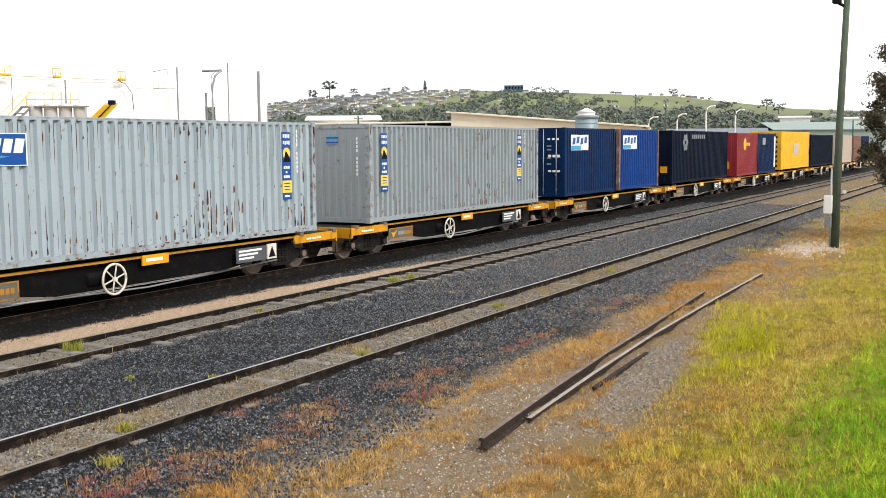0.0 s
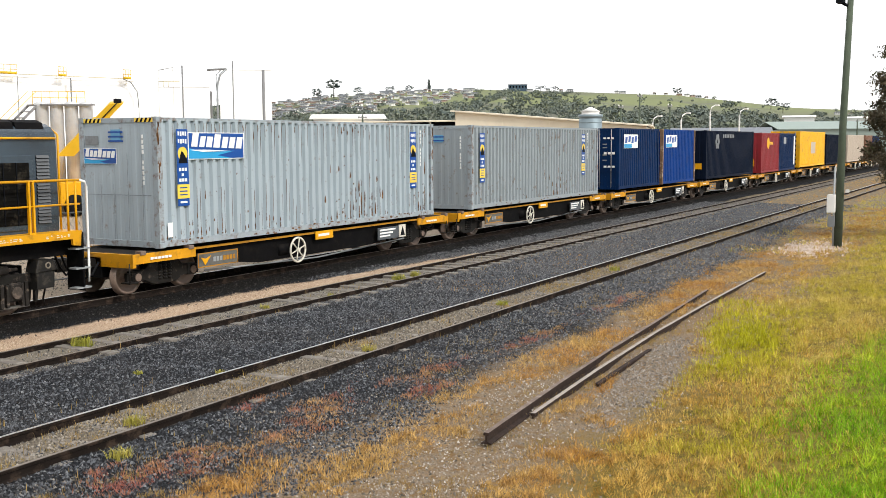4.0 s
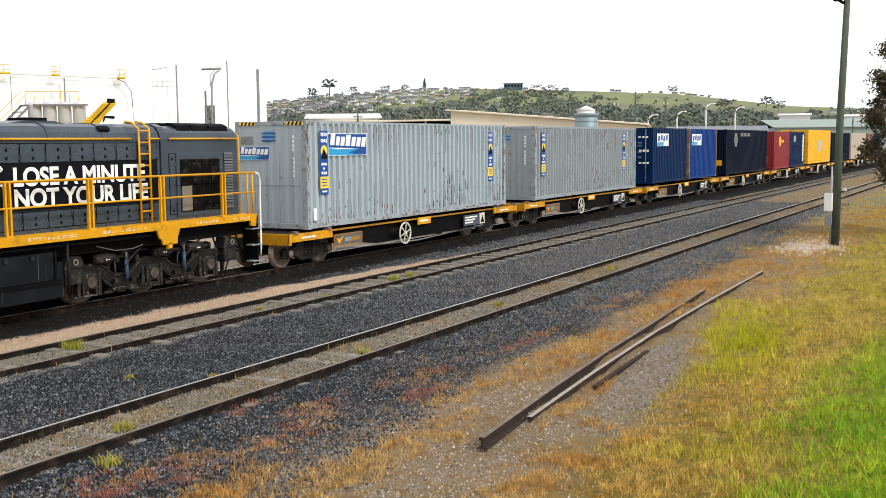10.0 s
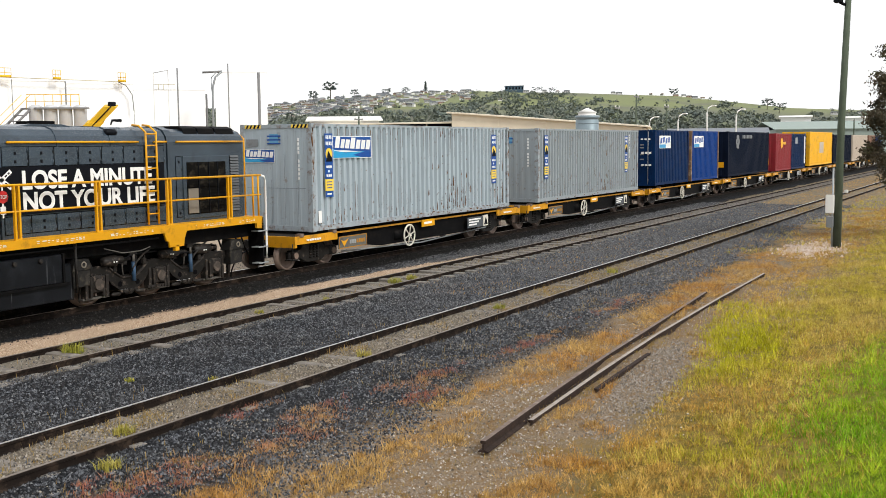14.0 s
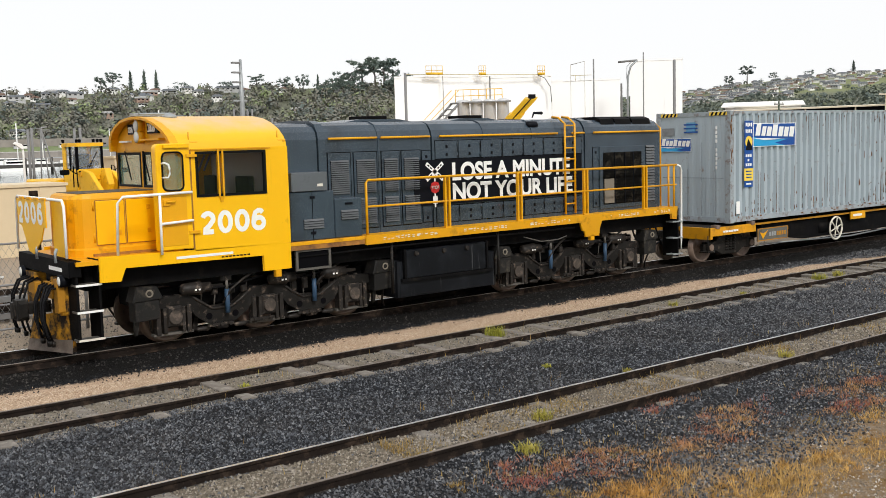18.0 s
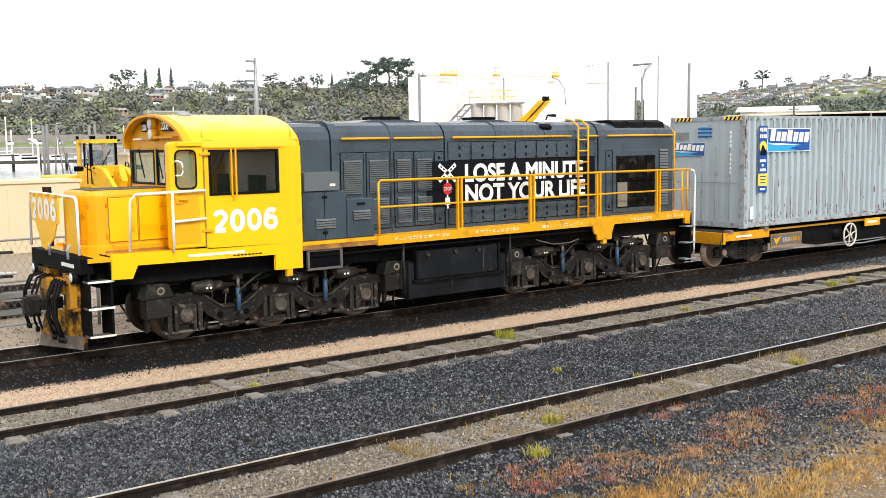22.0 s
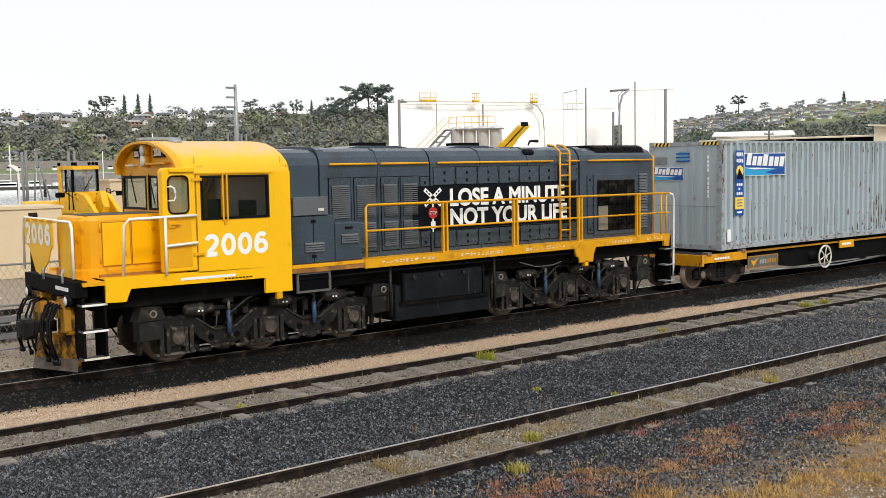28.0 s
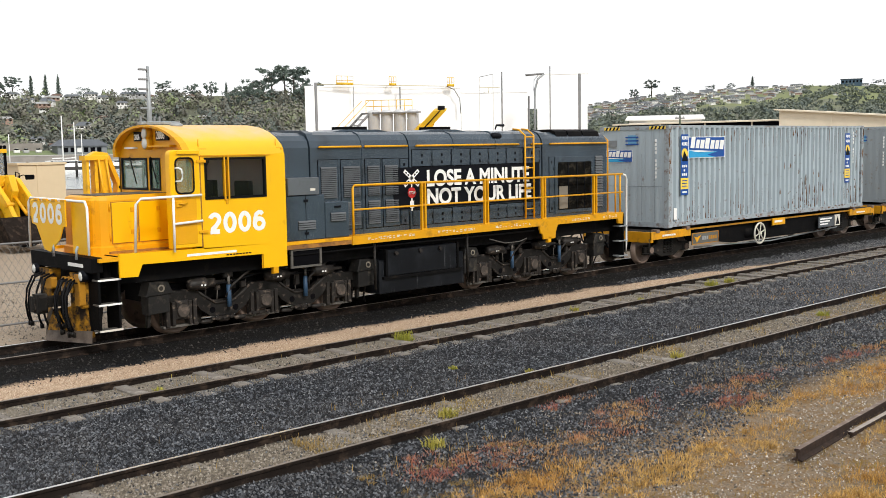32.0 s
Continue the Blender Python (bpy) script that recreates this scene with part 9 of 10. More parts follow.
# ---- beside the near track ----
def pole_with_boxes():
    x, y = 37.2, 5.25
    zg = float(ground_height(x, y))
    root = thing("timber_pole", (x, y, zg), "weathered green timber pole with a white meter box", "pole")
    Mesh().tube([(x, y + 0.06, zg - 0.1), (x, y + 0.02, 4), (x, y - 0.1, 8.4)], 0.142, 14, 0.098).ob("pole", M_POLE, root)
    a = Mesh().tube([(x, y - 0.1, 7.95), (x - 0.08, y + 0.06, 8.02), (x - 0.1, y + 0.18, 8.1)], 0.05, 8).ob("lamp_arm", M_SIGNK, root)
    Mesh().box(x - 0.28, x, y + 0.06, y + 0.34, 8.06, 8.2, 0.04).ob("lamp_head", M_SIGNK, a)
    m = Mesh().box(x - 0.25, x - 0.05, y + 0.15, y + 0.42, 1.07, 1.68, 0.02).ob("meter_box", M_SHEDW, root, "off-white meter box")
    Mesh().box(x - 0.256, x - 0.248, y + 0.175, y + 0.395, 1.1, 1.65).ob("box_door", M_SHEDW, m)
    Mesh().box(x - 0.25, x - 0.08, y + 0.16, y + 0.38, 0.58, 0.95, 0.02).ob("junction_box", M_GREYL, root, "pale grey junction box")
    Mesh().tube([(x - 0.16, y + 0.2, zg), (x - 0.16, y + 0.2, 2.6)], 0.03, 8).ob("conduit", M_STEEL, root)
    Mesh().box(x - 0.2, x - 0.05, y - 0.28, y - 0.16, 1.75, 1.86, 0.02).ob("marker_lamp", M_LENS, root)


pole_with_boxes()


def right_tree():
    """Overhanging gum tree at the verge; most of it stands outside the view."""
    x, y = 43.0, 2.55
    root = thing("gum_tree", (x, y, 0.0), "olive-brown gum tree with drooping foliage on the verge", "tree")
    rng = np.random.default_rng(21)
    m = Mesh().tube([(x, y, -0.3), (x - 0.1, y + 0.1, 2.0), (x, y + 0.3, 4.2), (x + 0.2, y + 0.2, 6.2)], 0.24, 10, 0.08)
    tips = []
    for k in range(16):
        t = k * 2.4
        z0 = 1.8 + 0.28 * k
        r = 1.4 + 1.1 * ((k * 7) % 5) / 5
        e = (x + math.cos(t) * r, y + math.sin(t) * r, z0 + 0.9)
        m.tube([(x, y + 0.1, z0), (x + math.cos(t) * r * 0.5, y + math.sin(t) * r * 0.5, z0 + 0.8), e], 0.06, 6, 0.015)
        tips.append(e)
    m.ob("trunk", M_BARK, root)
    cs, rs, ns = [], [], []
    for e in tips:
        for j in range(5):
            cs.append((e[0] + rng.normal() * 0.45, e[1] + rng.normal() * 0.45, e[2] - 0.5 * j * 0.6 + rng.normal() * 0.2))
            rs.append((0.6, 0.6, 0.5))
            ns.append(600)
    v, f = leaf_cloud(cs, rs, ns, 0.06, rng, 0.45)
    c = big_mesh("crown", v - np.array([x, y, 0.0]), f, M_GUM)
    c.parent = root


right_tree()


def stacked_rails():
    """Old rails left lying beside the near track."""
    def lying(pts, label, head):
        sec = RAIL_SECTION
        v, f = [], []
        n = len(sec)
        P = [Vector(p) for p in pts]
        for i, p in enumerate(P):
            d = (P[min(i + 1, len(P) - 1)] - P[max(i - 1, 0)]).normalized()
            s = Vector((-d.y, d.x, 0)).normalized()
            for a, b in sec:
                q = p + s * a + Vector((0, 0, b))
                v.append((q.x, q.y, q.z))
        for i in range(len(P) - 1):
            f += [(i * n + k, (i + 1) * n + k, (i + 1) * n + (k + 1) % n, i * n + (k + 1) % n) for k in range(n)]
        f += [tuple(range(n)), tuple((len(P) - 1) * n + k for k in range(n - 1, -1, -1))]
        o = Mesh().add(v, f).ob("loose_rail", M_OLDRAIL, None, at=pts[0])
        top = Mesh()
        for p, q in zip(P[:-1], P[1:]):
            s = Vector((-(q - p).y, (q - p).x, 0)).normalized() * 0.032
            u = Vector((0, 0, 0.003))
            top.add([p - s + u, q - s + u, q + s + u, p + s + u], [(0, 1, 2, 3)])
        top.ob("rail_head", head, o, "weathered rail top")
        tagged(o, label, "rail", "loose rails beside the track")
    lying([(10.7, 5.31, 0.02), (13.8, 5.67, -0.04), (16.5, 5.9, -0.06), (19.9, 6.11, -0.07), (24.6, 6.4, -0.07)], "rusty steel rail lying in the dry grass", M_OLDTOP2)
    lying([(12.1, 5.33, -0.07), (15.0, 5.54, -0.07), (18.7, 5.74, -0.07), (23.6, 5.86, -0.07), (28.85, 5.94, -0.08)], "long pale-topped rail lying beside another", M_OLDTOP)
    lying([(14.3, 5.27, -0.12), (15.6, 5.31, -0.1), (17.1, 5.37, -0.1)], "short rusty rail half sunk in the ground", M_OLDRAIL)


M_OLDRAIL = surf("old_brown_rail", (0.035, 0.024, 0.02), 0.85, var=0.3, scale=9, dirt=((0.07, 0.042, 0.03), 0.35, 12), spec=0.15)
M_OLDTOP2 = surf("brown_weathered_rail_top", (0.16, 0.115, 0.09), 0.75, var=0.3, scale=4, dirt=((0.34, 0.29, 0.25), 0.35, 5))
M_OLDTOP = surf("pale_weathered_rail_top", (0.33, 0.285, 0.25), 0.7, var=0.25, scale=5, dirt=((0.1, 0.06, 0.04), 0.3, 6))
stacked_rails()


# ---- loose stones and plants ----
def scatter_stones(name, x, y, size, mat, label, rise=0.35, rng=None, cat="ballast"):
    """One joined mesh of small broken stones lying on the ground."""
    rng = rng or RNG
    n = len(x)
    t = rng.uniform(0, math.tau, (n, 1)) + math.tau * np.arange(4)[None] / 4 + rng.normal(0, 0.22, (n, 4))
    r = rng.uniform(0.6, 1.25, (n, 4))
    rim = np.stack([r * np.cos(t), r * np.sin(t), rng.uniform(-0.75, -0.05, (n, 4))], -1)
    top = np.stack([rng.uniform(-0.4, 0.4, n), rng.uniform(-0.4, 0.4, n), rng.uniform(0.5, 0.95, n)], -1)[:, None]
    v = np.concatenate([rim, top], 1) * size[:, None, None]
    tri = np.array([(0, 1, 4), (1, 2, 4), (2, 3, 4), (3, 0, 4)])
    z = ground_height(x, y) + size * rise
    v += np.stack([x, y, z], -1)[:, None]
    f = (tri[None] + 5 * np.arange(n)[:, None, None]).reshape(-1, 3)
    return tagged(big_mesh(name, v.reshape(-1, 3), f, mat, True), label, cat, kind="stuff")


def spots(n, x0, x1, y0, y1, near=1.6):
    """Random places, thicker towards the camera's end of the stretch."""
    u = RNG.random(n) ** near
    return x0 + (x1 - x0) * u, RNG.uniform(y0, y1, n)


def not_on_rails(x, y):
    keep = np.ones(len(x), bool)
    for c in (TRACK_A, TRACK_B, TRACK_C):
        for s in (-1, 1):
            keep &= np.abs(y - (c + s * HALF)) > 0.055
    return keep


def patchy(x, y, scale, seed):
    """A soft random field from -1 to 1."""
    s = seed * 1.7
    return (np.sin(x * scale + 1.3 * np.sin(y * scale * 1.3 + s) + s) * np.cos(y * scale * 1.1 + 1.7 * np.sin(x * scale * 0.7 + 2 * s)) + 0.5 * np.sin(x * scale * 2.7 + y * scale * 2.1 + s * 3) * np.sin(y * scale * 3.3 - x * scale + s)) / 1.3


M_STONE = ballast_mat("dark_ballast_stone", [(0.005, 0.006, 0.008), (0.012, 0.0138, 0.017), (0.03, 0.034, 0.042), (0.055, 0.061, 0.072), (0.085, 0.094, 0.11), (0.125, 0.137, 0.155), (0.17, 0.183, 0.202), (0.29, 0.297, 0.305)], 0.62, 0.18, 0.55)
M_STONED = ballast_mat("distance_paled_ballast", [(0.035, 0.037, 0.042), (0.06, 0.063, 0.07), (0.09, 0.095, 0.104), (0.13, 0.136, 0.147), (0.19, 0.196, 0.205), (0.3, 0.295, 0.285)], 0.7, 0.15, 0.3)
M_STONEC = ballast_mat("near_black_ballast", [(0.002, 0.002, 0.0022), (0.005, 0.005, 0.005), (0.01, 0.01, 0.0098), (0.085, 0.08, 0.074)], 0.7, 0.1, 0.4)
M_STONEP = ballast_mat("pinkish_gravel", [(0.3, 0.19, 0.12), (0.52, 0.37, 0.25), (0.64, 0.49, 0.35), (0.75, 0.61, 0.47)])
M_STONEW = ballast_mat("whitish_heap_stone", [(0.42, 0.32, 0.24), (0.6, 0.48, 0.38), (0.72, 0.6, 0.5)])
M_CHIPS = ballast_mat("pale_stone_chips", [(0.17, 0.13, 0.095), (0.3, 0.25, 0.19), (0.46, 0.41, 0.35), (0.66, 0.62, 0.57)])
M_STONEB = ballast_mat("brown_worn_gravel", [(0.09, 0.075, 0.06), (0.19, 0.16, 0.13), (0.3, 0.26, 0.215), (0.42, 0.38, 0.33)])
M_STONEG = ballast_mat("dusty_grey_ballast", [(0.07, 0.06, 0.047), (0.17, 0.145, 0.11), (0.28, 0.24, 0.19), (0.42, 0.38, 0.32)])

# between the near and middle tracks, and beside the near track
x, y = spots(350000, 1.5, 62, 5.4, 16.5, 1.9)
edge = np.interp(x, [6, 8.5, 10.4, 13.9, 17, 20, 25, 32, 60], [6.3, 6.4, 6.65, 7.1, 7.3, 7.25, 7.4, 7.7, 8.4]) + 0.32 * patchy(x, y, 0.9, 1) + 0.16 * RNG.normal(size=len(x))
k = (y > edge) & not_on_rails(x, y) & ~((np.abs(y - TRACK_A) < 0.5) & (RNG.random(len(x)) < 0.94)) & ~((np.abs(y - TRACK_B) < 0.52) & (RNG.random(len(x)) < 0.93)) & ((y < 15.12 + 0.08 * patchy(x, y, 2.2, 8)) | ((x > 22) & (y > 16.4 - np.clip(x - 21, 0, 12) * 0.1)))
x, y = x[k], y[k]
size = RNG.uniform(0.013, 0.026, len(x)) * (1 + np.clip(x - 14, 0, 40) * 0.028)
# dusty picks stones painted paler with distance, where lit tops would show more
dusty = RNG.random(len(x)) < np.clip((x - 13) / 16, 0, 0.9)
scatter_stones("ballast", x[~dusty], y[~dusty], size[~dusty], M_STONE, "loose dark blue-grey ballast stones between the tracks")
scatter_stones("paled_ballast", x[dusty], y[dusty], size[dusty], M_STONED, "loose grey ballast further along the tracks, painted paler as if more lit tops showed")
# dusty stones inside the near and middle tracks and on the dirt
x, y = spots(34000, 1.5, 55, TRACK_A - 0.52, TRACK_A + 0.52, 1.7)
x2, y2 = spots(17000, 3.5, 55, TRACK_B - 0.85, TRACK_B + 0.8, 1.5)
x3, y3 = spots(13000, 6.5, 34, 4.6, 9.0, 1.5)
k3 = (patchy(x3, y3, 1.1, 4) > -0.15) & (np.hypot((x3 - 15.4) / 3.2, (y3 - 4.55) / 0.5) > 0.2)
x, y = np.concatenate([x, x2, x3[k3]]), np.concatenate([y, y2, y3[k3]])
k = not_on_rails(x, y)
x, y = x[k], y[k]
scatter_stones("dusty_gravel", x, y, RNG.uniform(0.007, 0.023, len(x)), M_STONEG, "dusty grey gravel between the rails and on the dirt", cat="gravel")
# near-black ballast under the train
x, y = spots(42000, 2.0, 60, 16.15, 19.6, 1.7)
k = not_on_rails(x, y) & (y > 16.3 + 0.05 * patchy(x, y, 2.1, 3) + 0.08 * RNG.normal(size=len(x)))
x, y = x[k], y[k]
scatter_stones("black_ballast", x, y, RNG.uniform(0.013, 0.028, len(x)) * (1 + np.clip(x - 14, 0, 40) * 0.012), M_STONEC, "near-black ballast along the train's track")
# the strip of pale pinkish gravel
x, y = spots(50000, 1.0, 33, 15.15, 16.5, 1.25)
k = (y < 16.36 + 0.05 * patchy(x, y, 2.1, 3) + 0.07 * RNG.normal(size=len(x))) & (y > 15.17 + 0.07 * patchy(x, y, 1.7, 8)) & (y < 16.4 - np.clip(x - 21, 0, 12) * 0.1 + 0.08 * RNG.normal(size=len(x)))
x, y = x[k], y[k]
scatter_stones("pink_gravel", x, y, RNG.uniform(0.008, 0.017, len(x)), M_STONEP, "strip of pale pinkish gravel beside the train", cat="gravel")
x, y = spots(15000, 1.0, 30, 19.7, 30, 1.2)
scatter_stones("yard_gravel", x, y, RNG.uniform(0.015, 0.035, len(x)), M_STONEG, "dusty brown gravel of the yard behind the train", cat="gravel")
# pale stone heap at the pole
t, r = RNG.uniform(0, math.tau, 4600), np.abs(RNG.normal(0, 0.5, 4600))
x, y = 36.8 + 2.4 * r * np.cos(t) + 0.3 * np.sin(5 * t), 6.0 + 0.95 * r * np.sin(t)
scatter_stones("pale_stone_patch", x, y, RNG.uniform(0.02, 0.07, len(x)), M_STONEW, "spread of pale stones round the foot of the pole", cat="gravel")


def grass(name, x, y, length, width, mat, label, lean=0.5, cat="grass"):
    """Bent blades, each two or three narrow faces, joined as one."""
    n = len(x)
    z = ground_height(x, y) - 0.01
    t = RNG.uniform(0, math.tau, n)
    dx, dy = np.cos(t), np.sin(t)
    ln = RNG.uniform(0.0, 1.0, n) * lean
    w = width[:, None]
    base = np.stack([x, y, z], -1)
    side = np.stack([-dy, dx, 0 * dx], -1) * w / 2
    mid = base + np.stack([dx * ln * length * 0.35, dy * ln * length * 0.35, length * 0.55], -1)
    tip = base + np.stack([dx * ln * length, dy * ln * length, length * (1 - 0.3 * ln)], -1)
    v = np.stack([base - side, base + side, mid + side * 0.8, mid - side * 0.8, tip], 1).reshape(-1, 3)
    a = 5 * np.arange(n)
    f = np.concatenate([np.stack([a, a + 1, a + 2], -1), np.stack([a, a + 2, a + 3], -1), np.stack([a + 3, a + 2, a + 4], -1)])
    return tagged(big_mesh(name, v, f, mat), label, cat, kind="stuff")


def needles(name, x, y, length, width, mat, label, lean=0.9, cat="grass"):
    """Fine straight blades of one face each, joined as one, longer where they tuft."""
    n = len(x)
    length = length * np.clip(0.85 + 0.8 * patchy(x, y, 5.0, 31) + 0.5 * patchy(x, y, 12.0, 37), 0.3, 2.0)
    z = ground_height(x, y) - 0.01
    t, ln = RNG.uniform(0, math.tau, n), RNG.uniform(0.1, 1.0, n) * lean
    u = RNG.uniform(0, math.tau, n)
    base = np.stack([x, y, z], -1)
    side = np.stack([np.cos(u), np.sin(u), 0 * u], -1) * width[:, None] / 2
    tip = base + np.stack([np.cos(t) * ln * length, np.sin(t) * ln * length, length * (1 - 0.3 * ln)], -1)
    v = np.stack([base - side, base + side, tip], 1).reshape(-1, 3)
    return tagged(big_mesh(name, v, np.arange(3 * n).reshape(-1, 3), mat), label, cat, kind="stuff")


M_LUSH = blade_mat("lush_green_blades", [(0.075, 0.19, 0.002), (0.28, 0.52, 0.006), (0.18, 0.3, 0.004), (0.55, 0.64, 0.035)])
M_OLIVE = blade_mat("yellow_green_blades", [(0.17, 0.155, 0.005), (0.68, 0.58, 0.05), (0.27, 0.185, 0.008), (0.84, 0.66, 0.19)])
M_CLUMP = blade_mat("bright_yellow_green_blades", [(0.17, 0.18, 0.003), (0.62, 0.58, 0.012), (0.28, 0.25, 0.006), (0.8, 0.66, 0.06)])
M_STRAW = blade_mat("straw_blades", [(0.2, 0.11, 0.014), (0.88, 0.62, 0.18), (0.24, 0.115, 0.014), (0.78, 0.46, 0.08)])
M_TAN = blade_mat("tan_blades", [(0.19, 0.095, 0.022), (0.8, 0.53, 0.18), (0.21, 0.088, 0.022), (0.7, 0.39, 0.1)])
M_RUSTW = blade_mat("reddish_weed_blades", [(0.2, 0.055, 0.045), (0.44, 0.17, 0.12), (0.32, 0.17, 0.065), (0.6, 0.38, 0.15)])
M_DULL = blade_mat("dull_dry_blades", [(0.14, 0.085, 0.022), (0.46, 0.31, 0.11), (0.2, 0.12, 0.025), (0.42, 0.31, 0.09)])
M_WEED = blade_mat("fresh_weed_blades", [(0.16, 0.18, 0.02), (0.42, 0.39, 0.06), (0.22, 0.21, 0.03), (0.5, 0.42, 0.1)])

# verge: lush green on the camera's side, golden and olive towards the tracks
x, y = spots(760000, 6.8, 62, -5, 7.6, 2.1)
g = patchy(x, y, 0.55, 2) + 0.35 * patchy(x, y, 2.3, 3)
holes = patchy(x, y, 6.1, 41) + 0.6 * patchy(x, y, 14.3, 42) < -0.48
k = ~holes | (RNG.random(len(x)) < 0.2)
x, y, g = x[k], y[k], g[k]
near_green = np.interp(x, [8, 10.6, 14, 17.6, 20.6, 28], [1.3, 1.55, 2.5, 2.05, 1.45, 0.9]) - y + 0.35 * g + 0.28 * RNG.normal(size=len(x))
clump = 1.12 - np.hypot((x - 19.4) / 2.9, (y - 4.25 - 0.2 * (x - 19.4)) / 0.72) + 0.3 * RNG.normal(size=len(x)) + 0.35 * g
bare = np.hypot((x - 15.2) / 2.7, (y - 4.78 - 0.15 * (x - 15.2)) / 0.42) + 0.3 * patchy(x, y, 1.9, 7)
keep = (bare > 0.95) & (y < np.interp(x, [8, 10, 13, 16, 19, 24, 40], [3.8, 3.95, 4.2, 4.5, 5.15, 5.6, 6.2]) + 0.3 * patchy(x, y, 1.1, 5) + 0.15 * RNG.normal(size=len(x)))
lush = (near_green > 0) & (RNG.random(len(x)) < np.clip((34 + 4 * g - x) / 9, 0.0, 1))
fresh = RNG.random(len(x)) < 0.66
k = lush & fresh
needles("green_grass", x[k], y[k], RNG.uniform(0.07, 0.2, k.sum()), RNG.uniform(0.007, 0.014, k.sum()), M_LUSH, "lush green grass on the bank", 1.1)
meadow = np.clip((4.9 - y - 0.01 * (x - 24)) / 1.1, 0, 0.9) * np.clip((x - 17) / 5, 0, 1)
k = keep & ~lush & ((clump > 0) | ((g > 0.05) & (y < 4.7) & (x > 11) & (RNG.random(len(x)) < 0.55)) | (RNG.random(len(x)) < meadow) | (near_green > -0.8) & (RNG.random(len(x)) < 0.5))
kc = k & (clump > 0.12) & (RNG.random(len(x)) < 0.8)
needles("fresh_clump", x[kc], y[kc], RNG.uniform(0.1, 0.24, kc.sum()), RNG.uniform(0.008, 0.015, kc.sum()), M_CLUMP, "bright yellow-green grass clump beside the loose rails", 0.9)
k &= ~kc
needles("olive_grass", x[k], y[k], RNG.uniform(0.06, 0.18, k.sum()), RNG.uniform(0.006, 0.013, k.sum()), M_OLIVE, "yellow-green grass on the verge", 0.9)
k2 = keep & ~k & ~kc & ~lush
k2 |= lush & ~fresh & (RNG.random(len(x)) < 0.5)
needles("dry_grass", x[k2], y[k2], RNG.uniform(0.04, 0.13, k2.sum()), RNG.uniform(0.005, 0.011, k2.sum()), M_STRAW, "dry golden grass on the verge", 1.0)
# golden patches on the dirt between the verge and the ballast
def in_drifts(x, y, drifts):
    """How deep each place lies in the nearest of some long drifts (above 0: inside)."""
    d = np.full(len(x), -9.0)
    for cx, cy, rx, ry in drifts:
        d = np.maximum(d, 1 - np.hypot((x - cx) / rx, (y - cy) / ry))
    return d


x, y = spots(420000, 6.8, 60, 3.6, 8.6, 1.5)
gold = in_drifts(x, y, ((10.4, 6.3, 2.0, 0.5), (13.2, 6.8, 1.0, 0.32), (16.9, 6.55, 3.6, 0.6), (21.2, 6.5, 2.8, 0.6), (25.0, 6.7, 3.8, 0.9), (29.5, 6.6, 4.0, 1.0), (8.1, 7.1, 1.1, 0.4), (9.4, 4.3, 2.6, 0.55), (12.6, 4.45, 1.6, 0.3), (14.0, 5.15, 2.2, 0.2)))
gold = np.maximum(gold, np.where(x > 30, 0.25 - 0.2 * np.abs(y - 6.4), -9))
p = gold + 0.4 * patchy(x, y, 2.3, 6) + 0.4 * patchy(x, y, 6.7, 2)
bare = np.hypot((x - 15.2) / 2.7, (y - 4.78 - 0.15 * (x - 15.2)) / 0.42)
k = (p > 0.05 + 0.55 * RNG.random(len(x))) & (bare > 1)
needles("dry_tufts", x[k], y[k], RNG.uniform(0.04, 0.14, k.sum()), RNG.uniform(0.006, 0.012, k.sum()), M_TAN, "patches of dry golden grass on the dirt", 1.0)
thin = (np.abs(y - 4.9) < 1.3) & (patchy(x, y, 2.9, 14) + 0.6 * patchy(x, y, 8.3, 15) > -0.1 + 0.6 * RNG.random(len(x))) & (bare > 1.05)
thin |= (np.abs(y - 5.32 - 0.075 * (x - 12)) < 0.22) & (x > 11) & (x < 22) & (patchy(x, y, 4.1, 33) > 0.1)
thin |= (y > 6.6) & (patchy(x, y, 3.3, 24) + 0.7 * patchy(x, y, 9.1, 25) > 0.35 + 0.6 * RNG.random(len(x)))
k = ~k & thin & (RNG.random(len(x)) < 0.55)
needles("brown_tufts", x[k], y[k], RNG.uniform(0.025, 0.09, k.sum()), RNG.uniform(0.005, 0.011, k.sum()), M_DULL, "thin brownish grass on the bare dirt", 1.0)
x, y = spots(200000, 5.0, 40, 6.2, 9.4, 1.5)
red = in_drifts(x, y, ((11.2, 8.2, 1.4, 0.55), (12.6, 7.45, 1.2, 0.3), (9.9, 7.7, 1.2, 0.55), (13.8, 7.95, 1.6, 0.4), (8.3, 8.1, 1.2, 0.7), (10.9, 9.1, 0.9, 0.3), (17, 7.7, 2.5, 0.25), (22, 7.8, 3.0, 0.3)))
k = red + 0.4 * patchy(x, y, 3.1, 11) + 0.4 * patchy(x, y, 8.3, 4) > 0.2 + 0.5 * RNG.random(len(x))
needles("red_weeds", x[k], y[k], RNG.uniform(0.03, 0.085, k.sum()), RNG.uniform(0.007, 0.014, k.sum()), M_RUSTW, "low reddish weeds at the edge of the ballast", 1.0, "weeds")
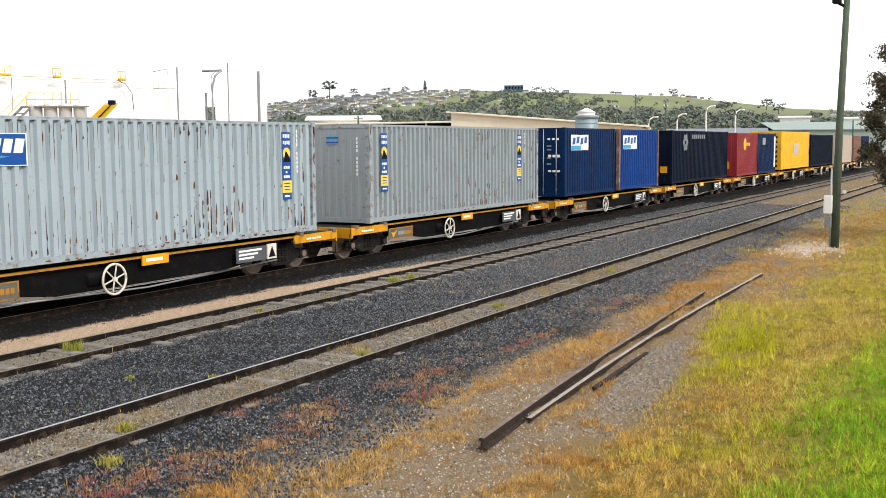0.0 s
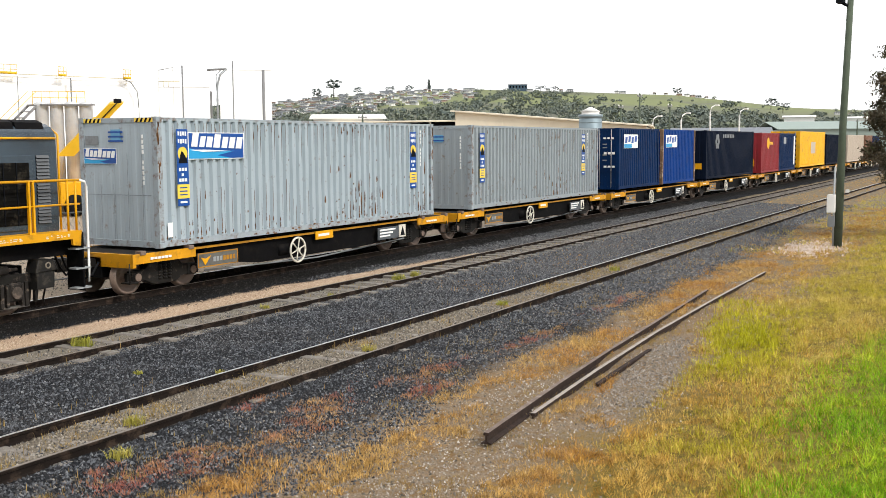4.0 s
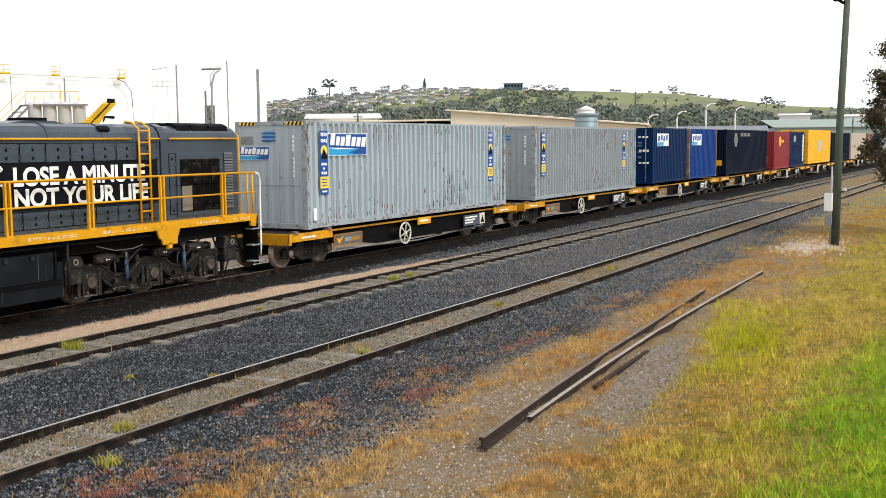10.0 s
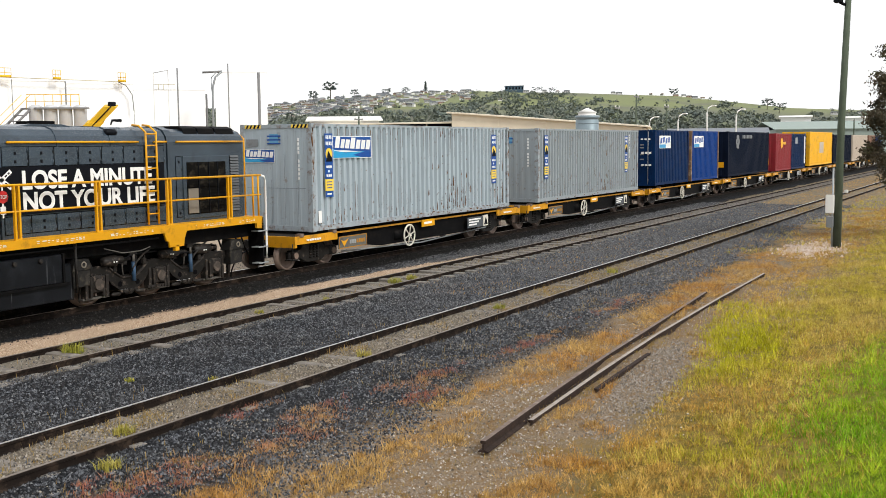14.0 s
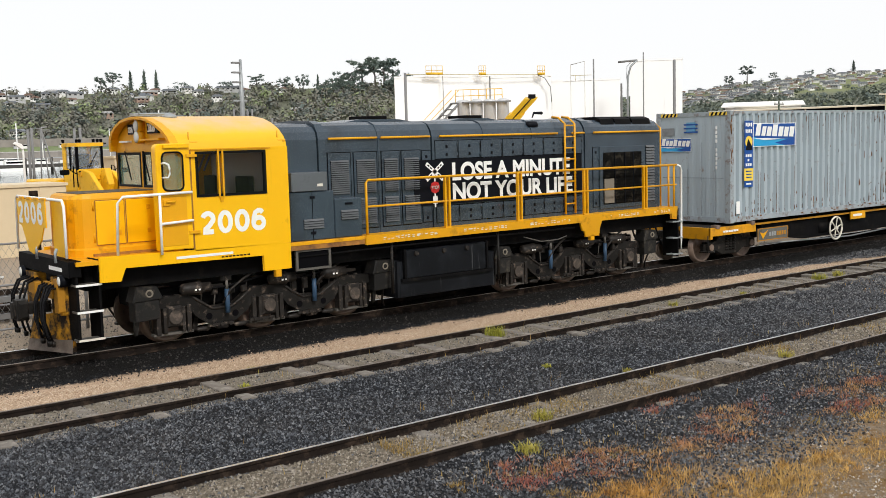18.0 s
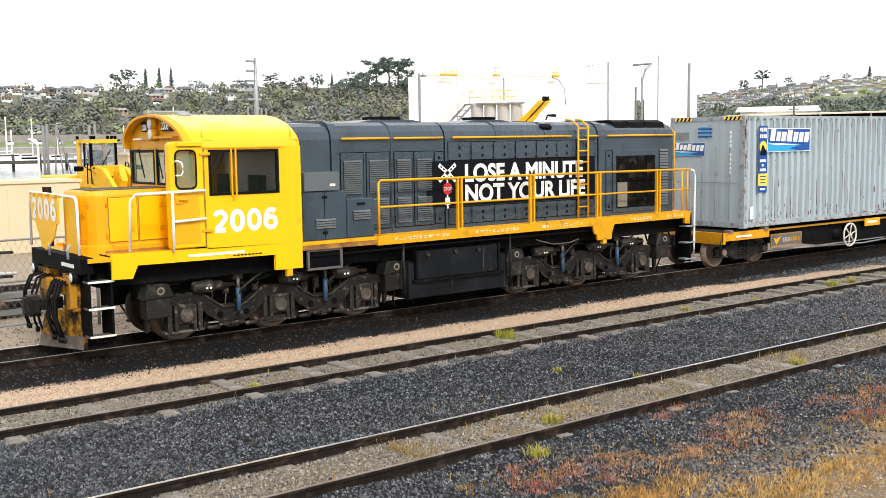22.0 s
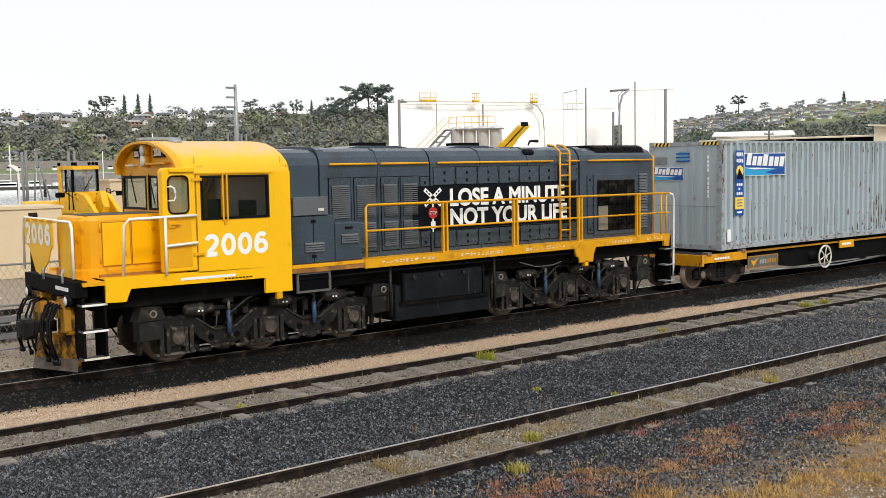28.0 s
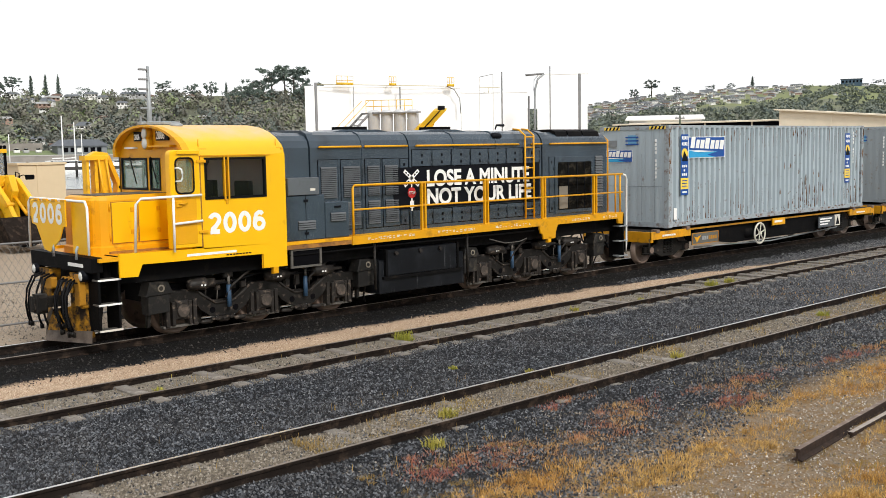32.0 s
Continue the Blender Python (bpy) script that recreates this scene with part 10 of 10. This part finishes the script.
# dark worn gravel in the bare patch beside the loose rails
x, y = RNG.uniform(11.8, 19, 11000), RNG.uniform(3.9, 5.6, 11000)
k = np.hypot((x - 15.2) / 2.8, (y - 4.78 - 0.15 * (x - 15.2)) / 0.46) + 0.35 * patchy(x, y, 1.9, 7) + 0.25 * RNG.normal(size=len(x)) < 1.05
scatter_stones("worn_gravel", x[k], y[k], RNG.uniform(0.008, 0.024, k.sum()), M_STONEB, "dark worn gravel in the bare patch", cat="gravel")
# dry grass between the rails of the near track
x, y = spots(30000, 7, 60, TRACK_A - 0.5, TRACK_A + 0.5, 1.3)
k = patchy(x, y, 1.3, 22) + 0.3 * RNG.normal(size=len(x)) > 0.3 - np.clip(x - 12, 0, 15) * 0.02
needles("sleeper_grass", x[k], y[k], RNG.uniform(0.03, 0.11, k.sum()), RNG.uniform(0.006, 0.014, k.sum()), M_DULL, "dry brown grass between the rails", 1.0)
# pale chips on the bare dirt
x, y = spots(22000, 6.8, 30, 3.4, 7.2, 1.5)
k = (np.hypot((x - 10.0) / 2.2, (y - 5.2) / 0.7) < 1 + 0.4 * patchy(x, y, 2, 5)) | (np.hypot((x - 13.4) / 1.6, (y - 6.2) / 0.35) < 1) | (RNG.random(len(x)) < 0.15)
scatter_stones("pale_chips", x[k], y[k], RNG.uniform(0.006, 0.02, k.sum()), M_CHIPS, "pale stone chips on the bare dirt", cat="gravel")
# thin weeds along the rails
x = RNG.uniform(2, 60, 9000)
line = RNG.choice([TRACK_A - HALF, TRACK_A + HALF, TRACK_A, TRACK_B, TRACK_B - HALF, TRACK_B + HALF, 8.7, 11.2, 8.4], 9000)
y = line + RNG.normal(0, 0.16, 9000)
k = (patchy(x, y, 2.9, 13) > 0.25) & not_on_rails(x, y)
grass("rail_weeds", x[k], y[k], RNG.uniform(0.04, 0.17, k.sum()), RNG.uniform(0.005, 0.01, k.sum()), M_DULL, "thin dry weeds along the rails", 0.5, "weeds")
# bright tufts between the rails
for tx, ty, s in ((12.65, 14.45, 1.3), (22.9, 14.1, 1.2), (23.9, 14.2, 1.0), (17.6, 14.3, 0.7), (7.9, 14.9, 0.7), (7.3, 14.1, 0.6), (19.8, 14.1, 0.6), (11.6, 12.0, 0.5), (14.8, 9.7, 0.8), (20.5, 9.9, 0.9), (9.3, 9.7, 0.9), (8.2, 8.8, 0.9), (12.2, 10.8, 0.5), (27.5, 9.8, 1.0)):
    n = int(150 * s)
    r = RNG.random(n) ** 0.7 * 0.16 * s
    t = RNG.uniform(0, math.tau, n)
    o = grass("weed_tuft", tx + r * np.cos(t), ty + r * np.sin(t), RNG.uniform(0.08, 0.2, n) * s, RNG.uniform(0.006, 0.014, n), M_WEED, "bright yellow-green weed tuft by the rails", 0.9, "weed")
    del o["kind"]
    o["group"] = "weed tufts"
# the bank round and behind the viewpoint
x, y = RNG.uniform(-6, 7, 26000), RNG.uniform(-6, 4.5, 26000)
near_green = 2.0 - y + 0.4 * patchy(x, y, 0.55, 2) + 0.3 * RNG.normal(size=len(x)) > 0
for k, name, mat, label in ((near_green, "bank_grass", M_LUSH, "lush green grass on top of the bank"), (~near_green, "bank_straw", M_STRAW, "dry golden grass on top of the bank")):
    needles(name, x[k], y[k], RNG.uniform(0.07, 0.2, k.sum()), RNG.uniform(0.012, 0.024, k.sum()), mat, label, 1.0)
# far verge beyond the pole
x, y = RNG.uniform(34, 120, 40000), RNG.uniform(-4, 8.4, 40000)
k = patchy(x, y, 0.5, 17) > -0.3
needles("far_grass", x[k], y[k], RNG.uniform(0.06, 0.2, k.sum()), RNG.uniform(0.015, 0.03, k.sum()), M_OLIVE, "rough grass along the far verge", 0.8)
x, y = RNG.uniform(22, 120, 34000), RNG.uniform(8.2, 13.6, 34000)
k = patchy(x, y, 0.6, 19) + 0.4 * RNG.normal(size=len(x)) > 0.3 - np.clip(x - 26, 0, 30) * 0.025
needles("track_grass", x[k], y[k], RNG.uniform(0.03, 0.09, k.sum()), RNG.uniform(0.012, 0.025, k.sum()), M_TAN, "dry grass between the tracks further off", 0.8)


# ---- what moves ----
def motions():
    """The train rolls along its track; its wheels turn with it."""
    ts, ds = [r[0] for r in ROLL], [r[1] for r in ROLL]

    def rolled(t):
        return float(np.interp(t, ts, ds))

    for ob in MOVING:
        p = PLACE[ob.name]
        walk(ob, [(t, pose(p.x + d, p.y, p.z)) for t, d in ROLL])
    times = [k * 0.25 for k in range(47)] + [13.0, 16.0, 20.0, 24.0, 26.0] + [27.0 + k * 0.25 for k in range(21)]
    for w, p, r in WHEELS:
        walk(w, [(t, pose(p.x, p.y, p.z, 0, math.degrees(rolled(t) / r), 0)) for t in times])


motions()
